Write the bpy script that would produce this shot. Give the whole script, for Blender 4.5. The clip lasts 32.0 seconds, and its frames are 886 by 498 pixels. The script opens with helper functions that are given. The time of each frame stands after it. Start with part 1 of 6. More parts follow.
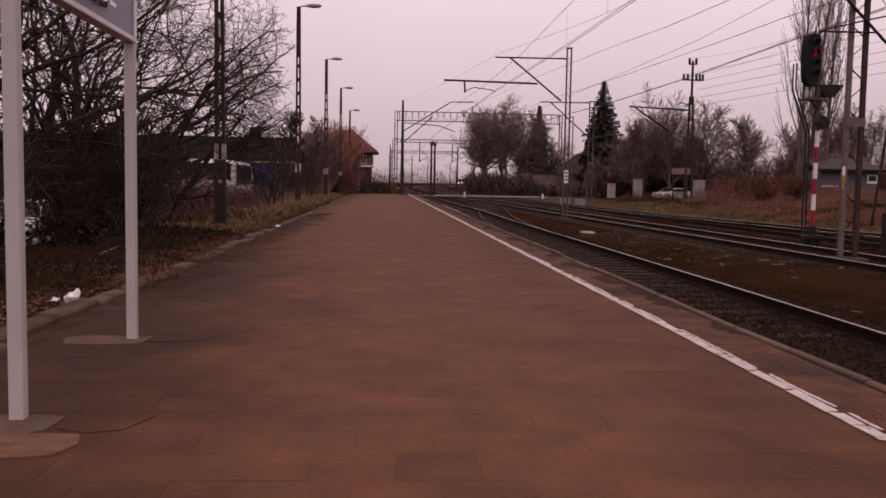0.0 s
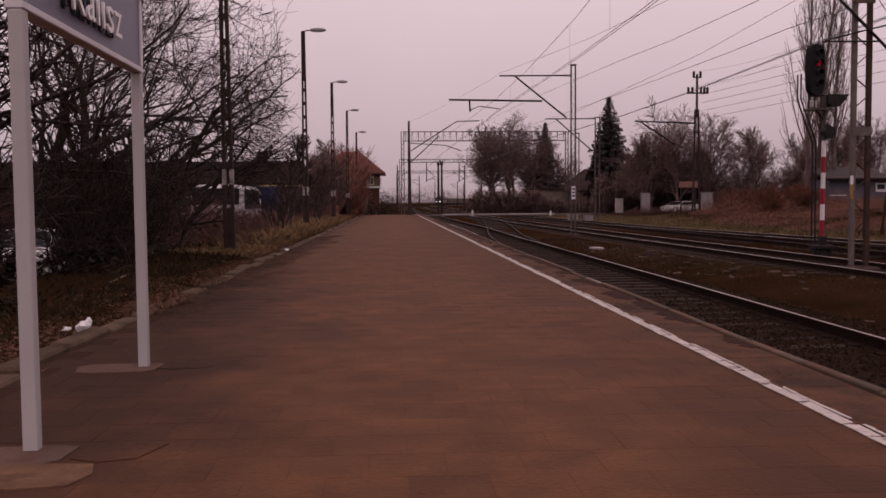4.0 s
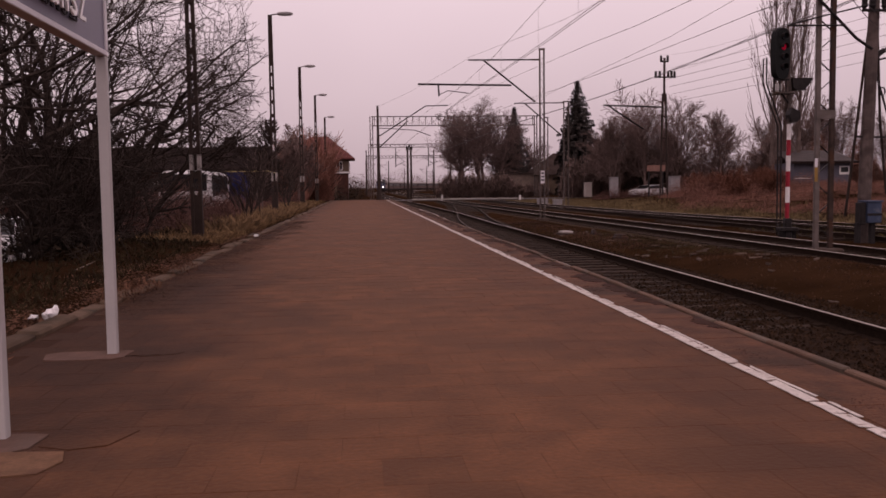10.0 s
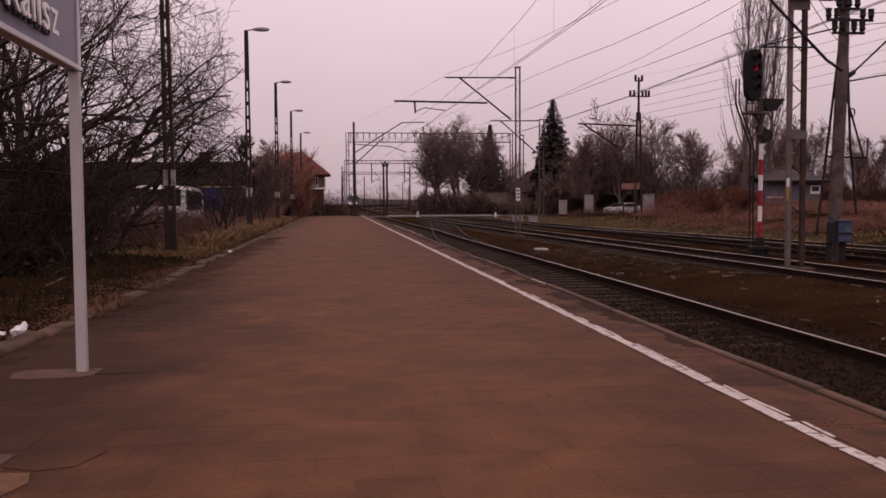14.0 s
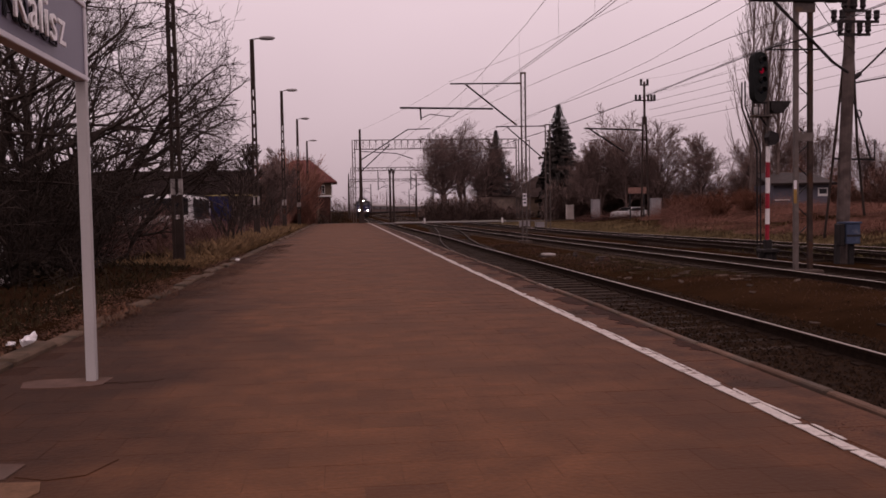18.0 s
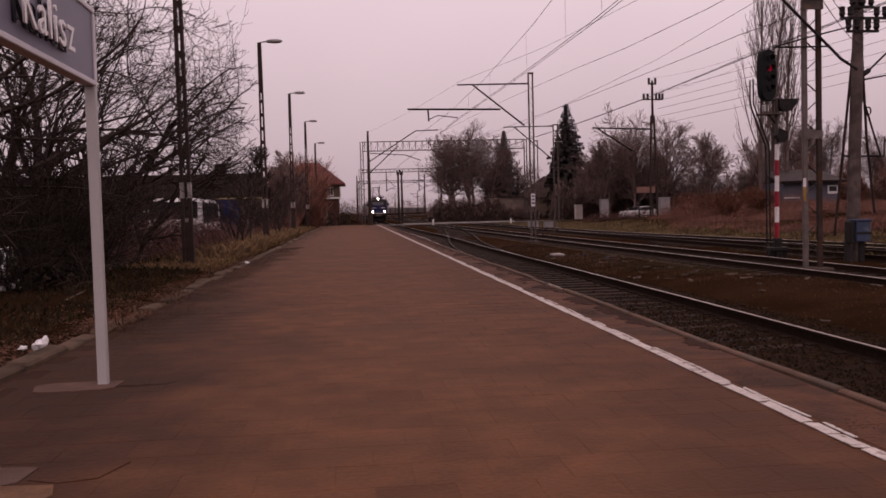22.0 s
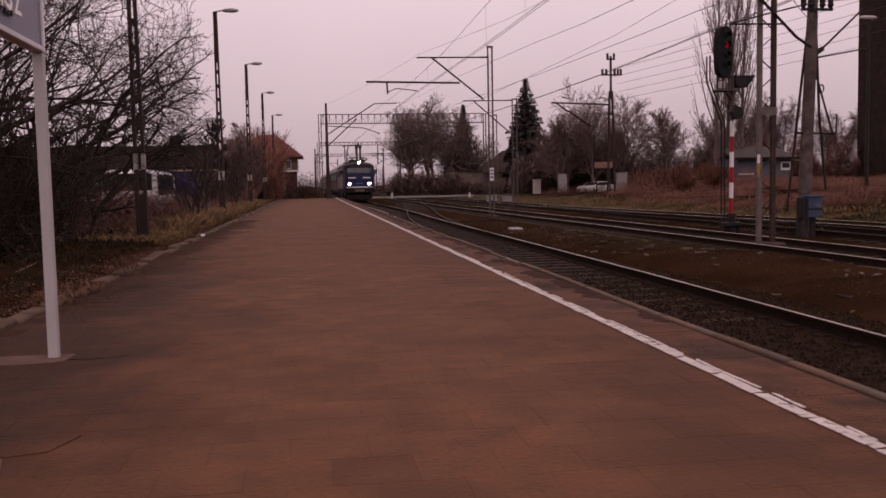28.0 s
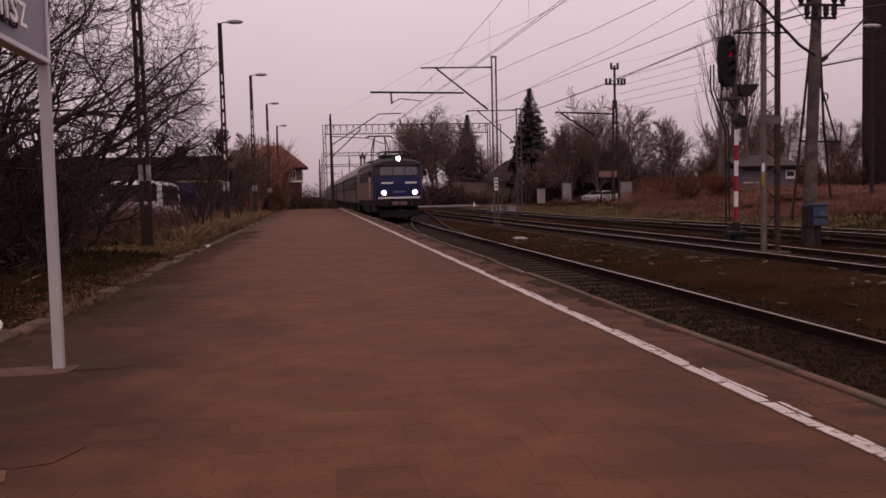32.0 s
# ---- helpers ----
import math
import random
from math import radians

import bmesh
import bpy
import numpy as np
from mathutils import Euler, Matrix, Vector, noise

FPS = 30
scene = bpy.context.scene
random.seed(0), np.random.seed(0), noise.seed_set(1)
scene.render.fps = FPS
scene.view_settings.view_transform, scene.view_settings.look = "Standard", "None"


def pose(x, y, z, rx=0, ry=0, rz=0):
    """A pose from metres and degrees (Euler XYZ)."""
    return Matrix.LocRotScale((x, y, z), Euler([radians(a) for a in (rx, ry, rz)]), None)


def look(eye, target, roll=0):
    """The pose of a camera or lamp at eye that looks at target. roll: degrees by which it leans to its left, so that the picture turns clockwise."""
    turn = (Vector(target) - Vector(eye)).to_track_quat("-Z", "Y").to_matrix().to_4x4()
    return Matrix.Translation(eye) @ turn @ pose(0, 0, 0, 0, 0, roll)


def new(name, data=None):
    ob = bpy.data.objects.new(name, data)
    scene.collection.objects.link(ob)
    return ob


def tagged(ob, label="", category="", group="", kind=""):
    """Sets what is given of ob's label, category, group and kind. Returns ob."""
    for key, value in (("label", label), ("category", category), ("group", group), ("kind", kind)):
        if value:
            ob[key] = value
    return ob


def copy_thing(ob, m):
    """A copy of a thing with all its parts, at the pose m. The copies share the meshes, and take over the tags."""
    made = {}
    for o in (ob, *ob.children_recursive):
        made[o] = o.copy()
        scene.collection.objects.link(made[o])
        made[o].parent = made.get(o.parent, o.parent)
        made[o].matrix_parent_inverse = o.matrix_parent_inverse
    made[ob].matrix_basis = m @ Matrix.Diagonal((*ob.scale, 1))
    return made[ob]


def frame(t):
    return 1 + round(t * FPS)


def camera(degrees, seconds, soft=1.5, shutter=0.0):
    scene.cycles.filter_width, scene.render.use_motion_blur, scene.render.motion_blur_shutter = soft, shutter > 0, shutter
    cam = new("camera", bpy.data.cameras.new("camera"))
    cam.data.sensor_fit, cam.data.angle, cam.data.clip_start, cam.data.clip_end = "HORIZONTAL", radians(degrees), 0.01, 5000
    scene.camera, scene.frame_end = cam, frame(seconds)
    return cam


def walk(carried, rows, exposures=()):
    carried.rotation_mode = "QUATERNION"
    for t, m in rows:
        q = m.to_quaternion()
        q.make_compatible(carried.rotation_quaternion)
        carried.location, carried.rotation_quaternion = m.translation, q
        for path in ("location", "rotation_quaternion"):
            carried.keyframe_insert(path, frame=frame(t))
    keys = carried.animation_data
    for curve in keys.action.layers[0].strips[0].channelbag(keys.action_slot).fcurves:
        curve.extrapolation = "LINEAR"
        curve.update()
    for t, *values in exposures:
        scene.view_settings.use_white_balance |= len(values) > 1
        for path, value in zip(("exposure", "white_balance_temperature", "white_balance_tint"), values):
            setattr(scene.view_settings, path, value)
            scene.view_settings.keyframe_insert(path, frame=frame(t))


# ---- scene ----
cam = camera(52.2, 32.0, soft=1.65)
walk(cam, [
    (0, pose(0.003, 0.000, 1.110, 85.81, -1.08, -3.76)),
    (0.5, pose(0.002, -0.001, 1.112, 86.35, -0.06, -3.21)),
    (1, pose(0.002, -0.001, 1.112, 86.66, 0.34, -3.46)),
    (1.5, pose(0.002, -0.003, 1.110, 85.13, 0.57, -3.34)),
    (2, pose(0.005, 0.001, 1.113, 85.80, -0.13, -3.95)),
    (2.5, pose(0.003, -0.000, 1.118, 87.43, 0.26, -3.64)),
    (3, pose(0.002, -0.001, 1.121, 87.65, -0.14, -3.70)),
    (3.5, pose(0.004, -0.004, 1.117, 87.22, 0.29, -3.12)),
    (5.5, pose(0.008, -0.023, 1.127, 86.86, 0.62, -4.45)),
    (6, pose(-0.001, -0.010, 1.124, 88.62, 0.22, -4.38)),
    (6.5, pose(-0.008, -0.022, 1.124, 89.18, 0.79, -3.43)),
    (7, pose(-0.007, -0.021, 1.117, 89.00, 0.79, -3.60)),
    (7.5, pose(-0.010, -0.008, 1.119, 88.78, 0.85, -4.31)),
    (8, pose(-0.008, -0.011, 1.121, 89.10, 1.04, -4.29)),
    (8.5, pose(-0.005, -0.014, 1.120, 89.34, 1.41, -4.56)),
    (9, pose(-0.006, -0.008, 1.116, 89.12, 1.28, -4.94)),
    (9.5, pose(-0.007, -0.007, 1.106, 87.51, 0.69, -5.33)),
    (10, pose(-0.002, -0.013, 1.111, 86.05, 0.71, -5.21)),
    (10.5, pose(-0.003, -0.005, 1.118, 86.60, 0.69, -6.01)),
    (11, pose(0.005, -0.008, 1.119, 86.82, 0.61, -6.42)),
    (11.5, pose(0.002, -0.005, 1.115, 86.21, 0.62, -6.60)),
    (12, pose(0.001, -0.012, 1.115, 85.38, 0.90, -6.36)),
    (12.5, pose(0.001, -0.003, 1.122, 86.38, 0.42, -6.52)),
    (13, pose(0.000, 0.000, 1.120, 86.70, 0.30, -6.74)),
    (13.5, pose(0.002, -0.001, 1.120, 86.57, 0.41, -6.74)),
    (14, pose(0.002, 0.005, 1.120, 87.08, 0.33, -6.74)),
    (14.5, pose(0.001, 0.006, 1.120, 86.63, 0.56, -6.95)),
    (15, pose(-0.001, -0.002, 1.120, 87.47, 0.78, -6.17)),
    (15.5, pose(0.002, 0.000, 1.118, 87.42, 0.64, -6.16)),
    (17.5, pose(-0.000, 0.002, 1.121, 87.52, 1.18, -6.22)),
    (18, pose(0.000, 0.001, 1.118, 87.48, 0.94, -6.32)),
    (18.5, pose(0.000, -0.005, 1.120, 87.66, 0.90, -6.15)),
    (19, pose(-0.001, -0.003, 1.118, 87.68, 0.75, -6.19)),
    (19.5, pose(-0.001, 0.002, 1.123, 87.81, 0.92, -6.25)),
    (20, pose(-0.001, -0.002, 1.118, 87.61, 1.08, -6.25)),
    (20.5, pose(-0.001, -0.002, 1.119, 87.51, 1.30, -6.21)),
    (21, pose(-0.003, -0.000, 1.120, 87.58, 1.13, -6.19)),
    (21.5, pose(-0.000, -0.008, 1.116, 87.69, 1.20, -5.86)),
    (22, pose(0.001, -0.010, 1.118, 87.56, 1.46, -5.78)),
    (22.5, pose(0.000, -0.002, 1.114, 86.67, 1.31, -6.59)),
    (23, pose(0.002, 0.001, 1.117, 85.94, 1.31, -6.73)),
    (23.5, pose(0.003, 0.004, 1.116, 86.11, 1.10, -6.71)),
    (24, pose(0.003, -0.002, 1.115, 86.17, 1.24, -6.72)),
    (24.5, pose(0.002, 0.009, 1.116, 86.10, 1.26, -7.03)),
    (26.5, pose(0.007, 0.006, 1.113, 86.13, 1.44, -7.39)),
    (27, pose(0.010, 0.005, 1.111, 85.75, 1.01, -7.51)),
    (27.5, pose(0.009, 0.005, 1.108, 85.31, 1.04, -7.81)),
    (28, pose(0.011, 0.005, 1.108, 85.86, 1.07, -8.38)),
    (28.5, pose(0.014, 0.002, 1.107, 86.28, 1.05, -8.40)),
    (29, pose(0.012, 0.005, 1.110, 86.28, 0.96, -8.42)),
    (29.5, pose(0.008, 0.015, 1.107, 86.62, 0.85, -8.19)),
    (30, pose(0.008, 0.009, 1.106, 86.64, 1.03, -8.00)),
    (30.5, pose(0.012, 0.008, 1.107, 86.86, 1.31, -7.62)),
    (31, pose(0.012, 0.010, 1.103, 86.66, 1.42, -7.78)),
    (31.5, pose(0.011, 0.003, 1.106, 86.61, 1.44, -7.88)),
    (32, pose(0.013, 0.009, 1.106, 86.49, 1.30, -8.10)),
], exposures=[(0.0, 0.14, 7400, 43), (1.0, 0.16, 7400, 43), (2.0, 0.22, 7400, 43), (2.6, 0.1, 7400, 43), (3.5, -0.1, 7400, 43), (6.0, -0.2, 7400, 43), (8.0, -0.24, 7400, 43), (9.0, -0.35, 7400, 43), (10.0, 0.05, 7400, 43), (14.0, 0.05, 7400, 43), (15.5, -0.05, 7400, 43), (22.0, -0.05, 7400, 43), (23.0, 0.07, 7400, 43), (24.5, 0.08, 7400, 43), (28.0, 0.02, 7400, 43), (30.0, -0.04, 7400, 43), (32.0, -0.05, 7400, 43)])

# ---- light: an overcast winter afternoon ----
world = bpy.data.worlds.new("overcast")
scene.world = world
world.use_nodes = True
wn, wl = world.node_tree.nodes, world.node_tree.links
sky = wn.new("ShaderNodeTexSky")
sky.sky_type, sky.sun_disc = "NISHITA", False
sky.sun_elevation, sky.sun_rotation = radians(38), radians(200)
sky.dust_density, sky.air_density = 4.0, 1.0
grey = wn.new("ShaderNodeHueSaturation")
grey.inputs["Saturation"].default_value, grey.inputs["Value"].default_value = 0.25, 0.12
cloud_noise = wn.new("ShaderNodeTexNoise")
cloud_noise.inputs["Scale"].default_value, cloud_noise.inputs["Detail"].default_value = 1.6, 4
height = wn.new("ShaderNodeSeparateXYZ")
wl.new(wn.new("ShaderNodeTexCoord").outputs["Generated"], height.inputs[0])
lift = wn.new("ShaderNodeMath")
lift.operation = "MULTIPLY_ADD"
lift.inputs[1].default_value = 0.25
wl.new(cloud_noise.outputs[0], lift.inputs[0])
wl.new(height.outputs[2], lift.inputs[2])
cloud = wn.new("ShaderNodeValToRGB")
cloud.color_ramp.elements[0].position, cloud.color_ramp.elements[0].color = 0.1, (0.44, 0.42, 0.445, 1)
cloud.color_ramp.elements[1].position, cloud.color_ramp.elements[1].color = 0.36, (0.75, 0.75, 0.78, 1)
cover = wn.new("ShaderNodeMix")
cover.data_type = "RGBA"
cover.inputs[0].default_value = 0.88
wl.new(sky.outputs[0], grey.inputs["Color"])
wl.new(lift.outputs[0], cloud.inputs[0])
wl.new(grey.outputs[0], cover.inputs[6])
wl.new(cloud.outputs[0], cover.inputs[7])
back = wn["Background"]
wl.new(cover.outputs[2], back.inputs[0])
back.inputs[1].default_value = 0.93

sun_data = bpy.data.lights.new("sun", "SUN")
sun_data.energy, sun_data.angle, sun_data.color = 0.4, radians(30), (1, 0.96, 0.9)
sun = new("sun", sun_data)
sun.matrix_basis = look((0, 0, 50), (-8, 30, 0))

# ---- building helpers ----


class Shape:
    """Collects corners and faces of one mesh."""

    def __init__(self):
        self.v, self.f, self.smooth = [], [], False

    def add(self, vs, fs):
        n = len(self.v)
        self.v.extend(vs)
        self.f.extend([tuple(i + n for i in f) for f in fs])
        return self

    def box(self, x0, x1, y0, y1, z0, z1, c=0.0, m=None):
        if c <= 0:
            vs = [(x, y, z) for z in (z0, z1) for x, y in ((x0, y0), (x1, y0), (x1, y1), (x0, y1))]
            fs = [(3, 2, 1, 0), (4, 5, 6, 7)] + [(i, (i + 1) % 4, 4 + (i + 1) % 4, 4 + i) for i in range(4)]
        else:
            vs = []
            for z, k in ((z0, c), (z0 + c, 0), (z1 - c, 0), (z1, c)):
                a, b, d, e = x0 + k, x1 - k, y0 + k, y1 - k
                vs += [(a + c, d, z), (b - c, d, z), (b, d + c, z), (b, e - c, z), (b - c, e, z), (a + c, e, z), (a, e - c, z), (a, d + c, z)]
            fs = [tuple(range(7, -1, -1)), tuple(range(24, 32))]
            fs += [(8 * r + i, 8 * r + (i + 1) % 8, 8 * r + 8 + (i + 1) % 8, 8 * r + 8 + i) for r in range(3) for i in range(8)]
        if m is not None:
            vs = [tuple(m @ Vector(p)) for p in vs]
        return self.add(vs, fs)

    def tube(self, pts, r, n=6, cap=True):
        """A tube along points; r: one radius or one for each point."""
        pts = [Vector(p) for p in pts]
        rs = r if isinstance(r, (list, tuple)) else [r] * len(pts)
        vs = []
        for i, p in enumerate(pts):
            d = (pts[min(i + 1, len(pts) - 1)] - pts[max(i - 1, 0)]).normalized()
            a = d.cross(Vector((0, 0, 1)) if abs(d.z) < 0.9 else Vector((1, 0, 0))).normalized()
            b = d.cross(a)
            vs += [tuple(p + (a * math.cos(2 * math.pi * k / n) + b * math.sin(2 * math.pi * k / n)) * rs[i]) for k in range(n)]
        fs = [(n * i + k, n * i + (k + 1) % n, n * i + n + (k + 1) % n, n * i + n + k) for i in range(len(pts) - 1) for k in range(n)]
        if cap:
            fs += [tuple(range(n - 1, -1, -1)), tuple(range(n * (len(pts) - 1), n * len(pts)))]
        return self.add(vs, fs)

    def bar(self, p0, p1, w, d=None):
        """A square bar between two points."""
        d = d or w
        p0, p1 = Vector(p0), Vector(p1)
        u = (p1 - p0).normalized()
        a = u.cross(Vector((0, 0, 1)) if abs(u.z) < 0.95 else Vector((0, 1, 0))).normalized()
        b = u.cross(a)
        vs = [tuple(p + a * sx * w / 2 + b * sy * d / 2) for p in (p0, p1) for sx, sy in ((-1, -1), (1, -1), (1, 1), (-1, 1))]
        return self.add(vs, [(0, 1, 2, 3), (7, 6, 5, 4)] + [(i, 4 + i, 4 + (i + 1) % 4, (i + 1) % 4) for i in range(4)])

    def loft(self, rings, closed=True, caps=True):
        n = len(rings[0])
        vs = [p for r in rings for p in r]
        k1 = n if closed else n - 1
        fs = [(n * i + k, n * i + (k + 1) % n, n * i + n + (k + 1) % n, n * i + n + k) for i in range(len(rings) - 1) for k in range(k1)]
        if caps:
            fs += [tuple(range(n - 1, -1, -1)), tuple(range(n * (len(rings) - 1), n * len(rings)))]
        return self.add(vs, fs)

    def blob(self, c, r, n=7, squash=1.0, rough=0.2, rng=random):
        rings = []
        for i in range(1, 5):
            a = math.pi * i / 5
            rings.append([(c[0] + r * math.sin(a) * math.cos(2 * math.pi * k / n) * rng.uniform(1 - rough, 1 + rough),
                           c[1] + r * math.sin(a) * math.sin(2 * math.pi * k / n) * rng.uniform(1 - rough, 1 + rough),
                           c[2] + r * squash * math.cos(a) * rng.uniform(1 - rough, 1 + rough)) for k in range(n)])
        return self.loft(rings)

    def mesh(self, name, material):
        me = bpy.data.meshes.new(name)
        me.from_pydata(self.v, [], self.f)
        me.update()
        bm = bmesh.new()
        bm.from_mesh(me)
        if len(self.f) < 4000:
            bmesh.ops.recalc_face_normals(bm, faces=bm.faces)
        if self.smooth:
            for f in bm.faces:
                f.smooth = True
        bm.to_mesh(me)
        bm.free()
        me.materials.append(material)
        return me


def part(name, shape, material, parent=None, label=""):
    ob = new(name, shape.mesh(name, material))
    if parent is not None:
        ob.parent = parent
    return tagged(ob, label)


def thing(name, m, label, category, group=""):
    ob = new(name)
    ob.empty_display_size = 0.2
    ob.matrix_basis = m
    return tagged(ob, label, category, group)


def piece(name, me, parent, m):
    ob = new(name, me)
    ob.parent = parent
    ob.matrix_basis = m
    return ob


def arc(a, b, n):
    return [a + (b - a) * i / (n - 1) for i in range(n)]


# ---- materials ----


def mat(name, col, rough=0.8, metal=0.0, var=0.25, scale=6.0, fine=60.0, bump=0.15, stain=None, stain_at=0.55, stain_scale=0.8, each=0.0, emit=None, spec=0.15, world_space=False, grit=0.35):
    m = bpy.data.materials.new(name)
    m.use_nodes = True
    n, l = m.node_tree.nodes, m.node_tree.links
    p = n["Principled BSDF"]
    p.inputs["Roughness"].default_value, p.inputs["Metallic"].default_value = rough, metal
    p.inputs["Specular IOR Level"].default_value = spec
    co = n.new("ShaderNodeNewGeometry").outputs["Position"] if world_space else n.new("ShaderNodeTexCoord").outputs["Object"]

    def tex(s, detail):
        t = n.new("ShaderNodeTexNoise")
        t.inputs["Scale"].default_value, t.inputs["Detail"].default_value = s, detail
        l.new(co, t.inputs["Vector"])
        return t.outputs[0]

    def ramp(src, a, b, c0, c1):
        r = n.new("ShaderNodeValToRGB")
        e = r.color_ramp.elements
        e[0].position, e[0].color, e[1].position, e[1].color = a, (*c0, 1), b, (*c1, 1)
        l.new(src, r.inputs[0])
        return r.outputs[0]

    def blend(fac, a, b, kind="MIX"):
        x = n.new("ShaderNodeMix")
        x.data_type, x.blend_type = "RGBA", kind
        for i, val in ((0, fac), (6, a), (7, b)):
            if hasattr(val, "links"):
                l.new(val, x.inputs[i])
            else:
                x.inputs[i].default_value = val if i == 0 else (*val, 1)
        return x.outputs[2]

    lo, hi = [c * (1 - var) for c in col], [min(1, c * (1 + var)) for c in col]
    c = ramp(tex(scale, 5), 0.3, 0.7, lo, hi)
    grain = tex(fine, 3)
    c = blend(grit, c, ramp(grain, 0.3, 0.7, (0.55,) * 3, (1.25,) * 3), "MULTIPLY")
    if stain:
        c = blend(ramp(tex(stain_scale, 6), stain_at, stain_at + 0.12, (0, 0, 0), (1, 1, 1)), c, stain)
    if each:
        rnd = n.new("ShaderNodeObjectInfo").outputs["Random"]
        c = blend(1.0, c, ramp(rnd, 0, 1, (1 - each,) * 3, (1 + each,) * 3), "MULTIPLY")
    l.new(c, p.inputs["Base Color"])
    if bump:
        b = n.new("ShaderNodeBump")
        b.inputs["Strength"].default_value, b.inputs["Distance"].default_value = bump, 0.02
        l.new(grain, b.inputs["Height"])
        l.new(b.outputs[0], p.inputs["Normal"])
    if emit:
        p.inputs["Emission Color"].default_value, p.inputs["Emission Strength"].default_value = (*emit[:3], 1), emit[3]
    return m


def island(m, amount):
    """Lets joined pieces differ from one another in brightness."""
    n, l = m.node_tree.nodes, m.node_tree.links
    p = n["Principled BSDF"]
    src = p.inputs["Base Color"].links[0].from_socket
    g = n.new("ShaderNodeNewGeometry").outputs["Random Per Island"]
    r = n.new("ShaderNodeMapRange")
    r.inputs[3].default_value, r.inputs[4].default_value = 1 - amount, 1 + amount
    l.new(g, r.inputs[0])
    x = n.new("ShaderNodeVectorMath")
    x.operation = "SCALE"
    l.new(src, x.inputs[0])
    l.new(r.outputs[0], x.inputs["Scale"])
    l.new(x.outputs[0], p.inputs["Base Color"])
    return m


def darken_sides(m, back_tint):
    """Darkens the colour along the back of the platform, with an uneven edge, and less along the track side."""
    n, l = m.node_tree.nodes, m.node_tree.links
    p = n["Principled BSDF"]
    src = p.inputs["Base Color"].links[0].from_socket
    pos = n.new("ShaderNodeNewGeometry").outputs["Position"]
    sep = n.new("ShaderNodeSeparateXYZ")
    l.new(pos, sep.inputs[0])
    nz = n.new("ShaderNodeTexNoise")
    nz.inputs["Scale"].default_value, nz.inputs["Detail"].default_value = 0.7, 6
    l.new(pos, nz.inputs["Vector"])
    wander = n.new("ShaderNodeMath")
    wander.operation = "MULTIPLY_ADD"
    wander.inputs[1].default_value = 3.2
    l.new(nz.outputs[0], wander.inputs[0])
    # the darker patch lies round the sign and narrows to a strip along the back curb
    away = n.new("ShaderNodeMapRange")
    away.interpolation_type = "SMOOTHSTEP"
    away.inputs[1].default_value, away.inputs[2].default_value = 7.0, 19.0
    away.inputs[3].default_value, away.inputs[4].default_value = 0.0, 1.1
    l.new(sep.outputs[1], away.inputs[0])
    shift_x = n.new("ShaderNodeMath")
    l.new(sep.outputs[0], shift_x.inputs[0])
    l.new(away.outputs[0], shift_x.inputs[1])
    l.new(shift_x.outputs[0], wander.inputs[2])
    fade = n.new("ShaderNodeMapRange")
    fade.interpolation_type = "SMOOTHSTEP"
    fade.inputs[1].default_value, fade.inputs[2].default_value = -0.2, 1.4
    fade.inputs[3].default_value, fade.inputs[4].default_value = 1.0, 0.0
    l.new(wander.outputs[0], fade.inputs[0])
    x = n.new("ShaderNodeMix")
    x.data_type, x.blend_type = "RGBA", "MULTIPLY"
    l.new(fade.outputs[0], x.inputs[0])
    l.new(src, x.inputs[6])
    x.inputs[7].default_value = (*back_tint, 1)
    # a weaker darkening sets in towards the track side
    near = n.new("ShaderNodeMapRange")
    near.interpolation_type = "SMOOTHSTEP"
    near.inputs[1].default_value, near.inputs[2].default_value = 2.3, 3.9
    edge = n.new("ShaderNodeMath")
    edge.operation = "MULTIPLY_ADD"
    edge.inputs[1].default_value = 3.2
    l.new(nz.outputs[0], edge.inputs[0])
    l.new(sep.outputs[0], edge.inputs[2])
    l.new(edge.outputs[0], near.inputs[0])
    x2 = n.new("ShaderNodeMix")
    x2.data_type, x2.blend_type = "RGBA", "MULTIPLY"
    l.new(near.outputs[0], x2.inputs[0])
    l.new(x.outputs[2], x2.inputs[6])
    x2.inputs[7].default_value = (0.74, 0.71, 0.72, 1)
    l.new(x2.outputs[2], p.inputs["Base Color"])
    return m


SLAB = mat("paving_slab", (0.129, 0.0512, 0.0228), 0.83, var=0.23, scale=3.4, fine=34, bump=0.3, grit=0.35, stain=(0.101, 0.0417, 0.0197), stain_scale=0.9, stain_at=0.5, each=0.07, spec=0.19, world_space=True)
SLAB_DARK = mat("paving_slab_dark", (0.113, 0.0455, 0.0208), 0.83, stain=(0.097, 0.0392, 0.0182), stain_scale=1.8, stain_at=0.5, var=0.23, scale=3.4, fine=34, bump=0.3, grit=0.35, each=0.07, spec=0.19, world_space=True)
SLAB_FAR = island(mat("paving_slab_joined", (0.129, 0.0512, 0.0228), 0.83, var=0.23, scale=3.4, fine=34, bump=0.3, grit=0.35, stain=(0.101, 0.0417, 0.0197), stain_scale=0.9, stain_at=0.5, spec=0.19, world_space=True), 0.07)
JOINT = mat("joint_soil", (0.108, 0.0455, 0.022), 0.95, scale=3, stain=(0.16, 0.088, 0.058), stain_scale=2.2, stain_at=0.6)
for slab_mat in (SLAB, SLAB_DARK, SLAB_FAR, JOINT):
    darken_sides(slab_mat, (0.395, 0.37, 0.375))
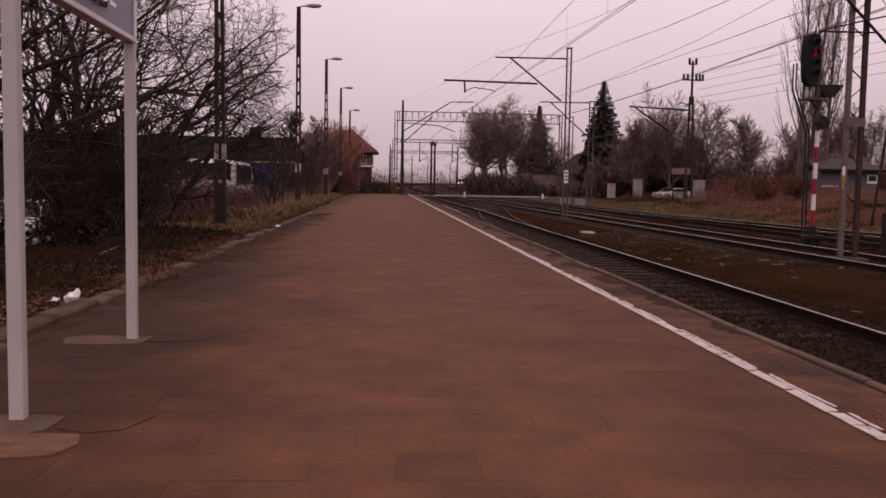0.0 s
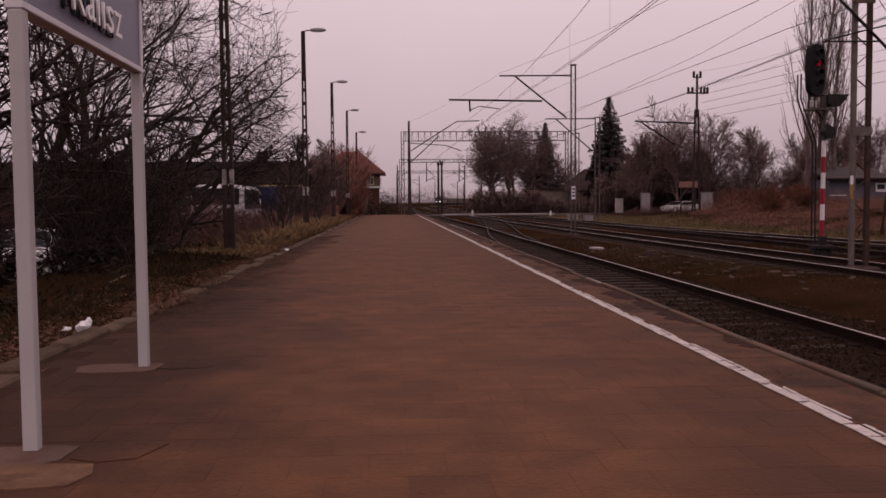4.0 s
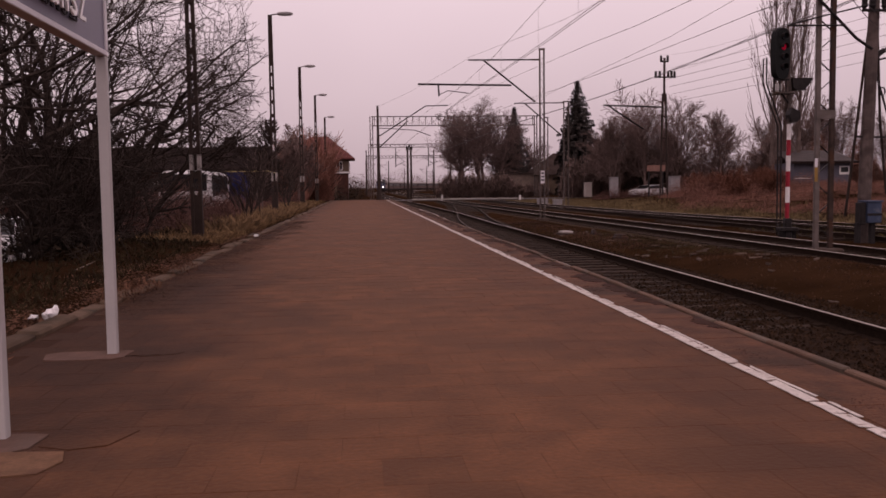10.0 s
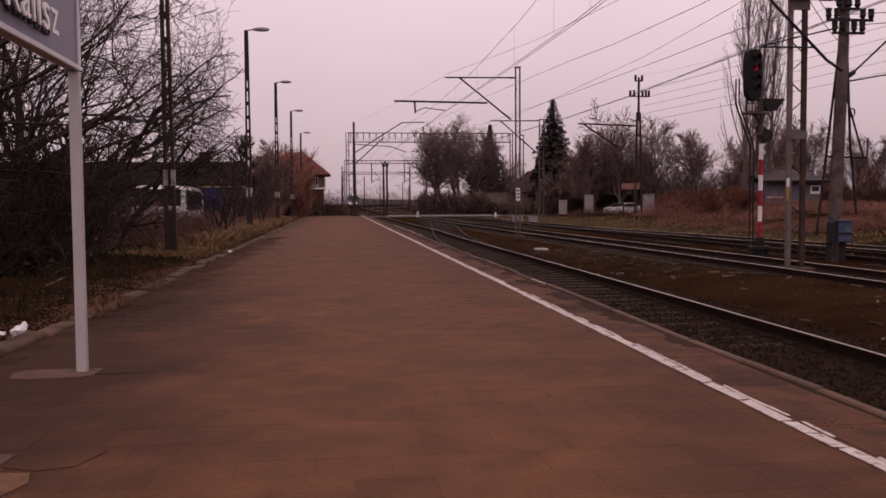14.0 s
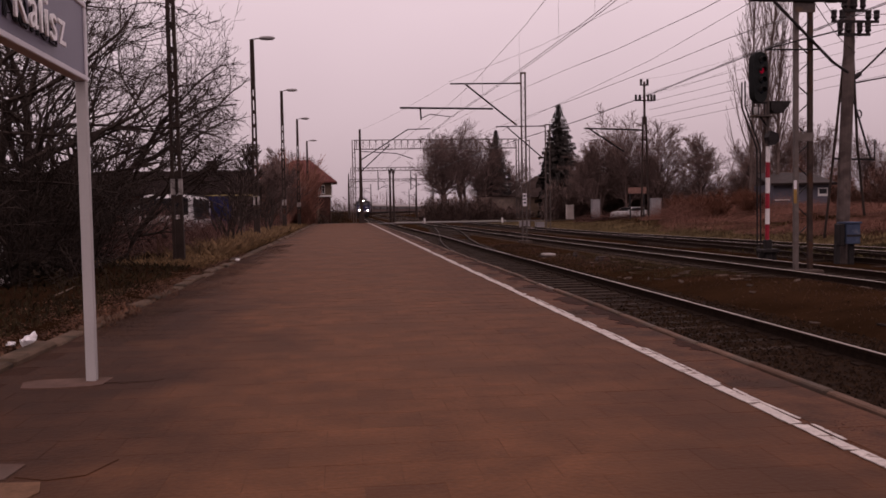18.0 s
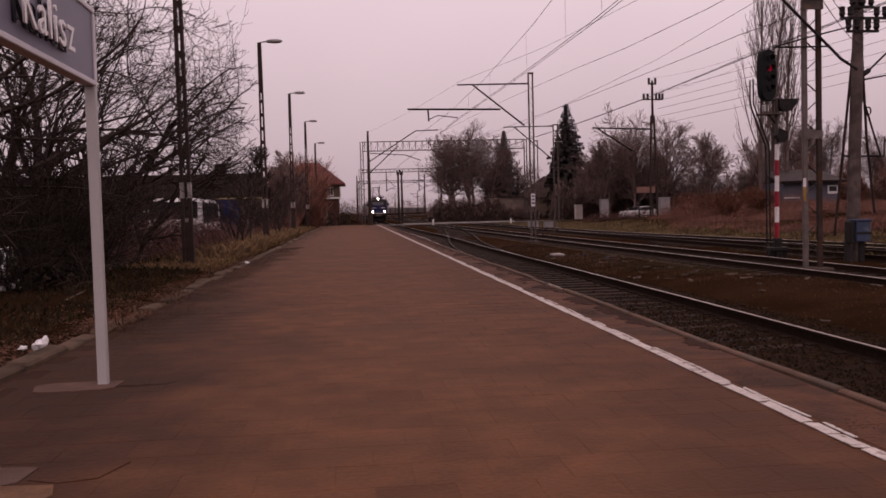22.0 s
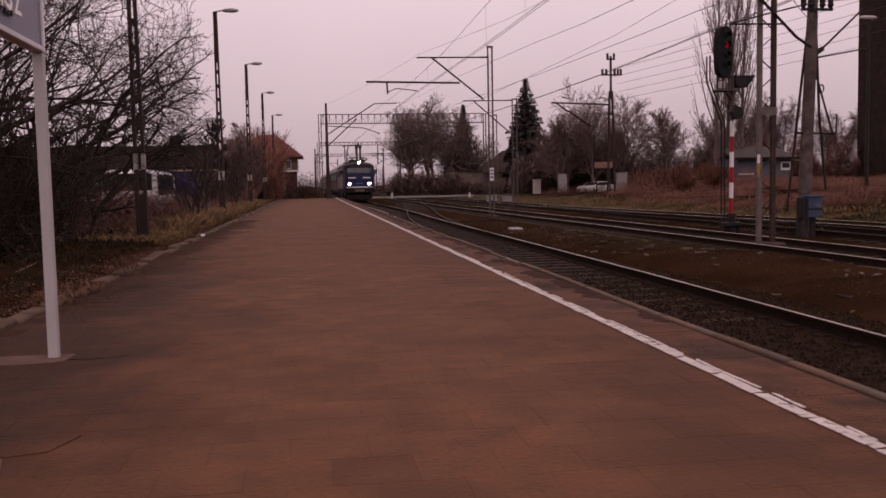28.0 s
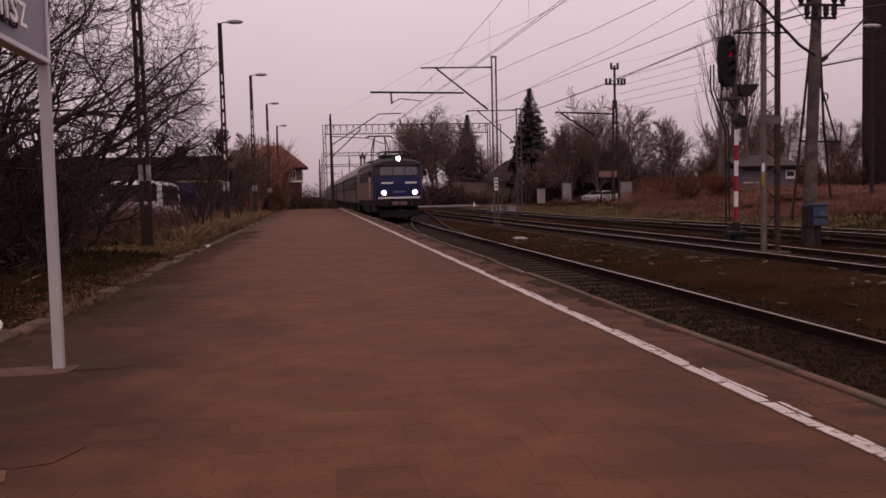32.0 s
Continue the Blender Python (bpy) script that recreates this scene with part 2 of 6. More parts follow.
EDGE_SLAB = mat("edge_slab_mossy", (0.094, 0.0365, 0.018), 0.85, var=0.3, scale=5, fine=34, bump=0.4, grit=0.5, stain=(0.046, 0.0195, 0.0105), stain_scale=1.4, stain_at=0.5, each=0.08, spec=0.19, world_space=True)
KERB = mat("kerb_concrete", (0.122, 0.07, 0.048), 0.85, scale=5, stain=(0.09, 0.07, 0.055), each=0.2)
CURB = mat("curb_concrete", (0.105, 0.066, 0.045), 0.9, scale=4, stain=(0.04, 0.028, 0.018), stain_scale=1.6, stain_at=0.5, each=0.25, world_space=True)
WHITE_LINE = mat("line_paint", (0.55, 0.49, 0.45), 0.7, scale=9, var=0.15, stain=(0.14, 0.08, 0.06), stain_scale=16, stain_at=0.56, world_space=True)
SOIL = mat("dark_soil", (0.027, 0.0135, 0.0072), 0.95, scale=0.5, var=0.45, fine=14, bump=0.6, stain=(0.037, 0.0178, 0.0092), stain_scale=0.35, stain_at=0.5, spec=0.0)
BALLAST = mat("ballast_stone", (0.022, 0.0118, 0.007), 0.9, scale=8, var=0.5, bump=0.5, spec=0.03)
BALLAST_OLD = mat("ballast_weathered", (0.042, 0.026, 0.0155), 0.9, scale=8, var=0.5, bump=0.5, spec=0.03)
STONES = island(mat("ballast_loose", (0.026, 0.0145, 0.0085), 0.9, scale=8, var=0.4, spec=0.05), 0.5)
SLEEPER = mat("sleeper_timber", (0.034, 0.0225, 0.017), 0.85, scale=7, var=0.4, each=0.3, bump=0.5, spec=0.08)
RAIL = mat("rail_rusty_steel", (0.024, 0.015, 0.011), 0.85, 0.0, scale=12, spec=0.02)
RAIL_TOP = mat("rail_polished_head", (0.58, 0.48, 0.43), 0.34, 1.0, scale=20, var=0.15, bump=0.05)
RAIL_DULL = mat("rail_dull_head", (0.09, 0.07, 0.06), 0.6, 0.6, scale=20, var=0.2, bump=0.05)
CONCRETE = mat("pole_concrete", (0.048, 0.029, 0.022), 0.9, scale=4, stain=(0.08, 0.06, 0.05))
DARK_CONCRETE = mat("weathered_concrete", (0.04, 0.027, 0.023), 0.9, scale=4)
STEEL = mat("mast_grey_paint", (0.085, 0.066, 0.06), 0.6, 0.1, scale=5, stain=(0.12, 0.075, 0.05), stain_scale=3, stain_at=0.58)
MAST_GREY = mat("mast_light_grey", (0.125, 0.099, 0.091), 0.6, 0.1, scale=4, stain=(0.1, 0.075, 0.065), stain_scale=3, stain_at=0.56)
DARK_STEEL = mat("dark_steel", (0.022, 0.018, 0.018), 0.6, 0.1, scale=8)
SIGN_GREY = mat("sign_post_paint", (0.41, 0.385, 0.378), 0.5, scale=3, var=0.05, bump=0.0, grit=0.06, stain=(0.36, 0.33, 0.335), stain_scale=2.5, stain_at=0.6)
SIGN_WHITE = mat("sign_rim_white", (0.62, 0.59, 0.62), 0.45, scale=4, var=0.05, bump=0.0, grit=0.05)
SIGN_BLUE = mat("sign_slate_face", (0.165, 0.15, 0.2), 0.4, scale=2, var=0.06, bump=0.0, grit=0.05)
LETTER = mat("letter_white", (0.85, 0.83, 0.83), 0.4, var=0.04, bump=0.0)
LETTER_DARK = mat("letter_shadow_black", (0.03, 0.03, 0.035), 0.5, var=0.1, bump=0.0)
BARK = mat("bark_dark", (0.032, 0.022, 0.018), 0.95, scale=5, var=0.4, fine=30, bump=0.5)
# distance haze is put into the colour: far bark is paler than near bark
BARK_HAZED = mat("bark_far_hazed", (0.135, 0.09, 0.08), 0.95, scale=2, var=0.3)
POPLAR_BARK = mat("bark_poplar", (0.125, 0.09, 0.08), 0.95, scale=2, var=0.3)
# hedge colour lightened to include the haze in front of it
HEDGE = island(mat("hedge_twigs_hazed", (0.165, 0.112, 0.098), 0.95, scale=0.6, var=0.3, bump=0), 0.35)
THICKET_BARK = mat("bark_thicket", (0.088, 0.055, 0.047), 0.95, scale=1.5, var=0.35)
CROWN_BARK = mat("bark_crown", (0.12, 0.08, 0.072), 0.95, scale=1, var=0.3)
RUST_TWIG = island(mat("twigs_rust", (0.25, 0.115, 0.085), 0.95, scale=0.8, var=0.3, bump=0), 0.4)
MOSS_RED = island(mat("moss_red_brown", (0.042, 0.017, 0.0105), 0.95, scale=3, var=0.4, bump=0), 0.3)
BARK_BRAMBLE = mat("bark_bramble", (0.12, 0.048, 0.03), 0.95, scale=2, var=0.35)
RUST = mat("rusty_channel", (0.045, 0.029, 0.024), 0.8, scale=6, var=0.35, stain=(0.06, 0.028, 0.017), stain_scale=4, stain_at=0.5)
BARK_BROWN = mat("bark_reddish", (0.15, 0.072, 0.052), 0.95, scale=2, var=0.35)
NEEDLE = island(mat("spruce_needles", (0.055, 0.046, 0.042), 0.9, scale=1, var=0.4), 0.4)
GRASS_DRY = island(mat("grass_dry", (0.21, 0.128, 0.066), 0.9, scale=0.7, var=0.4, bump=0), 0.4)
GRASS_FIELD = island(mat("grass_field", (0.138, 0.096, 0.048), 0.9, scale=0.7, var=0.4, bump=0), 0.4)
GRASS_OLIVE = island(mat("grass_olive", (0.048, 0.036, 0.014), 0.9, scale=0.7, var=0.4, bump=0), 0.4)
SCRAP = island(mat("pale_scraps", (0.1, 0.07, 0.055), 0.9, scale=4, var=0.3), 0.6)
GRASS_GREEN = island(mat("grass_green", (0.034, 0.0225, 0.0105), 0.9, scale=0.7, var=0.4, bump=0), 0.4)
LEAF_DEAD = island(mat("dead_leaves", (0.125, 0.06, 0.036), 0.9, scale=1, var=0.4, bump=0), 0.5)
WEED_DARK = island(mat("weeds_dark_brown", (0.058, 0.03, 0.018), 0.9, scale=1, var=0.45, bump=0), 0.5)
BRAMBLE = island(mat("bramble_brown", (0.185, 0.084, 0.061), 0.95, scale=0.5, var=0.4, bump=0), 0.25)
BRAMBLE_DARK = island(mat("bramble_purple_brown", (0.115, 0.056, 0.045), 0.95, scale=0.8, var=0.4, bump=0), 0.45)
GRASS_TALL = island(mat("grass_tall", (0.2, 0.124, 0.068), 0.9, scale=0.5, var=0.4, bump=0), 0.4)
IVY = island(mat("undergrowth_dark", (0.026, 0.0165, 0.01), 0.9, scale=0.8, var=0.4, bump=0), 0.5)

# ---- the lines of the tracks ----
RAIL_Z = -0.38
BEND_Y, BEND_R = 240.0, 700.0
DRIFT = [(-0.1, -60), (-0.1, 0), (-0.08, 8), (-0.03, 12), (0.0, 17), (0.0, 38), (0.14, 47), (0.16, 52), (0.0, 66), (-0.1, 76), (-0.18, 92), (-0.29, 118), (-0.44, 140), (-0.44, 165), (-0.36, 221), (0.0, 249), (0.0, 300)]


def smooth_line(knots, y):
    ys = [k[1] for k in knots]
    i = max(0, min(len(ys) - 2, sum(1 for v in ys if v <= y) - 1))
    t = (y - ys[i]) / (ys[i + 1] - ys[i])
    p = [knots[max(0, min(len(knots) - 1, i + k))][0] for k in (-1, 0, 1, 2)]
    return 0.5 * (2 * p[1] + (p[2] - p[0]) * t + (2 * p[0] - 5 * p[1] + 4 * p[2] - p[3]) * t * t + (3 * p[1] - p[0] - 3 * p[2] + p[3]) * t ** 3)


def main_line(s, side=4.6):
    """Place and heading on the platform track: nearly straight, then bending away to the right."""
    if s <= BEND_Y:
        return side + smooth_line(DRIFT, s), s, 0.0
    a = (s - BEND_Y) / BEND_R
    return side + smooth_line(DRIFT, min(s, 299)) + BEND_R * (1 - math.cos(a)), BEND_Y + BEND_R * math.sin(a), a



TRACK_2 = [(11.4, -40), (11.3, -20), (11.0, 0), (10.75, 18), (10.5, 28), (10.15, 38), (9.85, 50), (9.5, 65), (9.25, 90), (9.2, 130), (9.2, 249)]
TRACK_3 = [(19.2, -40), (18.7, -20), (18.2, 0), (17.6, 18), (16.9, 29), (16.0, 38), (15.1, 47), (14.4, 60), (13.9, 90), (13.7, 130), (13.7, 249)]
TURNOUT = [(4.6, 24), (4.62, 30), (4.85, 36), (5.3, 42), (5.9, 48), (6.7, 56), (7.5, 65), (8.4, 76), (9.0, 88), (9.2, 104)]

SIDING = [(15.0, -40), (14.95, 0), (14.8, 18), (14.75, 25), (14.68, 30), (14.58, 36), (14.5, 44), (14.42, 52), (14.4, 60)]

line_1 = [main_line(s)[:2] for s in list(range(-40, 250, 6)) + list(range(254, 620, 12))]
line_2 = [(smooth_line(TRACK_2, y), y) for y in range(-40, 250, 4)] + [(4.6 + main_line(s)[0], main_line(s)[1]) for s in range(254, 620, 12)]
line_3 = [(smooth_line(TRACK_3, y), y) for y in range(-40, 250, 4)] + [(9.1 + main_line(s)[0], main_line(s)[1]) for s in range(254, 620, 12)]
line_5 = [(smooth_line(SIDING, y), y) for y in range(-40, 61, 4)]
line_4 = [(smooth_line(TURNOUT, y), y) for y in range(26, 105, 2)]


def sweep(line, offset, prof):
    rings = []
    for i, (x, y) in enumerate(line):
        a, b = line[max(0, i - 1)], line[min(len(line) - 1, i + 1)]
        d = Vector((b[0] - a[0], b[1] - a[1])).normalized()
        nx, ny = d.y, -d.x
        rings.append([(x + nx * (offset + u), y + ny * (offset + u), RAIL_Z + w) for u, w in prof])
    return rings


RAIL_PROF = [(-0.07, -0.16), (0.07, -0.16), (0.07, -0.145), (0.012, -0.125), (0.012, -0.045), (0.034, -0.035), (0.034, -0.006), (-0.034, -0.006), (-0.034, -0.035), (-0.012, -0.045), (-0.012, -0.125), (-0.07, -0.145)]
HEAD_PROF = [(-0.014, -0.007), (0.014, -0.007), (0.011, 0.0), (-0.011, 0.0)]


def rails(name, line, label, head=None):
    t = thing(name, pose(0, 0, 0), label, "railway track")
    t["kind"] = "structure"
    for off in (-0.7525, 0.7525):
        r = part("rail", Shape().loft(sweep(line, off, RAIL_PROF)), RAIL, t)
        part("rail_head", Shape().loft(sweep(line, off, HEAD_PROF)), head or RAIL_TOP, r, "worn running surface of the rail")
    return t


track_1 = rails("track_1", line_1, "platform track with rusty rails and polished heads")
track_2 = rails("track_2", line_2, "through track on dark ballast with timber sleepers")
track_3 = rails("track_3", line_3, "far siding track on dark ballast")
track_4 = rails("track_4", line_4, "curved turnout rails leaving the platform track", RAIL_DULL)
track_5 = rails("track_5", line_5, "dull siding track running into the far track", RAIL_DULL)

sleeper_me = Shape().box(-1.25, 1.25, -0.12, 0.12, -0.31, -0.15, 0.015).mesh("sleeper", SLEEPER)
plate_shape = Shape()
for i in range(190):
    y = 3.0 + 0.62 * i
    piece("sleeper", sleeper_me, track_1, pose(main_line(y)[0] + random.uniform(-0.03, 0.03), y, RAIL_Z, 0, 0, random.uniform(-0.8, 0.8)))
    for off in (-0.7525, 0.7525):
        plate_shape.box(main_line(y)[0] + off - 0.17, main_line(y)[0] + off + 0.17, y - 0.08, y + 0.08, RAIL_Z - 0.155, RAIL_Z - 0.13)
tagged(part("rail_chair", plate_shape, RAIL, track_1), kind="stuff")
for tr, line in ((track_2, TRACK_2), (track_3, TRACK_3), (track_4, TURNOUT), (track_5, SIDING)):
    sh = Shape()
    y = max(line[0][1], 2)
    while y < min(line[-1][1], 130):
        if tr == track_5 and (22.4 < y < 24.8 or y > 40):
            y += 0.62
            continue
        x, x2 = smooth_line(line, y), smooth_line(line, min(y + 0.5, line[-1][1]))
        sh.box(-1.25, 1.25, -0.12, 0.12, -0.31, -0.15, 0, pose(x, y, RAIL_Z + (0.004 if tr == track_4 else 0), 0, 0, -math.degrees(math.atan2(x2 - x, 0.5)) + random.uniform(-1, 1)))
        y += 0.62
    tagged(part("sleepers", sh, SLEEPER, tr), kind="stuff")

# ---- the ground: one sheet to the horizon ----


def ground_z(x, y):
    """Height of the ground beside the platform."""
    n = noise.noise((x * 0.35, y * 0.35, 0)) * 0.09 + noise.noise((x * 0.08, y * 0.08, 5)) * 0.16
    if -2.9 < x < 2.9 and -12 < y < 82:
        return -0.45
    z = -0.62 + n
    if x > 2.9:
        mid = [4.6, smooth_line(TRACK_2, max(-40, min(249, y))), smooth_line(TRACK_3, max(-40, min(249, y)))]
        near = min(abs(x - c) for c in mid) if y < 255 else 0
        bed = -0.575
        k = max(0.0, min(1.0, (near - 1.5) / 0.8))
        z = bed * (1 - k) + (z + 0.06) * k
        # the worn bank of earth between the platform track and the next one
        if y < 60:
            k2 = max(0, 1 - ((x - 8.2) / 1.7) ** 2) * max(0, min(1, (24 - y) / 8))
            z += 0.24 * k2
        rise = max(0.0, min(1.0, (x - mid[2] - 2.2) / 9))
        z += rise * (0.3 + 0.65 * max(0.0, min(1.0, (84 - y) / 22))) + max(0, min(1, (x - mid[2] - 9) / 14)) * 0.55 * (1 if y < 85 else 0.3)
    else:
        k = max(0.0, min(1.0, (-2.55 - x) / 0.5))
        far = max(0.0, min(1.0, (-5.2 - x) / 4.0))
        z = (-0.03 + n * 0.5) * (1 - far) + (0.06 + n * 0.4) * k * max(0.0, min(1.0, (-3.0 - x) / 1.0)) * (1 - far) - 1.0 * far
        if y > 82:
            z = -0.5 + n * 0.3
    if y > 96 and y < 112:
        k = 1 - min(1, abs(y - 104) / 8) ** 2
        z = z * (1 - k) + (-0.42) * k
    if y > 260 or abs(x) > 120:
        z = -0.6
    return z


xs = arc(-1500, -130, 6) + arc(-100, -22, 14) + arc(-20, -2.6, 48) + arc(-2.4, 2.6, 4) + arc(2.9, 30, 90) + arc(31, 100, 40) + arc(130, 1500, 6)
ys = arc(-400, -20, 6) + arc(-12, 60, 150) + arc(61, 140, 70) + arc(146, 270, 24) + arc(300, 3500, 8)
gv = [(x, y, ground_z(x, y)) for y in ys for x in xs]
gf = [(j * len(xs) + i, j * len(xs) + i + 1, (j + 1) * len(xs) + i + 1, (j + 1) * len(xs) + i) for j in range(len(ys) - 1) for i in range(len(xs) - 1)]
ground_shape = Shape().add(gv, gf)
ground_shape.smooth = True
ground = tagged(part("ground", ground_shape, SOIL), "dark brown soil with patches of dead grass around the tracks", "ground", kind="structure")

# ballast shoulders under the tracks
for name, line in (("ballast_bed_1", line_1), ("ballast_bed_2", line_2), ("ballast_bed_3", line_3)):
    rings = sweep(line, 0, [(-1.9, -0.34), (-1.55, -0.185), (1.55, -0.185), (1.9, -0.34)])
    if name == "ballast_bed_1":
        rings = [[(x, y, z + 0.037 * max(0.0, min(1.0, (20 - y) / 8))) for x, y, z in r] for r in rings]
    sh = Shape().loft(rings, closed=False, caps=False)
    tagged(part(name, sh, BALLAST if name == "ballast_bed_1" else BALLAST_OLD), "dark oily ballast bed under the rails", "ballast", kind="structure")


def stones(name, n, y0, y1, where, label):
    rng = random.Random(4)
    sh = Shape()
    for _ in range(n):
        y = y0 + (y1 - y0) * rng.random() ** 1.6
        x = where(y) + rng.uniform(-1.75, 1.75)
        r = rng.uniform(0.012, 0.03)
        z = RAIL_Z - (0.155 if rng.random() < max(0.06, 0.97 - max(0.0, y - 11) / 6) else 0.19)
        a = rng.uniform(0, 6.28)
        vs = [(x + r * math.cos(a + k * 2.094) * rng.uniform(0.7, 1.4), y + r * math.sin(a + k * 2.094) * rng.uniform(0.7, 1.4), z) for k in range(3)]
        vs += [(x + rng.uniform(-r, r) * 0.6, y + rng.uniform(-r, r) * 0.6, z + r * rng.uniform(0.7, 1.4))]
        sh.add(vs, [(0, 1, 3), (1, 2, 3), (2, 0, 3)])
    return tagged(part(name, sh, STONES), label, "ballast", kind="stuff")


stones("ballast_stones", 42000, 4, 40, lambda y: 4.6, "loose dark ballast stones between the sleepers")

# ---- the platform ----
EDGE_DIRT = mat("edge_dirt", (0.036, 0.013, 0.0075), 0.95, scale=9, var=0.4, fine=50, bump=0.5, world_space=True)
EDGE_SOIL = mat("edge_soil", (0.02, 0.009, 0.006), 0.95, scale=6, var=0.4)
platform = thing("platform", pose(0, 0, 0), "long low platform paved with worn brown concrete slabs", "platform")
platform["kind"] = "structure"
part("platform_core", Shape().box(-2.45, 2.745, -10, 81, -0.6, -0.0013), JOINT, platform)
part("edge_gutter", Shape().box(2.746, 2.84, -10, 81, -0.6, -0.03), EDGE_SOIL, platform, "dark soil-filled gap behind the edge stones")
part("edge_wall", Shape().box(2.842, 2.93, -10, 81, -0.62, -0.1), DARK_CONCRETE, platform)

# level crossing road
road = Shape()
road.box(-60, 3.0, 100, 107, -0.6, -0.34).box(3.1, 3.8, 100, 107, -0.6, -0.36).box(3.93, 5.25, 100, 107, -0.6, -0.375).box(5.42, 60, 100, 107, -0.6, -0.36)
tagged(part("road", road, mat("road_asphalt", (0.07, 0.06, 0.058), 0.7, scale=0.6)), "asphalt road over the level crossing", "road", kind="structure")

# ---- the station name sign ----
FOOTING = mat("footing_concrete", (0.12, 0.068, 0.052), 0.85, scale=5, stain=(0.08, 0.06, 0.05))
sign = thing("station_sign", pose(-1.668, 5.215, 0, 0.6, 0, 1.74), "white-rimmed slate-grey station name sign on two light grey posts", "station sign")
for y, foot in ((-1.055, (-0.4, 0.2, -1.3, -1.0)), (1.055, (-0.45, 0.12, 0.84, 1.16))):
    p = part("post", Shape().box(-0.033, 0.033, y - 0.033, y + 0.033, -0.03, 1.99, 0.005), SIGN_GREY, sign)
    x0, x1, y0, y1 = foot
    rim = [(x0 + 0.05, y0 + 0.02), (x0 + 0.2, y0 - 0.01), (x1 - 0.08, y0), (x1 - 0.02, y0 + 0.05), (x1, y1 - 0.03), (x1 - 0.12, y1), (x0 + 0.08, y1 - 0.01), (x0, y1 - 0.08)]
    tilt = 0.0105
    part("post_footing", Shape().loft([[(x, v, -0.05 - tilt * v) for x, v in rim], [(x, v, 0.007 - tilt * v) for x, v in rim]]), FOOTING, p, "flat worn concrete footing")
part("board", Shape().box(-0.028, 0.026, -1.05, 1.05, 2.0, 2.49), SIGN_BLUE, sign, "slate-grey board")
for n, a in (("rim_bottom", (-0.045, 0.038, -1.088, 1.088, 1.992, 2.027)), ("rim_top", (-0.045, 0.038, -1.088, 1.088, 2.473, 2.508)), ("rim_end", (-0.045, 0.038, 1.042, 1.088, 2.029, 2.471)), ("rim_start", (-0.045, 0.038, -1.088, -1.032, 2.029, 2.471))):
    part(n, Shape().box(*a, 0.005), SIGN_WHITE, sign)


def lettering(text, size, depth, x, y, z, width, material, name, parent, outline=False):
    """Raised letters on the sign, centred on y, with their foot at z and the given overall width; outline: a hollow wire contour."""
    cu = bpy.data.curves.new(name, "FONT")
    cu.body, cu.size, cu.align_x = text, size, "CENTER"
    cu.space_character = 1.12
    if outline:
        cu.fill_mode, cu.bevel_depth, cu.bevel_resolution = "NONE", 0.006, 0
    else:
        cu.extrude, cu.offset = depth, 0.0
    tmp = new("tmp", cu)
    me = bpy.data.meshes.new_from_object(tmp.evaluated_get(bpy.context.evaluated_depsgraph_get()))
    bpy.data.objects.remove(tmp)
    us = [v.co.x for v in me.vertices]
    lo, hi = min(us), max(us)
    for v in me.vertices:
        u = (v.co.x - (lo + hi) / 2) * width / (hi - lo)
        v.co = (x + v.co.z, y + u, z + v.co.y)
    me.materials.clear()
    me.materials.append(material)
    ob = new(name, me)
    ob.parent = parent
    return ob


lettering("Kalisz", 0.315, 0.002, 0.034, -0.095, 2.105, 0.93, LETTER_DARK, "letter_backing", sign, True)
lettering("Kalisz", 0.315, 0.006, 0.082, -0.09, 2.1, 0.91, LETTER, "lettering", sign)
for y, z in ((-0.515, 2.12), (-0.515, 2.29), (-0.26, 2.12), (-0.03, 2.12), (0.065, 2.12), (0.3, 2.12)):
    part("letter_stud", Shape().tube([(0.026, y, z), (0.08, y, z)], 0.003, 5), LETTER_DARK, sign)

BAND_GREY = mat("band_pale", (0.3, 0.27, 0.26), 0.8, scale=5)
# ---- lamp posts of slotted concrete along the platform ----


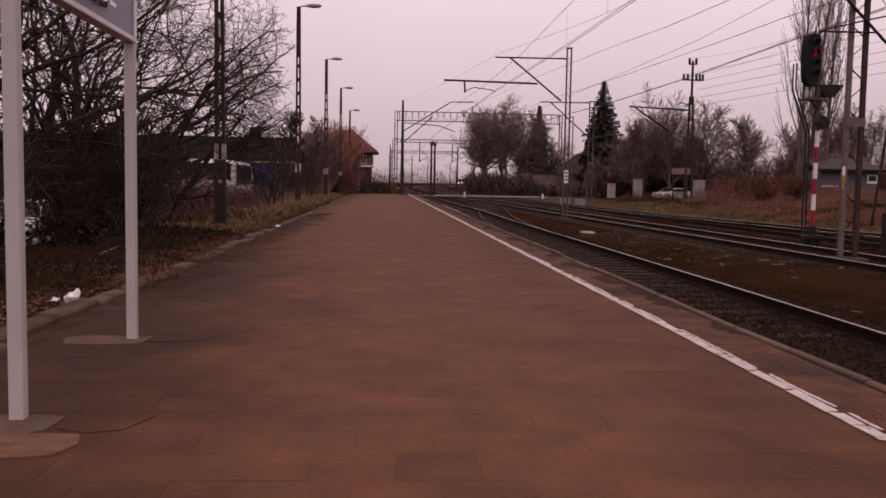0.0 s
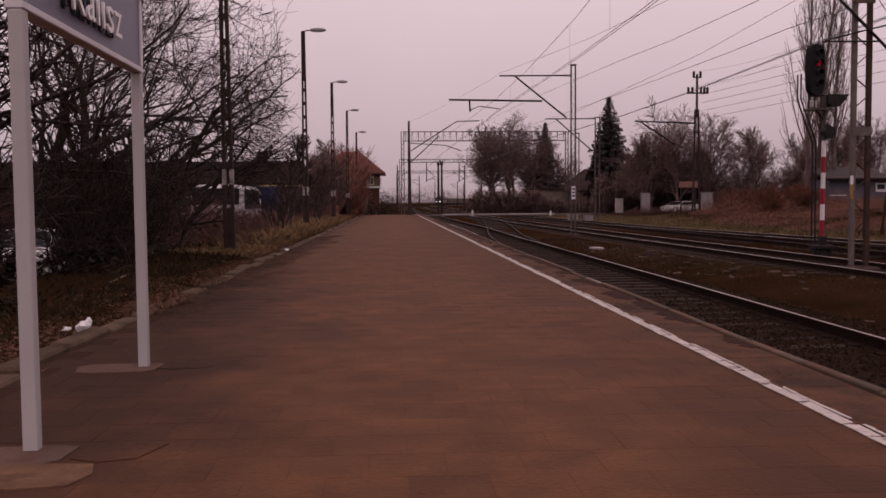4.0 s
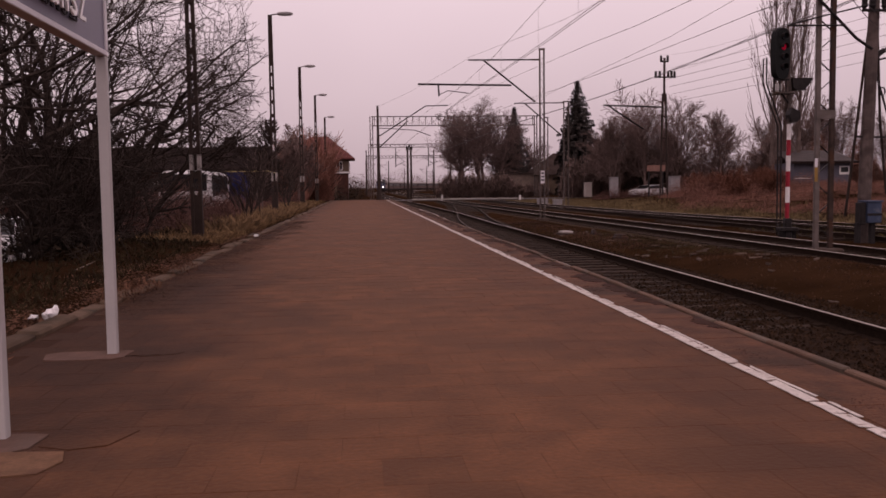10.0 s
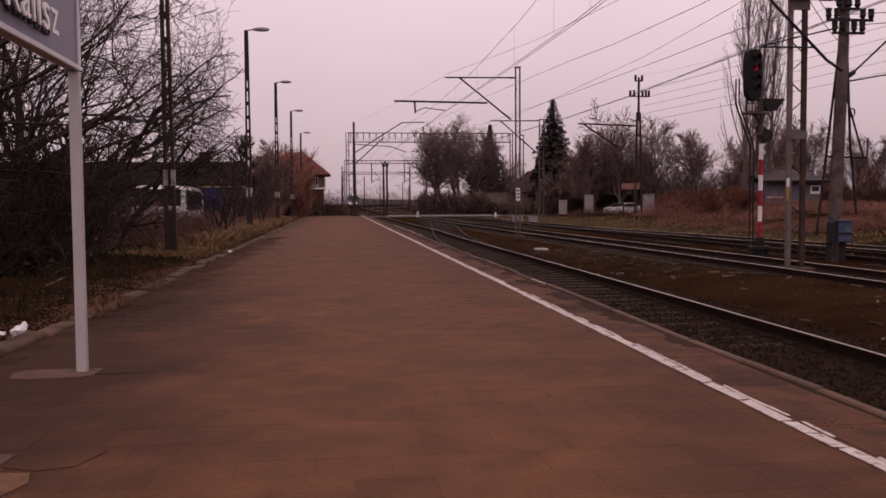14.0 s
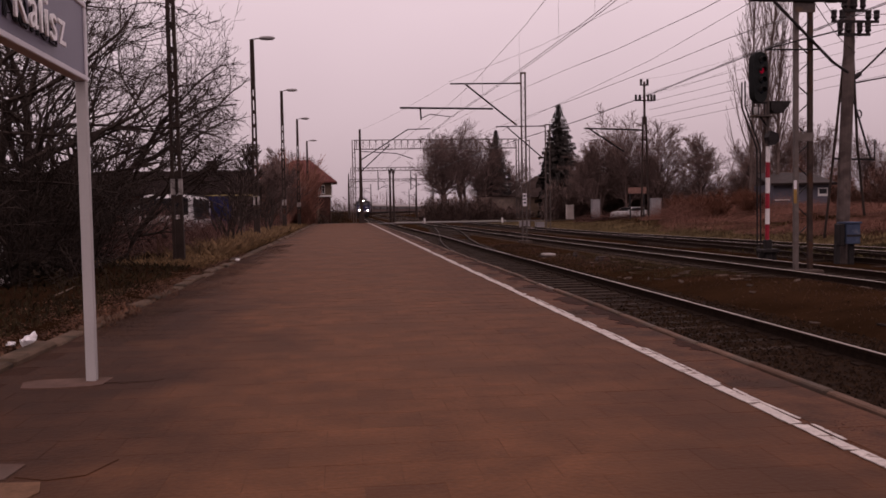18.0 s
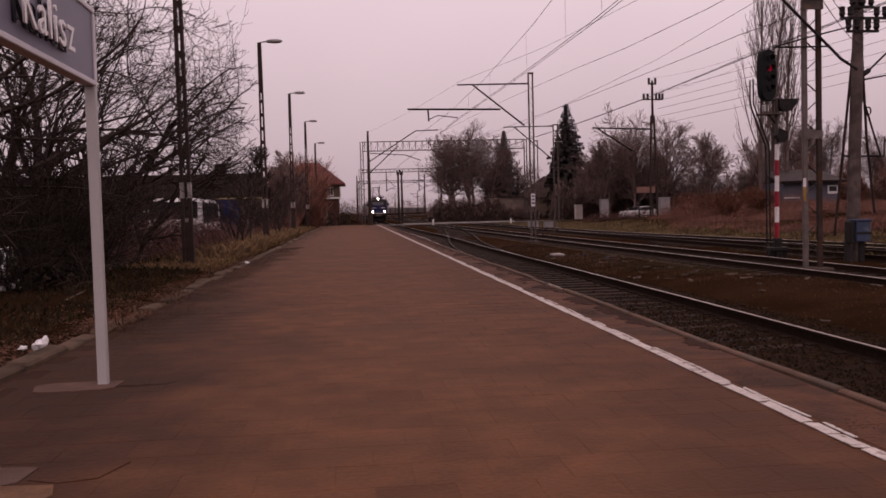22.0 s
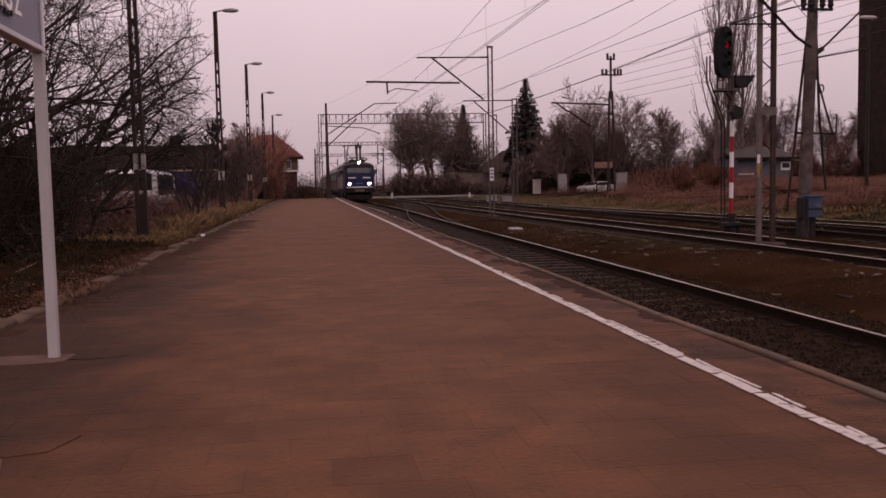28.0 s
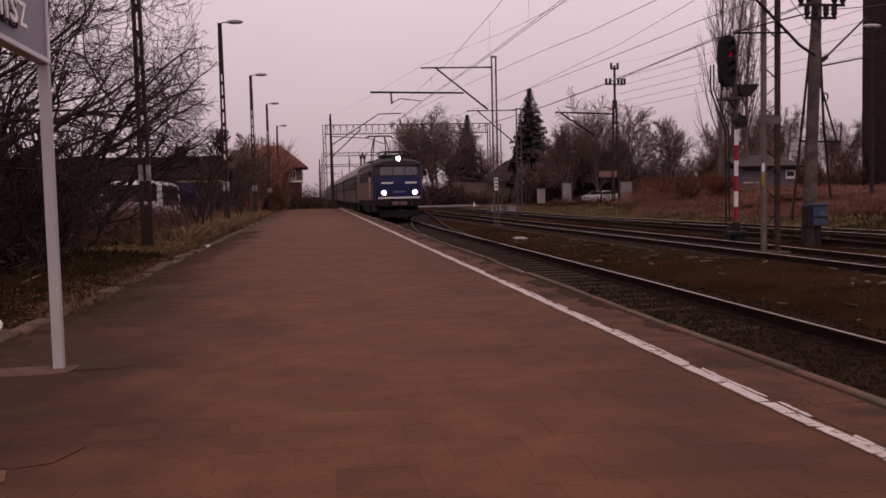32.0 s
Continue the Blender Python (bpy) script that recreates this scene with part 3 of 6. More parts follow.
def lamp_post():
    t = thing("lamp_post", pose(0, 0, 0), "tall slotted concrete lamp post with a grey street lamp head", "lamp post", "lamp posts along the platform")
    H, w0, w1 = 8.0, 0.25, 0.15
    for s in (-1, 1):
        rings = []
        for z in (0.0, H * 0.5, H):
            k = z / H
            w = w0 + (w1 - w0) * k
            a, b = s * w / 2, s * (w / 2 - 0.066)
            rings.append([(min(a, b), -0.075, z), (max(a, b), -0.075, z), (max(a, b), 0.075, z), (min(a, b), 0.075, z)])
        leg = Shape().loft(rings)
        half = part("column_half", leg, DARK_CONCRETE, t)
        wz = (w0 + (w1 - w0) * 0.2) / 2
        part("paint_band", Shape().box(min(s * (wz - 0.07), s * (wz + 0.004)), max(s * (wz - 0.07), s * (wz + 0.004)), -0.081, 0.081, 1.48, 1.82), BAND_GREY, half, "pale painted band")
    web = Shape()
    z = 0.9
    web.box(-0.06, 0.06, -0.05, 0.05, 0, 0.95)
    while z < H - 2.6:
        w = w0 + (w1 - w0) * z / H - 0.125
        part("web_rung", Shape().box(-w / 2 - 0.004, w / 2 + 0.004, -0.05, 0.05, z + 0.4, z + 0.54), DARK_CONCRETE, t)
        z += 0.54
    part("web_top", Shape().box(-0.03, 0.03, -0.05, 0.05, z + 0.28, H), DARK_CONCRETE, t)
    part("web_foot", web, DARK_CONCRETE, t)
    arm = Shape().tube([(0, 0, H - 0.15), (0.03, 0, H + 0.0), (0.16, 0, H + 0.03), (0.36, 0, H + 0.04)], 0.025, 8)
    part("arm", arm, STEEL, t)
    head = Shape()
    rings = []
    for x, w, h in ((0.28, 0.05, 0.04), (0.36, 0.11, 0.07), (0.6, 0.14, 0.09), (0.82, 0.12, 0.07), (0.9, 0.05, 0.03)):
        rings.append([(x, w * math.cos(a), H + 0.05 + h * math.sin(a)) for a in [2 * math.pi * k / 8 for k in range(8)]])
    head.loft(rings)
    head.smooth = True
    part("lamp_head", head, mat("lamp_head_grey", (0.3, 0.28, 0.28), 0.5), t)
    return t


lamp = lamp_post()
lamp.matrix_basis = pose(-3.58, 20.3, 0.05, 0, -0.4, 0)
for x, y, dz, lean in ((-3.4, 36.6, -0.07, -0.2), (-3.32, 52.6, 0, -0.1), (-3.25, 68.6, 0, 0), (-3.2, 84.6, -0.4, 0.3)):
    copy_thing(lamp, pose(x, y, dz, 0, lean, 0))

# ---- overhead line ----


def lattice_mast(name, x, y, h, w, label, plate=False, cw=0.06):
    t = thing(name, pose(x, y, -0.5), label, "catenary mast", "catenary masts")
    for s in (-1, 1):
        part("channel", Shape().box(s * w / 2 - cw / 2, s * w / 2 + cw / 2, -0.05, 0.05, 0.0, h, 0.004), (RUST if s > 0 else MAST_GREY) if plate else STEEL, t)
    z, k = 0.35, 0
    rise, pitch = (0.3, 0.47) if plate else (w * 0.95, w * 0.95)
    while z + w * 1.0 < h - 0.2:
        a, b = (-w / 2, w / 2) if k % 2 else (w / 2, -w / 2)
        part("lacing_bar", Shape().bar((a, 0.053, z), (b, 0.053, z + rise), cw * 0.5, 0.012), DARK_STEEL if plate else STEEL, t)
        z, k = z + pitch, k + 1
    part("cap", Shape().box(-w / 2 - 0.04, w / 2 + 0.04, -0.06, 0.06, h - 0.06, h + 0.02), STEEL, t)
    part("foundation", Shape().box(-w / 2 - 0.2, w / 2 + 0.2, -0.3, 0.3, -0.3, 0.08, 0.03), CONCRETE, t)
    if plate:
        part("joint_plate", Shape().box(-w / 2 - 0.05, w / 2 + 0.05, -0.075, -0.052, 3.05, 3.25), MAST_GREY, t)
    return t


def insulator(sh, p, q, r=0.05, n=5):
    p, q = Vector(p), Vector(q)
    for i in range(n):
        a, b = p.lerp(q, (i + 0.2) / n), p.lerp(q, (i + 0.75) / n)
        sh.tube([tuple(a), tuple(b)], [r, r * 0.5], 8)


mast_a = lattice_mast("catenary_mast", 8.52, 42.0, 7.95, 0.2, "slim grey lattice catenary mast with a bracket over the platform track")


def cantilever(parent, x_tip, z_top, z_arm, z_low, x0, wide=True):
    part("top_tie", Shape().tube([(x0, 0, z_top), (x_tip, 0, z_top - 0.02)], 0.035, 8), DARK_STEEL, parent)
    part("strut", Shape().tube([(x0 - 0.25, 0, z_low), (x_tip + 0.7, 0, z_top - 0.02)], 0.04, 8), DARK_STEEL, parent)
    if wide:
        part("register_arm", Shape().tube([(x0 - 1.35, 0, z_arm), (x0 - 5.7, 0, z_arm + 0.06)], 0.045, 8), DARK_STEEL, parent)
        part("drop", Shape().tube([(x0 - 4.75, 0, z_arm + 0.03), (x0 - 4.72, 0, z_arm - 0.5)], 0.04, 8), DARK_STEEL, parent)
        part("steady_arm", Shape().tube([(x0 - 4.72, 0, z_arm - 0.42), (x0 - 4.3, 0, z_arm - 0.24), (x0 - 3.35, 0, z_arm - 0.36)], 0.022, 6), DARK_STEEL, parent)
    brown = mat("insulator_brown", (0.08, 0.045, 0.03), 0.25)
    for a, b in (((x0 - 0.02, 0, z_top), (x0 - 0.35, 0, z_top)), ((x0 - 0.22, 0, z_low - 0.02), (x0 - 0.45, 0, z_low + 0.18))):
        ins = Shape()
        insulator(ins, a, b, 0.06)
        part("insulator", ins, brown, parent)


cantilever(mast_a, -3.45, 7.45, 6.27, 5.52, -0.1)
plate_sh = Shape().box(-0.09, 0.09, -0.075, -0.056, 1.7, 2.3)
part("marker_plate", plate_sh, SIGN_WHITE, mast_a, "white marker plate with dark bars")
for k in range(3):
    part("marker_bar", Shape().box(-0.06, 0.06, -0.08, -0.0755, 1.82 + 0.16 * k, 1.9 + 0.16 * k), LETTER_DARK, mast_a)

mast_b = lattice_mast("catenary_mast", 10.63, 20.0, 8.3, 0.345, "wide grey lattice catenary mast beside the through track", True, 0.105)

mast_c = lattice_mast("catenary_mast", 13.8, 60.0, 7.2, 0.3, "grey lattice catenary mast with a light bracket")
cantilever(mast_c, -3.5, 7.1, 6.0, 5.0, -0.15, False)
lattice_mast("catenary_mast", 14.5, 70.0, 6.9, 0.3, "grey lattice catenary mast far along the line")

# tall post at the platform end
end_post = thing("end_post", pose(1.65, 80.0, 0.0), "tapered dark concrete catenary post at the platform end", "catenary mast", "catenary masts")
part("post", Shape().tube([(0, 0, -0.1), (-0.02, 0, 4), (-0.03, 0, 8.25)], [0.18, 0.14, 0.09], 10), DARK_CONCRETE, end_post)
part("footing", Shape().tube([(0, 0, -0.1), (0, 0, 0.55), (0, 0, 1.1)], [0.3, 0.24, 0.17], 10), DARK_CONCRETE, end_post)
part("bracket", Shape().tube([(0.1, 0, 5.6), (4.2, 0, 8.2), (6.2, 0, 8.25)], 0.045, 8), DARK_STEEL, end_post)
part("bracket_stay", Shape().tube([(0.1, 0, 4.6), (2.6, 0, 6.9)], 0.045, 8), DARK_STEEL, end_post)
part("register_arm", Shape().tube([(0.1, 0, 6.3), (3.2, 0, 6.1), (4.6, 0, 5.6)], 0.035, 8), DARK_STEEL, end_post)


def gantry(y, x0, x1, z0, z1):
    t = thing("catenary_gantry", pose(0, y, 0), "lattice portal gantry carrying wires over all the tracks", "catenary gantry", "catenary gantries")
    for x in (x0, x1):
        for s in (-0.16, 0.16):
            part("leg", Shape().box(x + s - 0.05, x + s + 0.05, -0.06, 0.06, -0.6, z1), STEEL, t)
        k = 0
        z = 0.0
        while z < z0 - 0.6:
            part("leg_lacing", Shape().bar((x - 0.16 if k % 2 else x + 0.16, 0, z), (x + 0.16 if k % 2 else x - 0.16, 0, z + 0.6), 0.05), STEEL, t)
            z, k = z + 0.6, k + 1
    part("chord", Shape().box(x0, x1, -0.06, 0.06, z1 - 0.1, z1), STEEL, t)
    part("chord", Shape().box(x0, x1, -0.06, 0.06, z0, z0 + 0.1), STEEL, t)
    n = int((x1 - x0) / 0.75)
    for i in range(n):
        xa, xb = x0 + (x1 - x0) * i / n, x0 + (x1 - x0) * (i + 0.5) / n
        part("lacing", Shape().bar((xa, 0, z0 + 0.08), (xb, 0, z1 - 0.08), 0.028), STEEL, t)
        part("lacing", Shape().bar((xb, 0, z1 - 0.08), (x0 + (x1 - x0) * (i + 1) / n, 0, z0 + 0.08), 0.028), STEEL, t)
        part("batten", Shape().bar((xb, 0.05, z0 + 0.1), (xb, 0.05, z1 - 0.1), 0.07, 0.03), STEEL, t)
    return t


gantry(110, 1.45, 21.5, 8.45, 9.65)
far_gantry = gantry(150, 1.6, 20, 7.6, 8.2)
for x in (5.9, 11.3):
    part("drop_post", Shape().box(x - 0.07, x + 0.07, -0.05, 0.05, 4.4, 7.6), DARK_STEEL, far_gantry)
    part("drop_arm", Shape().tube([(x, 0, 4.6), (x + 1.4, 0, 5.3), (x + 1.6, 0, 5.2)], 0.05, 6).tube([(x, 0, 6.6), (x + 1.4, 0, 5.3)], 0.04, 6), DARK_STEEL, far_gantry)
gantry(205, 1.6, 20, 7.6, 8.2)
for x in (7.02, 7.52):
    m = thing("catenary_mast", pose(x, 134, 0), "one of two dark masts standing close together, capped with insulators", "catenary mast", "catenary masts")
    part("shaft", Shape().tube([(0, 0, -0.6), (0, 0, 7.0)], [0.17, 0.13], 8), DARK_CONCRETE, m)
    for dx in (-0.16, 0.16):
        part("insulator", Shape().tube([(dx, 0, 6.5), (dx, 0, 7.25)], [0.07, 0.09], 6), DARK_STEEL, m)
mast_me = Shape().tube([(0, 0, -0.6), (0, 0, 8.0)], [0.16, 0.1], 8).mesh("shaft", DARK_CONCRETE)
arm_me = Shape().tube([(0, 0, 6.9), (-2.6, 0, 7.0)], 0.05, 6).tube([(0, 0, 5.4), (-2.2, 0, 6.9)], 0.05, 6).mesh("bracket", DARK_STEEL)
for x, y, side in ((14, 172, 1), (16, 160, -1), (1.2, 170, -1), (1.5, 230, -1), (7.5, 240, 1), (13, 230, 1), (22, 300, 1), (16, 330, -1), (28, 350, 1)):
    m = thing("catenary_mast", pose(x, y, 0, 0, 0, 0 if side > 0 else 180), "distant dark catenary mast with a bracket", "catenary mast", "catenary masts")
    piece("shaft", mast_me, m, pose(0, 0, 0))
    piece("bracket", arm_me, m, pose(0, 0, 0))

# ---- more of the wide mast's ironwork ----
part("top_plate", Shape().box(-0.26, 0.26, -0.075, -0.052, 6.0, 6.35), STEEL, mast_b)
part("arm_tube", Shape().tube([(-1.31, -0.1, 6.27), (1.0, -0.1, 6.27)], 0.05, 8), DARK_STEEL, mast_b)
part("arm_strut", Shape().tube([(-0.78, -0.1, 6.27), (0.67, -0.1, 4.86), (1.05, -0.1, 4.62)], 0.035, 8), DARK_STEEL, mast_b)
part("lower_arm", Shape().tube([(-0.96, -0.1, 5.14), (0.34, -0.1, 5.15)], 0.022, 6).tube([(-0.9, -0.1, 5.16), (-0.2, -0.1, 5.34), (0.9, -0.1, 5.6)], 0.02, 6), DARK_STEEL, mast_b)
part("number_mark", Shape().box(-0.245, -0.175, -0.056, -0.0505, 1.95, 2.15), SIGN_WHITE, mast_b, "white painted mark on the mast")
part("ochre_mark", Shape().box(-0.245, -0.175, -0.056, -0.0505, 1.62, 1.94), mat("ochre_paint", (0.3, 0.17, 0.05), 0.7), mast_b, "ochre painted band")
for k, (a, b) in enumerate((((-1.1, -0.1, 6.94), (-0.24, -0.1, 6.42)), ((-0.5, -0.1, 6.5), (-0.3, -0.1, 6.4)), ((0.5, -0.1, 6.27), (0.8, -0.1, 6.27)))):
    ins = Shape()
    insulator(ins, a, b, 0.07, 6)
    part("insulator", ins, DARK_STEEL, mast_b)

# ---- the light signal ----
RED = mat("signal_red_paint", (0.3, 0.022, 0.035), 0.5, var=0.12, scale=5)
BAND_WHITE = mat("signal_white_paint", (0.7, 0.66, 0.65), 0.5, var=0.08, scale=5)
signal = thing("light_signal", pose(12.02, 24.6, -0.4), "black light signal showing red on a red and white striped post", "railway signal")
for k in range(6):
    z = 0.5 + 0.44 * k
    part("post_band", Shape().tube([(0.004 * k - 0.01, 0, z), (0.004 * k - 0.006, 0, z + 0.44)], 0.06, 12), RED if k % 2 == 0 else BAND_WHITE, signal, "red painted band" if k % 2 == 0 else "white painted band")
part("post_top", Shape().tube([(0.014, 0, 3.14), (0.02, 0, 4.42)], 0.05, 12), STEEL, signal)
part("post_foot", Shape().box(-0.1, 0.1, -0.1, 0.1, -0.25, 0.5, 0.02), DARK_STEEL, signal)
part("foot_plate", Shape().box(-0.26, 0.27, -0.18, 0.18, 0.13, 0.24, 0.02), DARK_STEEL, signal)
for x in (-0.2, 0.0, 0.2):
    part("foot_leg", Shape().box(x - 0.05, x + 0.05, -0.05, 0.05, -0.2, 0.13), DARK_STEEL, signal)
outline = [(0.285 * math.copysign(abs(math.cos(a)) ** 0.5, math.cos(a)), 5.1 + 0.7 * math.copysign(abs(math.sin(a)) ** 0.62, math.sin(a))) for a in [2 * math.pi * k / 24 for k in range(24)]]
head = part("signal_head", Shape().loft([[(x, y, z) for x, z in outline] for y in (-0.09, 0.09)]), mat("signal_black", (0.008, 0.009, 0.009), 0.6, var=0.1), signal, "black oval head board")
head.matrix_basis = Matrix.Translation((-0.27, 0, 0)) @ Matrix.Rotation(radians(22), 4, "Z")
for k in range(4):
    z = 5.56 - 0.28 * k
    rings = []
    for y in (-0.09, -0.2):
        rings.append([(0.03 + 0.108 * math.cos(a), y, z + 0.108 * math.sin(a)) for a in arc(-0.3, math.pi + 0.3, 9)] + [(0.03 + 0.1 * math.cos(a), y, z + 0.1 * math.sin(a)) for a in arc(math.pi + 0.3, -0.3, 9)])
    part("hood", Shape().loft(rings), DARK_STEEL, head)
    part("lens", Shape().tube([(0.03, -0.092, z), (0.03, -0.11, z)], [0.095, 0.08], 14), mat("lens_red_lit", (0.3, 0.0, 0.02), 0.3, var=0, bump=0, emit=(1.0, 0.02, 0.08, 0.075)) if k == 1 else mat("lens_dark", (0.01, 0.012, 0.015), 0.15, var=0, bump=0), head, "lit red lens" if k == 1 else "")
part("lower_unit", Shape().loft([[(0.03, y, 4.41), (0.05, y, 4.16), (0.14, y, 4.08), (0.4, y, 4.08), (0.47, y, 4.2), (0.53, y, 4.25), (0.63, y, 4.41)] for y in (-0.16, 0.1)]), DARK_STEEL, signal, "black hooded lower unit")
for x in (-0.5, -0.34, -0.16):
    part("cage_bar", Shape().bar((x, -0.15, 4.0), (x, -0.15, 4.36), 0.025), DARK_STEEL, signal)
part("relay_box", Shape().box(-0.4, -0.22, -0.05, 0.08, 4.06, 4.26, 0.02), SIGN_GREY, signal, "pale grey box under the head board")
part("bracket", Shape().bar((-0.45, 0, 4.38), (0.05, 0, 4.38), 0.06).bar((-0.3, 0, 4.1), (0.0, 0, 3.7), 0.04), DARK_STEEL, signal)
part("platform_grid", Shape().box(-0.5, 0.14, -0.22, 0.22, 3.98, 4.02), STEEL, signal)
part("small_lamp", Shape().loft([[(x, y, z) for x, z in ((0.0, 3.58), (0.22, 3.5), (0.26, 3.3), (0.14, 3.18), (0.0, 3.2), (-0.06, 3.4))] for y in (-0.2, 0.1)]), DARK_STEEL, signal, "small dark repeater lamp")
for y in (0.05, 0.26):
    part("ladder_rail", Shape().tube([(-0.18, y, 0.0), (-0.19, y, 3.1), (-0.62, y + 0.04, 4.3), (-0.62, y + 0.04, 5.0)], 0.022, 6), DARK_STEEL, signal)
for k in range(10):
    part("ladder_rung", Shape().tube([(-0.183, 0.05, 0.3 + 0.3 * k), (-0.183, 0.26, 0.3 + 0.3 * k)], 0.014, 5), DARK_STEEL, signal)

# ---- thick concrete line pole with struts, insulators and a blue box ----
POLE_CONCRETE = mat("pole_weathered", (0.1, 0.074, 0.068), 0.9, scale=3, var=0.35, stain=(0.062, 0.044, 0.04), stain_scale=2, stain_at=0.5)
pole = thing("line_pole", pose(13.9, 23.6, -0.45), "thick weathered concrete line pole with struts and insulators", "utility pole")
part("shaft", Shape().tube([(-0.22, 0, -0.2), (-0.15, 0, 2.4), (-0.05, 0, 5.0), (0.02, 0, 7.35)], [0.175, 0.17, 0.155, 0.12], 12), POLE_CONCRETE, pole)
part("strut", Shape().tube([(-0.62, 0.2, 0.6), (-0.46, 0.15, 2.2), (-0.1, 0.05, 5.9)], 0.036, 8), DARK_CONCRETE, pole)
part("strut", Shape().tube([(0.62, 0.3, 1.2), (0.34, 0.2, 3.2), (0.1, 0.05, 6.0)], 0.036, 8), DARK_CONCRETE, pole)
part("pole_band", Shape().tube([(-0.13, 0, 2.88), (-0.13, 0, 3.0)], 0.165, 12), STEEL, pole)
part("side_bracket", Shape().bar((-0.45, 0, 2.78), (0.72, 0, 2.74), 0.05).bar((0.72, 0, 2.74), (0.74, 0, 3.3), 0.025).bar((0.1, 0, 4.4), (0.62, 0, 2.75), 0.04), DARK_STEEL, pole)
part("line_bracket", Shape().tube([(0.0, 0, 4.9), (0.3, 0, 5.1)], 0.07, 8).tube([(0.25, 0, 5.06), (1.5, 0, 6.2)], 0.028, 8).tube([(0.0, 0, 4.82), (1.6, 0, 5.1)], 0.02, 8), DARK_STEEL, pole)
for z, x0, x1 in ((6.45, -0.6, 0.75), (6.1, -0.42, 0.5), (6.75, -0.3, 0.35)):
    arm_ = part("cross_arm", Shape().box(x0, x1, -0.16, -0.1, z, z + 0.07), DARK_STEEL, pole)
    for x in (x0 + 0.06, x0 + 0.3, x1 - 0.3, x1 - 0.06):
        ins = Shape().tube([(x, -0.13, z + 0.07), (x, -0.13, z + 0.15), (x, -0.13, z + 0.2), (x, -0.13, z + 0.34)], [0.04, 0.09, 0.07, 0.085], 8)
        part("insulator", ins, DARK_STEEL, arm_)
part("ring", Shape().tube([(0.2 + 0.07 * math.cos(a), -0.12, 3.98 + 0.11 * math.sin(a)) for a in arc(0, 6.28, 13)], 0.02, 6), DARK_STEEL, pole)
BOX_BLUE = mat("box_blue", (0.045, 0.062, 0.105), 0.6, var=0.2, scale=3, stain=(0.1, 0.11, 0.14), stain_scale=4)
bbox = thing("control_box", pose(13.55, 23.1, -0.5), "blue steel control box on a dark stand by the line pole", "control box")
part("body", Shape().box(-0.14, 0.26, -0.2, 0.2, 0.5, 1.05, 0.02), BOX_BLUE, bbox)
part("lid", Shape().box(-0.17, 0.29, -0.23, 0.23, 1.05, 1.1, 0.01), BOX_BLUE, bbox)
part("side_cabinet", Shape().box(-0.3, -0.15, -0.15, 0.15, 0.45, 1.05, 0.02), DARK_STEEL, bbox, "dark side cabinet")
for x in (-0.3, 0.1):
    part("leg", Shape().box(x - 0.06, x + 0.06, -0.06, 0.06, -0.1, 0.5), DARK_STEEL, bbox)
part("band", Shape().box(-0.15, 0.27, -0.21, -0.2, 0.7, 0.76), DARK_STEEL, bbox)

# ---- far telegraph pole with cross-arm ----
tele = thing("telegraph_pole", pose(22.6, 66.0, -0.4), "far lattice telegraph pole with insulator arms", "utility pole")
for s in (-1, 1):
    part("leg", Shape().tube([(s * 0.28, 0, 0), (s * 0.12, 0, 8.2)], 0.07, 6), DARK_CONCRETE, tele)
part("mast_top", Shape().tube([(0, 0, 7.6), (0, 0, 10.8)], 0.09, 8), DARK_CONCRETE, tele)
for z in (1.5, 3.2, 4.9, 6.5):
    part("tie", Shape().bar((-0.25, 0, z), (0.25, 0, z), 0.08), DARK_CONCRETE, tele)
part("cross_arm", Shape().box(-0.75, 0.85, -0.05, 0.05, 9.35, 9.45), DARK_STEEL, tele)
part("top_arm", Shape().box(-0.32, 0.32, -0.05, 0.05, 10.5, 10.6), DARK_STEEL, tele)
for x, z in ((-0.65, 9.45), (-0.35, 9.45), (0.3, 9.45), (0.55, 9.45), (0.78, 9.45), (-0.25, 10.6), (0.25, 10.6)):
    part("insulator", Shape().tube([(x, 0, z), (x, 0, z + 0.38)], 0.09, 6), DARK_STEEL, tele)
part("bracket", Shape().tube([(-0.1, 0, 7.2), (-4.6, 0, 7.35)], 0.06, 6).tube([(-4.2, 0, 7.3), (-1.6, 0, 5.6)], 0.06, 6), DARK_STEEL, tele)

# ---- wires ----
WIRE = mat("wire_dark", (0.07, 0.06, 0.062), 0.6, 0.3, var=0.1, bump=0)


def wire(name, pts, r, label, sag=0.0):
    out = []
    for a, b in zip(pts, pts[1:]):
        n = 9 if sag else 2
        for i in range(n if b == pts[-1] else n - 1):
            t = i / (n - 1)
            out.append((a[0] + (b[0] - a[0]) * t, a[1] + (b[1] - a[1]) * t, a[2] + (b[2] - a[2]) * t - sag * 4 * t * (1 - t)))
    return tagged(part(name, Shape().tube(out, r, 4, False), WIRE), label, "overhead wire", "overhead wires")


for dx in (-0.045, 0.045):
    wire("contact_wire", [(4.6 + dx, 240, 5.25), (4.5 + dx, 110, 5.3), (4.45 + dx, 80, 5.3), (4.92 + dx, 41.5, 5.25), (5.4 + dx, 26.3, 5.25), (5.51 + dx, 20, 5.25), (5.3 + dx, -4, 5.2)], 0.009, "copper contact wire over the platform track")
    wire("contact_wire", [(9.2 + dx, 240, 5.25), (9.3 + dx, 110, 5.2), (10.3 + dx, 60, 5.25), (11.31 + dx, 43, 5.25), (11.45 + dx, 34.2, 5.25), (11.28 + dx, 24.8, 5.25), (11.3 + dx, -4, 5.2)], 0.01, "copper contact wire over the through track")
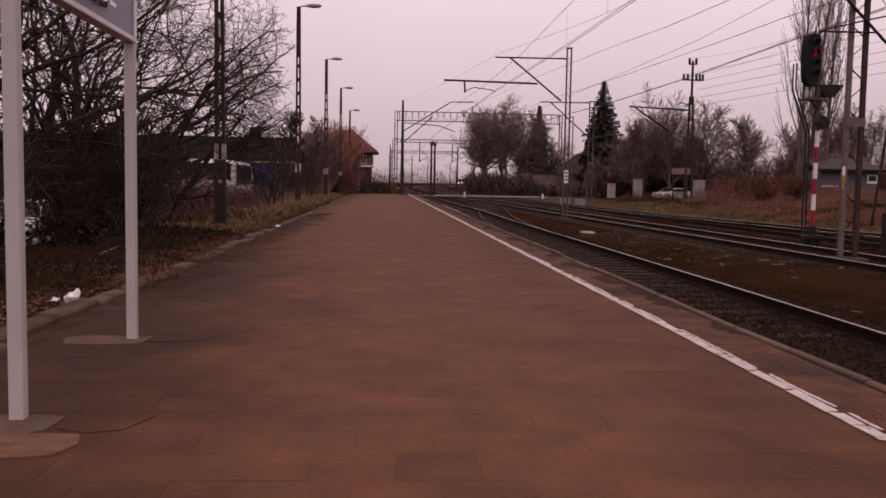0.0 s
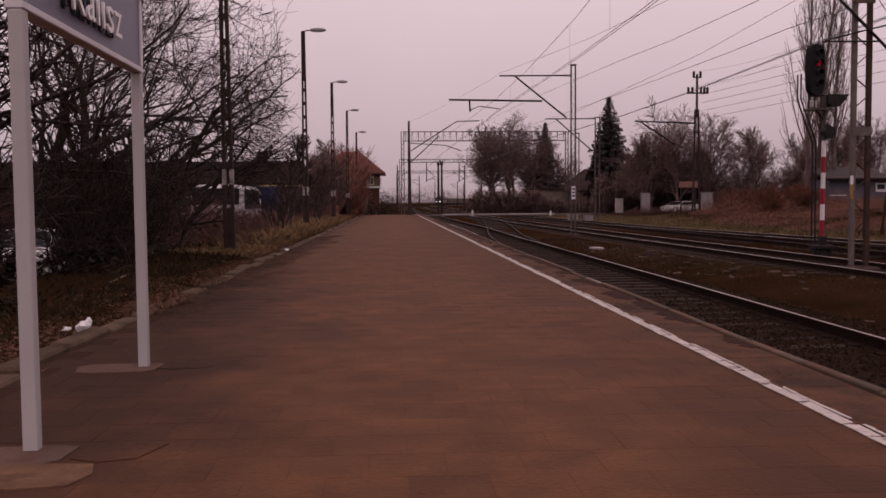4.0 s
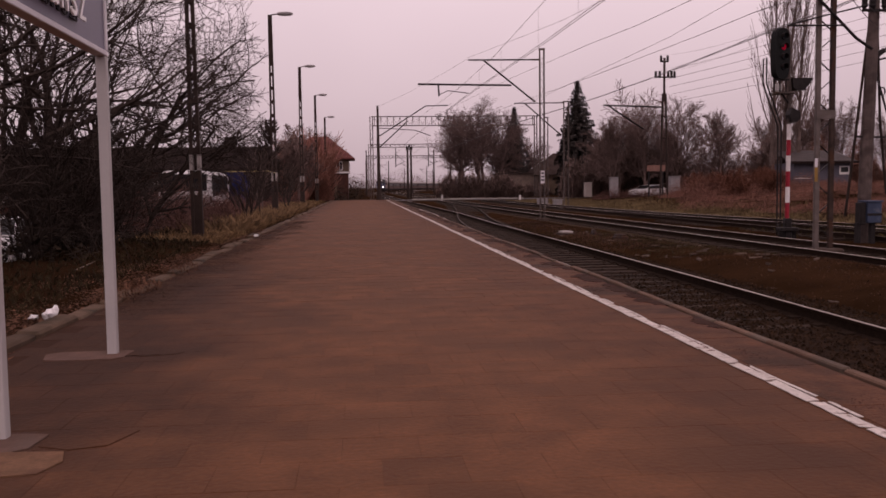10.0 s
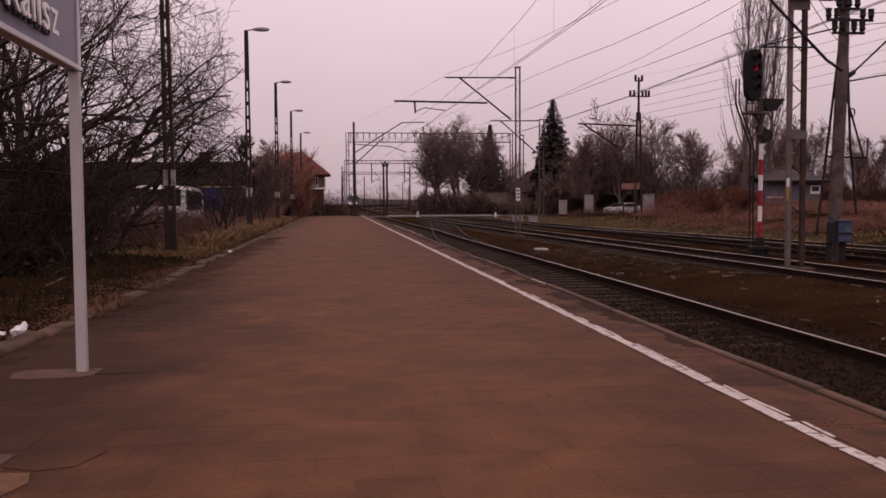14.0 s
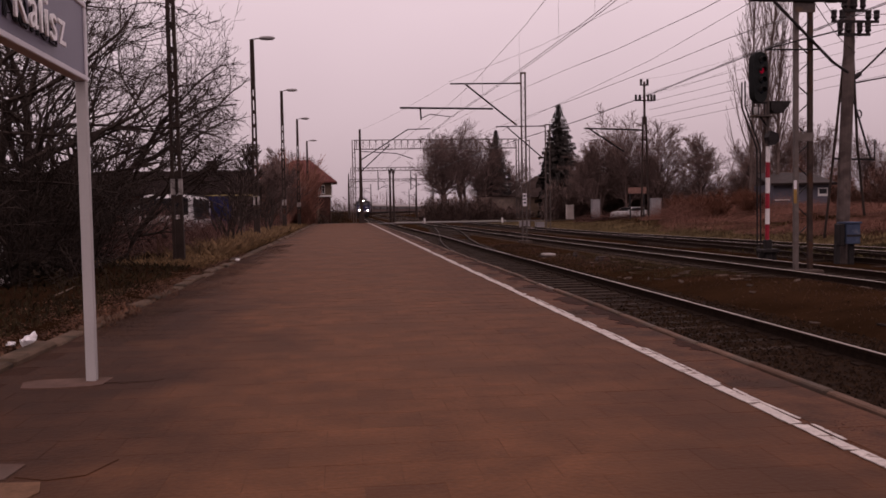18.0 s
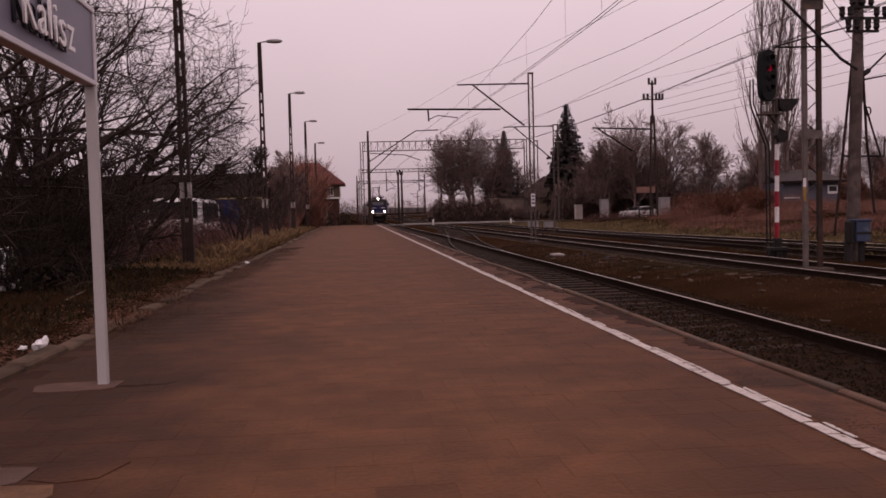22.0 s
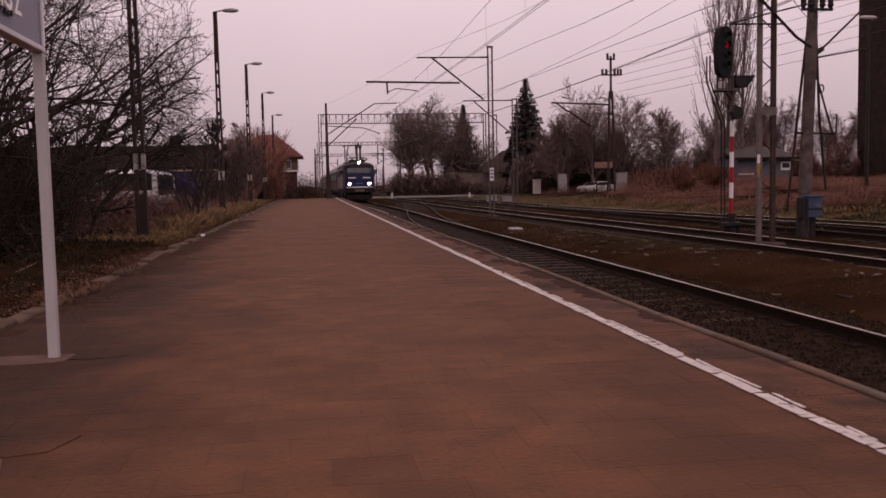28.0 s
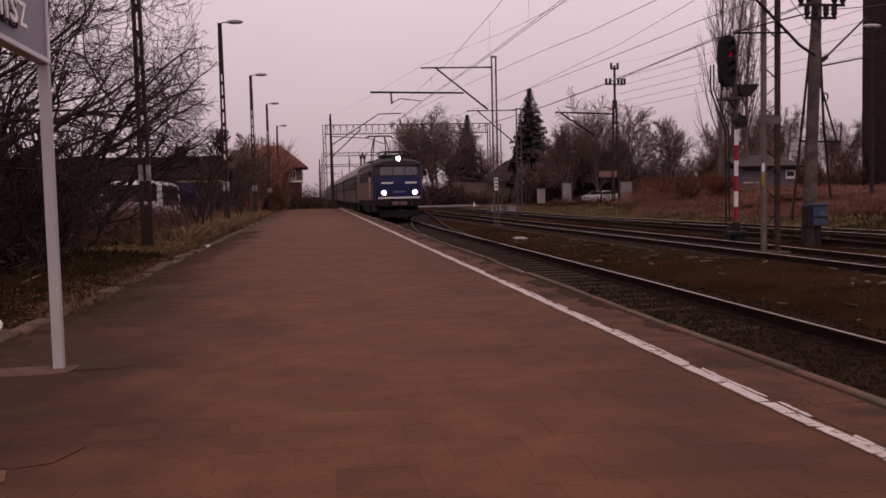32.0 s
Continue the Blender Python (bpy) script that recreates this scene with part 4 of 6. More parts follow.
CARRIER = [(4.9, 43.3, 5.89), (5.15, 34.1, 6.03), (5.4, 26.2, 6.43), (5.45, 21.7, 6.72), (5.35, 8, 7.8)]
wire("carrier_wire", [(4.6, 240, 6.9), (4.5, 110, 7.0), (4.45, 80, 6.6)] + CARRIER, 0.009, "carrier wire above the platform track")
wire("carrier_wire", [(9.2, 240, 6.9), (9.4, 110, 7.0), (9.7, 60, 6.3), (10.0, 38.5, 5.76), (10.0, 26.2, 5.46), (10.0, 22.5, 5.41), (10.3, 20, 5.4)], 0.009, "carrier wire above the through track")
wire("carrier_wire", [(13.7, 200, 8.0), (13.8, 90, 7.9), (14.0, 54.5, 7.77), (14.0, 40.2, 7.71), (14.0, 30.8, 7.98), (14.1, 12, 8.8)], 0.01, "carrier wire above the siding")
wire("feeder_wire", [(5.02, 42, 7.02), (6.73, 30, 6.55), (7.77, 20, 6.35), (9.3, 4, 6.3)], 0.006, "thin tie wire between two masts", 0.01)
wire("feeder_wire", [(9.0, 110, 9.6), (9.0, 54, 7.48), (9.0, 35, 6.58), (9.0, 28.9, 6.23), (9.0, 21.9, 5.98), (9.1, 6, 5.9)], 0.009, "feeder wire above the through track")
wire("feeder_wire", [(1.7, 80, 8.2), (5.02, 42.0, 6.98)], 0.006, "thin feeder wire towards the platform end", 0.15)
for y in (14, 19, 22.3, 27, 33, 38):
    knots = [(c[1], c[0], c[2]) for c in CARRIER][::-1]
    low_k = max(k for k in range(len(knots) - 1) if knots[k][0] <= y)
    f = (y - knots[low_k][0]) / (knots[low_k + 1][0] - knots[low_k][0])
    x, zt = (knots[low_k][n] + (knots[low_k + 1][n] - knots[low_k][n]) * f for n in (1, 2))
    wire("dropper", [(x, y, 5.25), (x, y, zt)], 0.003, "thin dropper between carrier and contact wire")
for i, (dx, z0, dx1, z1) in enumerate(((-0.65, 9.4, -0.5, 6.4), (0.3, 9.4, 0.4, 6.4), (-0.25, 10.6, -0.3, 6.1))):
    wire("telegraph_wire", [(22.6 + dx, 66, z0), (13.85 + dx1, 23.45, z1)], 0.005, "thin telegraph wire between poles", 0.35)
for i in range(5):
    wire("telegraph_wire", [(22.6 + 0.2 * i, 66, 9.4 - 0.55 * i), (46 + i, 34, 15.0 - 0.6 * i)], 0.012, "thin telegraph wire crossing the field", 0.3)
for i, (z0, z1) in enumerate(((6.9, 5.6), (6.3, 5.0), (5.75, 4.7))):
    wire("anchor_wire", [(10.7 + 0.1 * i, 20, z0), (14.0, 23.5, z1 + 0.5)], 0.011, "slack anchor wire between mast and pole", 0.12)
    wire("anchor_wire", [(14.0, 23.5, z1 + 1.2), (19.5, 22.0 - i, z1 + 1.6)], 0.011, "slack anchor wire from the pole", 0.15)

# ---- trackside cabinets, sign board, marker posts, slab ----
CAB_W = mat("cabinet_cream", (0.42, 0.36, 0.33), 0.6, var=0.12, scale=2)
CAB_G = mat("cabinet_grey", (0.24, 0.22, 0.225), 0.6, var=0.12, scale=2)
for x, y, w, h, m, lab in ((24.2, 95, 0.75, 1.6, CAB_W, "cream steel relay cabinet in the grass"), (25.6, 90, 0.8, 2.0, CAB_G, "tall grey steel relay cabinet in the grass"), (26.95, 76, 0.85, 1.6, CAB_G, "pale grey steel cabinet standing in the brambles"), (15.2, 75, 0.8, 0.55, CAB_G, "low grey trackside box"), (16.5, 75, 0.7, 0.5, CAB_G, "low grey trackside box")):
    c = thing("relay_cabinet", pose(x, y, ground_z(x, y) - 0.03), lab, "relay cabinet", "trackside cabinets")
    part("body", Shape().box(-w / 2, w / 2, -0.3, 0.3, 0.12, h, 0.02), m, c)
    part("plinth", Shape().box(-w / 2 - 0.04, w / 2 + 0.04, -0.34, 0.34, -0.1, 0.12), CONCRETE, c)
    part("roof", Shape().box(-w / 2 - 0.05, w / 2 + 0.05, -0.36, 0.36, h, h + 0.06, 0.01), m, c)
board = thing("sign_board", pose(25.4, 75, ground_z(25.4, 75)), "weathered orange-brown sign board on two posts", "sign board")
part("panel", Shape().box(-1.2, 0.4, -0.03, 0.03, 2.1, 2.62), mat("board_orange", (0.2, 0.105, 0.085), 0.7), board)
for x in (-1.0, 0.2):
    part("post", Shape().box(x - 0.05, x + 0.05, 0.031, 0.13, -0.1, 2.6), DARK_STEEL, board)
slab_t = thing("concrete_cover", pose(6.75, 29.4, ground_z(6.75, 29.4)), "pale concrete cable cover lying beside the track", "concrete cover")
part("cover", Shape().box(-0.18, 0.18, -0.33, 0.33, 0.04, 0.1, 0.02), mat("pale_concrete", (0.36, 0.32, 0.3), 0.8), slab_t)
part("frame", Shape().box(-0.24, 0.24, -0.4, 0.4, -0.1, 0.04), CONCRETE, slab_t)
for x, y, w, h in ((7.42, 28.4, 0.06, 0.12), (7.65, 26.2, 0.19, 0.1)):
    b = thing("switch_motor", pose(x, y, ground_z(x, y)), "small rusty iron switch box on the ground", "switch box", "switch boxes")
    part("case", Shape().box(-w, w, -0.2, 0.2, -0.03, h, 0.03), RUST, b)
    part("lid", Shape().box(-w * 0.8, w * 0.8, -0.16, 0.16, h, h + 0.05, 0.015), RUST, b)
for x, y in ((9.0, 100.0), (17.2, 97.0)):
    mp = thing("marker_post", pose(x, y, ground_z(x, y)), "short white marker post by the track", "marker post", "marker posts")
    part("post", Shape().tube([(0, 0, -0.1), (0, 0, 0.55), (0, 0, 0.62)], [0.1, 0.1, 0.06], 8), BAND_WHITE, mp)
# crossing barrier lying across the road's near side
barrier = thing("crossing_barrier", pose(0, 99.2, -0.35), "long pale crossing edge beam along the road", "kerb")
part("beam", Shape().box(5.6, 18, -0.1, 0.1, 0.0, 0.14, 0.02), mat("pale_beam", (0.36, 0.33, 0.31), 0.7), barrier)

# ---- the train ----
BLUE = mat("loco_blue", (0.016, 0.018, 0.066), 0.4, scale=2, var=0.12, bump=0.03, stain=(0.03, 0.03, 0.08), stain_at=0.62)
LOCO_GREY = mat("loco_side_beige", (0.16, 0.095, 0.08), 0.45, scale=1.5, var=0.12, bump=0.03, stain=(0.14, 0.1, 0.085), stain_at=0.55)
MASK = mat("cab_mask_navy", (0.022, 0.02, 0.034), 0.45, scale=2, var=0.12, bump=0.03)
ROOF_DARK = mat("roof_dark_grey", (0.032, 0.027, 0.027), 0.7, scale=2)
UNDER = mat("underframe_black", (0.016, 0.014, 0.013), 0.8, scale=3)
GLASS = mat("window_glass", (0.045, 0.045, 0.055), 0.12, var=0.05, bump=0, spec=0.8)
COACH_GLASS = mat("coach_glass_dark", (0.03, 0.028, 0.03), 0.35, var=0.1, bump=0, spec=0.3)
STRIPE = mat("stripe_light_grey", (0.6, 0.58, 0.58), 0.5, var=0.08, bump=0)
LAMP = mat("headlight_glow", (1, 1, 1), 0.3, var=0, bump=0, emit=(1.0, 0.97, 0.86, 14))
COACH_GREY = mat("coach_grey", (0.15, 0.105, 0.095), 0.8, spec=0.03, scale=1, var=0.1, bump=0.02, stain=(0.17, 0.14, 0.13), stain_at=0.58)
COACH_ROOF = mat("coach_roof_grey", (0.36, 0.325, 0.32), 0.85, spec=0.03, scale=1, var=0.15)
COACH_GREEN = mat("coach_window_band", (0.03, 0.022, 0.022), 0.7, spec=0.05, scale=1, var=0.12, bump=0.02)


def wheelset(parent, y):
    w = part("wheelset", Shape().tube([(-0.72, y, 0.62), (0.72, y, 0.62)], 0.08, 8), UNDER, parent)
    for s in (-1, 1):
        part("wheel", Shape().tube([(s * 0.68, y, 0.625), (s * 0.81, y, 0.625)], 0.62, 18), RAIL, w)


def locomotive():
    t = thing("locomotive", pose(0, 0, 0), "blue-fronted electric locomotive with lit headlights and dark roof", "locomotive")
    # the front end is at -y; the origin lies at the middle of the engine, level with the rail tops
    L = 7.45
    side = []
    for y, w, zs, zt in ((-L + 0.85, 1.42, 3.08, 3.86), (-L + 1.6, 1.48, 3.1, 3.92), (L - 1.6, 1.48, 3.1, 3.92), (L - 0.75, 1.4, 3.08, 3.86), (L - 0.25, 1.27, 3.05, 3.72), (L, 1.12, 3.0, 3.5)):
        side.append([(w, y, 1.18), (w, y, zs), (-w, y, zs), (-w, y, 1.18)])
    part("body", Shape().loft(side), LOCO_GREY, t, "grey-beige body side")
    roof = []
    for y, w, zs, zt in ((-L - 0.01, 1.18, 3.16, 3.38), (-L + 0.25, 1.3, 3.14, 3.48), (-L + 0.75, 1.4, 3.1, 3.56), (-L + 1.6, 1.48, 3.1, 3.6), (L - 1.6, 1.48, 3.1, 3.6), (L - 0.75, 1.4, 3.1, 3.56), (L, 1.1, 3.0, 3.38)):
        roof.append([(w * math.cos(math.pi * i / 10), y, zs + 0.003 + (zt - zs) * math.sin(math.pi * i / 10) ** 0.75) for i in range(11)])
    r = Shape().loft(roof)
    part("roof", r, ROOF_DARK, t)
    # blue nose wrapping round the cab's corners
    nose = []
    mask = []
    for z, w, y in ((1.2, 1.21, -L - 0.08), (1.34, 1.23, -L - 0.1), (2.24, 1.23, -L - 0.1), (2.5, 1.21, -L - 0.07), (2.504, 1.21, -L - 0.07), (3.1, 1.15, -L - 0.02), (3.2, 1.12, -L + 0.02)):
        (mask if z > 2.501 else nose).append([(-1.43, y + 0.98, z), (-w - 0.05, y + 0.34, z), (-w * 0.93, y + 0.13, z), (-w * 0.6, y, z), (w * 0.6, y, z), (w * 0.93, y + 0.13, z), (w + 0.05, y + 0.34, z), (1.43, y + 0.98, z)])
    part("nose", Shape().loft(nose), BLUE, t, "deep blue cab front")
    part("windscreen_surround", Shape().loft(mask), MASK, t, "dark navy windscreen surround")
    part("brow", Shape().box(-1.06, 1.06, -L - 0.06, -L + 0.2, 3.12, 3.2, 0.02), ROOF_DARK, t)
    for x0, x1 in ((-1.06, -0.37), (-0.31, 0.31), (0.37, 1.06)):
        cols = sorted({x0, x1, *[c for c in (-0.78, 0.78) if x0 < c < x1]})
        rings = []
        for x in cols:
            yy = -L - 0.08 + 0.3 * max(0, abs(x) - 0.78)
            rings.append([(x, yy, 2.58), (x * 0.985, yy + 0.04, 3.04), (x * 0.985, yy + 0.2, 3.04), (x, yy + 0.2, 2.58)])
        part("windscreen", Shape().loft(rings), GLASS, t, "tinted windscreen reflecting the sky")
    for s in (-1, 1):
        part("wiper", Shape().bar((s * 0.8, -L - 0.07, 2.56), (s * 0.62, -L - 0.07, 2.92), 0.02), UNDER, t)
        part("front_stripe", Shape().box(min(s * 0.34, s * 1.0), max(s * 0.34, s * 1.0), -L - 0.125, -L - 0.03, 2.1, 2.2), STRIPE, t)
        hl = part("headlight", Shape().tube([(s * 0.88, -L + 0.1, 1.6), (s * 0.88, -L - 0.2, 1.6)], [0.19, 0.17], 16), DARK_STEEL, t)
        part("headlight_lens", Shape().tube([(s * 0.88, -L - 0.203, 1.6), (s * 0.88, -L - 0.225, 1.6)], [0.122, 0.11], 16), LAMP, hl, "lit headlight lens")
        # pale ring added to imitate the soft glow round the lit lens
        part("reflector", Shape().tube([(s * 0.88, -L - 0.2005, 1.6), (s * 0.88, -L - 0.21, 1.6)], [0.175, 0.165], 16), STRIPE, hl, "pale ring imitating the soft glow round the lens")
        bf = part("buffer", Shape().tube([(s * 0.875, -L + 0.1, 1.04), (s * 0.875, -L - 0.42, 1.04)], 0.11, 12).tube([(s * 0.875, -L - 0.42, 1.04), (s * 0.875, -L - 0.47, 1.04)], [0.24, 0.22], 16), UNDER, t)
        part("buffer_box", Shape().box(s * 0.875 - 0.2, s * 0.875 + 0.2, -L - 0.16, -L + 0.1, 0.84, 1.14, 0.02), LOCO_GREY, bf, "light grey buffer box")
        part("cab_side_window", Shape().box(min(s * 1.44, s * 1.5), max(s * 1.44, s * 1.5), -L + 0.95, -L + 1.75, 2.25, 2.9), GLASS, t)
        part("cab_door", Shape().box(min(s * 1.45, s * 1.502), max(s * 1.45, s * 1.502), -L + 1.95, -L + 2.6, 1.3, 2.95), LOCO_GREY, t)
        part("handrail", Shape().tube([(s * 1.53, -L + 1.88, 1.3), (s * 1.53, -L + 1.88, 2.6)], 0.02, 6), STRIPE, t)
        part("mirror", Shape().box(min(s * 1.5, s * 1.66), max(s * 1.5, s * 1.66), -L + 0.75, -L + 0.8, 2.5, 2.85), UNDER, t)
        for k in range(6):
            part("side_grille", Shape().box(min(s * 1.46, s * 1.5), max(s * 1.46, s * 1.5), -3.6 + 1.3 * k, -2.6 + 1.3 * k, 2.3, 2.85), ROOF_DARK, t)
    part("sill_stripe", Shape().box(-1.18, 1.18, -L - 0.14, -L + 0.3, 1.26, 1.36), STRIPE, t)
    part("number_bar", Shape().box(-0.34, 0.34, -L - 0.115, -L - 0.09, 1.6, 1.69), mat("number_dim", (0.12, 0.12, 0.2), 0.6), t)
    top = part("top_headlight", Shape().box(-0.24, 0.24, -L + 0.08, -L + 0.7, 3.3, 3.7, 0.06), ROOF_DARK, t)
    part("top_headlight_lens", Shape().tube([(0, -L + 0.085, 3.52), (0, -L + 0.05, 3.52)], [0.118, 0.105], 16), LAMP, top, "lit headlight lens")
    part("buffer_beam", Shape().box(-1.2, 1.2, -L - 0.08, -L + 0.2, 0.82, 1.18), UNDER, t)
    part("beam_box", Shape().box(-0.42, 0.42, -L - 0.12, -L - 0.081, 0.9, 1.1, 0.01), LOCO_GREY, t, "light grey box on the buffer beam")
    part("plough", Shape().box(-1.12, 1.12, -L - 0.06, -L + 0.05, 0.22, 0.62), UNDER, t)
    part("coupling", Shape().tube([(0, -L - 0.05, 1.02), (0, -L - 0.3, 0.95), (0, -L - 0.32, 0.6)], 0.05, 8), UNDER, t)
    part("underframe", Shape().box(-1.35, 1.35, -L + 0.1, L - 0.1, 0.85, 1.2), UNDER, t)
    for y in (-4.4, 4.4):
        b = part("bogie", Shape().box(-1.2, -0.95, y - 2.1, y + 2.1, 0.45, 0.95, 0.04).box(0.95, 1.2, y - 2.1, y + 2.1, 0.45, 0.95, 0.04).box(-1, 1, y - 0.3, y + 0.3, 0.4, 0.85), UNDER, t)
        wheelset(b, y - 1.5)
        wheelset(b, y + 1.5)
    part("equipment_box", Shape().box(-1.3, 1.3, -1.8, 1.8, 0.35, 0.9, 0.05), UNDER, t)
    for y, raised in ((-4.6, False), (4.6, True)):
        pn = part("pantograph", Shape().box(-0.9, 0.9, y - 0.9, y - 0.8, 3.74, 3.81).box(-0.9, 0.9, y + 0.8, y + 0.9, 3.74, 3.81).box(-0.06, 0.06, y - 0.85, y + 0.85, 3.75, 3.8), DARK_STEEL, t)
        for sx in (-0.6, 0.6):
            part("pantograph_foot", Shape().tube([(sx, y - 0.85, 3.45), (sx, y - 0.85, 3.76)], 0.06, 8).tube([(sx, y + 0.85, 3.45), (sx, y + 0.85, 3.76)], 0.06, 8), DARK_STEEL, pn)
        k = 1.72 if raised else 0.18
        for s in (-1, 1):
            part("pantograph_arm", Shape().tube([(s * 0.55, y - 0.85, 3.81), (s * 0.5, y - 1.35 if not raised else y - 0.95, 3.81 + k * 0.5), (s * 0.35, y, 3.81 + k)], 0.042, 6).tube([(s * 0.55, y + 0.85, 3.81), (s * 0.5, y + 1.35 if not raised else y + 0.95, 3.81 + k * 0.5), (s * 0.35, y, 3.81 + k)], 0.042, 6), DARK_STEEL, pn)
        part("pantograph_pan", Shape().tube([(-0.95, y, 3.71 + k), (-0.7, y, 3.84 + k), (0.7, y, 3.84 + k), (0.95, y, 3.71 + k)], 0.055, 6).tube([(-0.7, y + 0.2, 3.84 + k), (0.7, y + 0.2, 3.84 + k)], 0.03, 6), DARK_STEEL, pn)
    for y in (-2.2, -0.6, 1.2, 2.6):
        part("roof_box", Shape().box(-0.55, 0.55, y - 0.5, y + 0.5, 3.5, 3.85, 0.05), ROOF_DARK, t)
    return t


def coach():
    t = thing("passenger_coach", pose(0, 0, 0), "grey express passenger coach with a dark window band", "coach", "coaches of the train")
    L = 12.1
    lower = [[(1.42, y, 0.95), (1.45, y, 3.0), (-1.45, y, 3.0), (-1.42, y, 0.95)] for y in (-L, L)]
    part("body", Shape().loft(lower), COACH_GREY, t)
    part("roof", Shape().loft([[(1.45 * math.cos(math.pi * i / 10), y, 3.004 + 0.95 * math.sin(math.pi * i / 10) ** 0.8) for i in range(11)] for y in (-L, L)]), COACH_ROOF, t)
    for s in (-1, 1):
        part("window_band", Shape().box(min(s * 1.43, s * 1.458), max(s * 1.43, s * 1.458), -L + 1.6, L - 1.6, 1.95, 2.85), COACH_GREEN, t, "dark band round the windows")
        for k in range(10):
            y = -9.2 + k * 2.03
            part("window", Shape().box(min(s * 1.45, s * 1.464), max(s * 1.45, s * 1.464), y - 0.6, y + 0.6, 2.05, 2.75), COACH_GLASS, t)
        for y in (-L + 0.85, L - 0.85):
            part("door", Shape().box(min(s * 1.44, s * 1.462), max(s * 1.44, s * 1.462), y - 0.38, y + 0.38, 1.0, 2.9), COACH_GREEN, t)
    for y in (-L - 0.16, L + 0.16):
        part("gangway", Shape().box(-0.55, 0.55, min(y, y * 0.985), max(y, y * 0.985), 1.1, 3.2, 0.04), UNDER, t)
    part("underframe", Shape().box(-1.3, 1.3, -L + 0.1, L - 0.1, 0.78, 0.95), UNDER, t)
    part("equipment_box", Shape().box(-1.2, 1.2, -4, -1, 0.35, 0.8, 0.05).box(-1.2, 1.2, 0.5, 4, 0.35, 0.8, 0.05), UNDER, t)
    for y in (-8.6, 8.6):
        b = part("bogie", Shape().box(-1.15, -0.9, y - 1.7, y + 1.7, 0.35, 0.75, 0.04).box(0.9, 1.15, y - 1.7, y + 1.7, 0.35, 0.75, 0.04), UNDER, t)
        for dy in (-1.25, 1.25):
            ws = part("wheelset", Shape().tube([(-0.72, y + dy, 0.46), (0.72, y + dy, 0.46)], 0.08, 8), UNDER, b)
    return t


loco = locomotive()
VEHICLES = [(loco, 7.95, 8.8)]
first = coach()
for i in range(12):
    c = first if i == 0 else copy_thing(first, pose(0, 0, 0))
    VEHICLES.append((c, 15.9 + 12.5 + i * 24.7, 17.2))

# ---- bare trees ----


def grow(rng, p, d, length, r, level, spec, out):
    """One branch and all that it bears, as tapered pieces sorted by level."""
    n = spec["steps"][min(level, len(spec["steps"]) - 1)]
    pts, dirs = [p], [d]
    curl, pull = spec.get("curl", 0.0), spec.get("pull", 0.0) if level else 0.0
    bend = Vector((rng.gauss(0, curl) + pull, rng.gauss(0, curl), rng.gauss(0, curl)))
    for i in range(n):
        wob = spec["wobble"]
        if curl and i == n // 2:
            bend = Vector((pull - bend.x, -bend.y, -bend.z))
        d = (d + bend + Vector((rng.gauss(0, wob), rng.gauss(0, wob), rng.gauss(0, wob) + spec["lift"][min(level, len(spec["lift"]) - 1)]))).normalized()
        p = p + d * (length / n)
        pts.append(p)
        dirs.append(d)
        if p.x > spec.get("reach", 99) + rng.uniform(-0.6, 0.3) or (level and d.z < 0 and p.z < spec.get("floor", -9)):
            break
    n = len(pts) - 1
    rmin = spec["rmin"]
    rs = [max(rmin, r * (1 - 0.75 * i / n)) for i in range(n + 1)]
    for i in range(n):
        out[min(level, 2)].append((pts[i], rs[i], pts[i + 1], rs[i + 1]))
    if level >= spec["levels"]:
        return
    kids = spec["kids"][level]
    for k in range(kids):
        t = spec["bare"][level] + (1 - spec["bare"][level]) * (k + rng.random()) / kids
        i = min(n - 1, int(t * n))
        f = t * n - i
        base = pts[i].lerp(pts[i + 1], f)
        axis = dirs[i + 1]
        side = axis.cross(Vector((rng.gauss(0, 1), rng.gauss(0, 1), rng.gauss(0, 1)))).normalized()
        a = radians(rng.uniform(*spec["angle"]))
        nd = (axis * math.cos(a) + side * math.sin(a)).normalized()
        grow(rng, base, nd, length * rng.uniform(*spec["shrink"][level]) * (1.1 - 0.45 * t), max(rmin, rs[i] * spec["thin"]), level + 1, spec, out)


def sticks(segs, n, material, name, parent):
    """Joins tapered pieces into one mesh."""
    if not segs:
        return None
    P = np.array([[*a, *b] for a, _, b, _ in segs])
    R = np.array([[ra, rb] for _, ra, _, rb in segs])
    D = P[:, 3:] - P[:, :3]
    D /= np.linalg.norm(D, axis=1)[:, None] + 1e-9
    ref = np.where(np.abs(D[:, 2:3]) < 0.9, np.array([[0, 0, 1.0]]), np.array([[1.0, 0, 0]]))
    A = np.cross(D, ref)
    A /= np.linalg.norm(A, axis=1)[:, None]
    Bv = np.cross(D, A)
    vs = np.zeros((len(segs), 2 * n, 3))
    for k in range(n):
        c, s = math.cos(2 * math.pi * k / n), math.sin(2 * math.pi * k / n)
        vs[:, k] = P[:, :3] + (A * c + Bv * s) * R[:, :1]
        vs[:, n + k] = P[:, 3:] + (A * c + Bv * s) * R[:, 1:]
    base = np.array([[k, (k + 1) % n, n + (k + 1) % n, n + k] for k in range(n)])
    fs = (base[None] + (np.arange(len(segs)) * 2 * n)[:, None, None]).reshape(-1, 4)
    me = bpy.data.meshes.new(name)
    me.from_pydata(vs.reshape(-1, 3).tolist(), [], fs.tolist())
    me.update()
    me.materials.append(material)
    ob = new(name, me)
    ob.parent = parent
    return ob


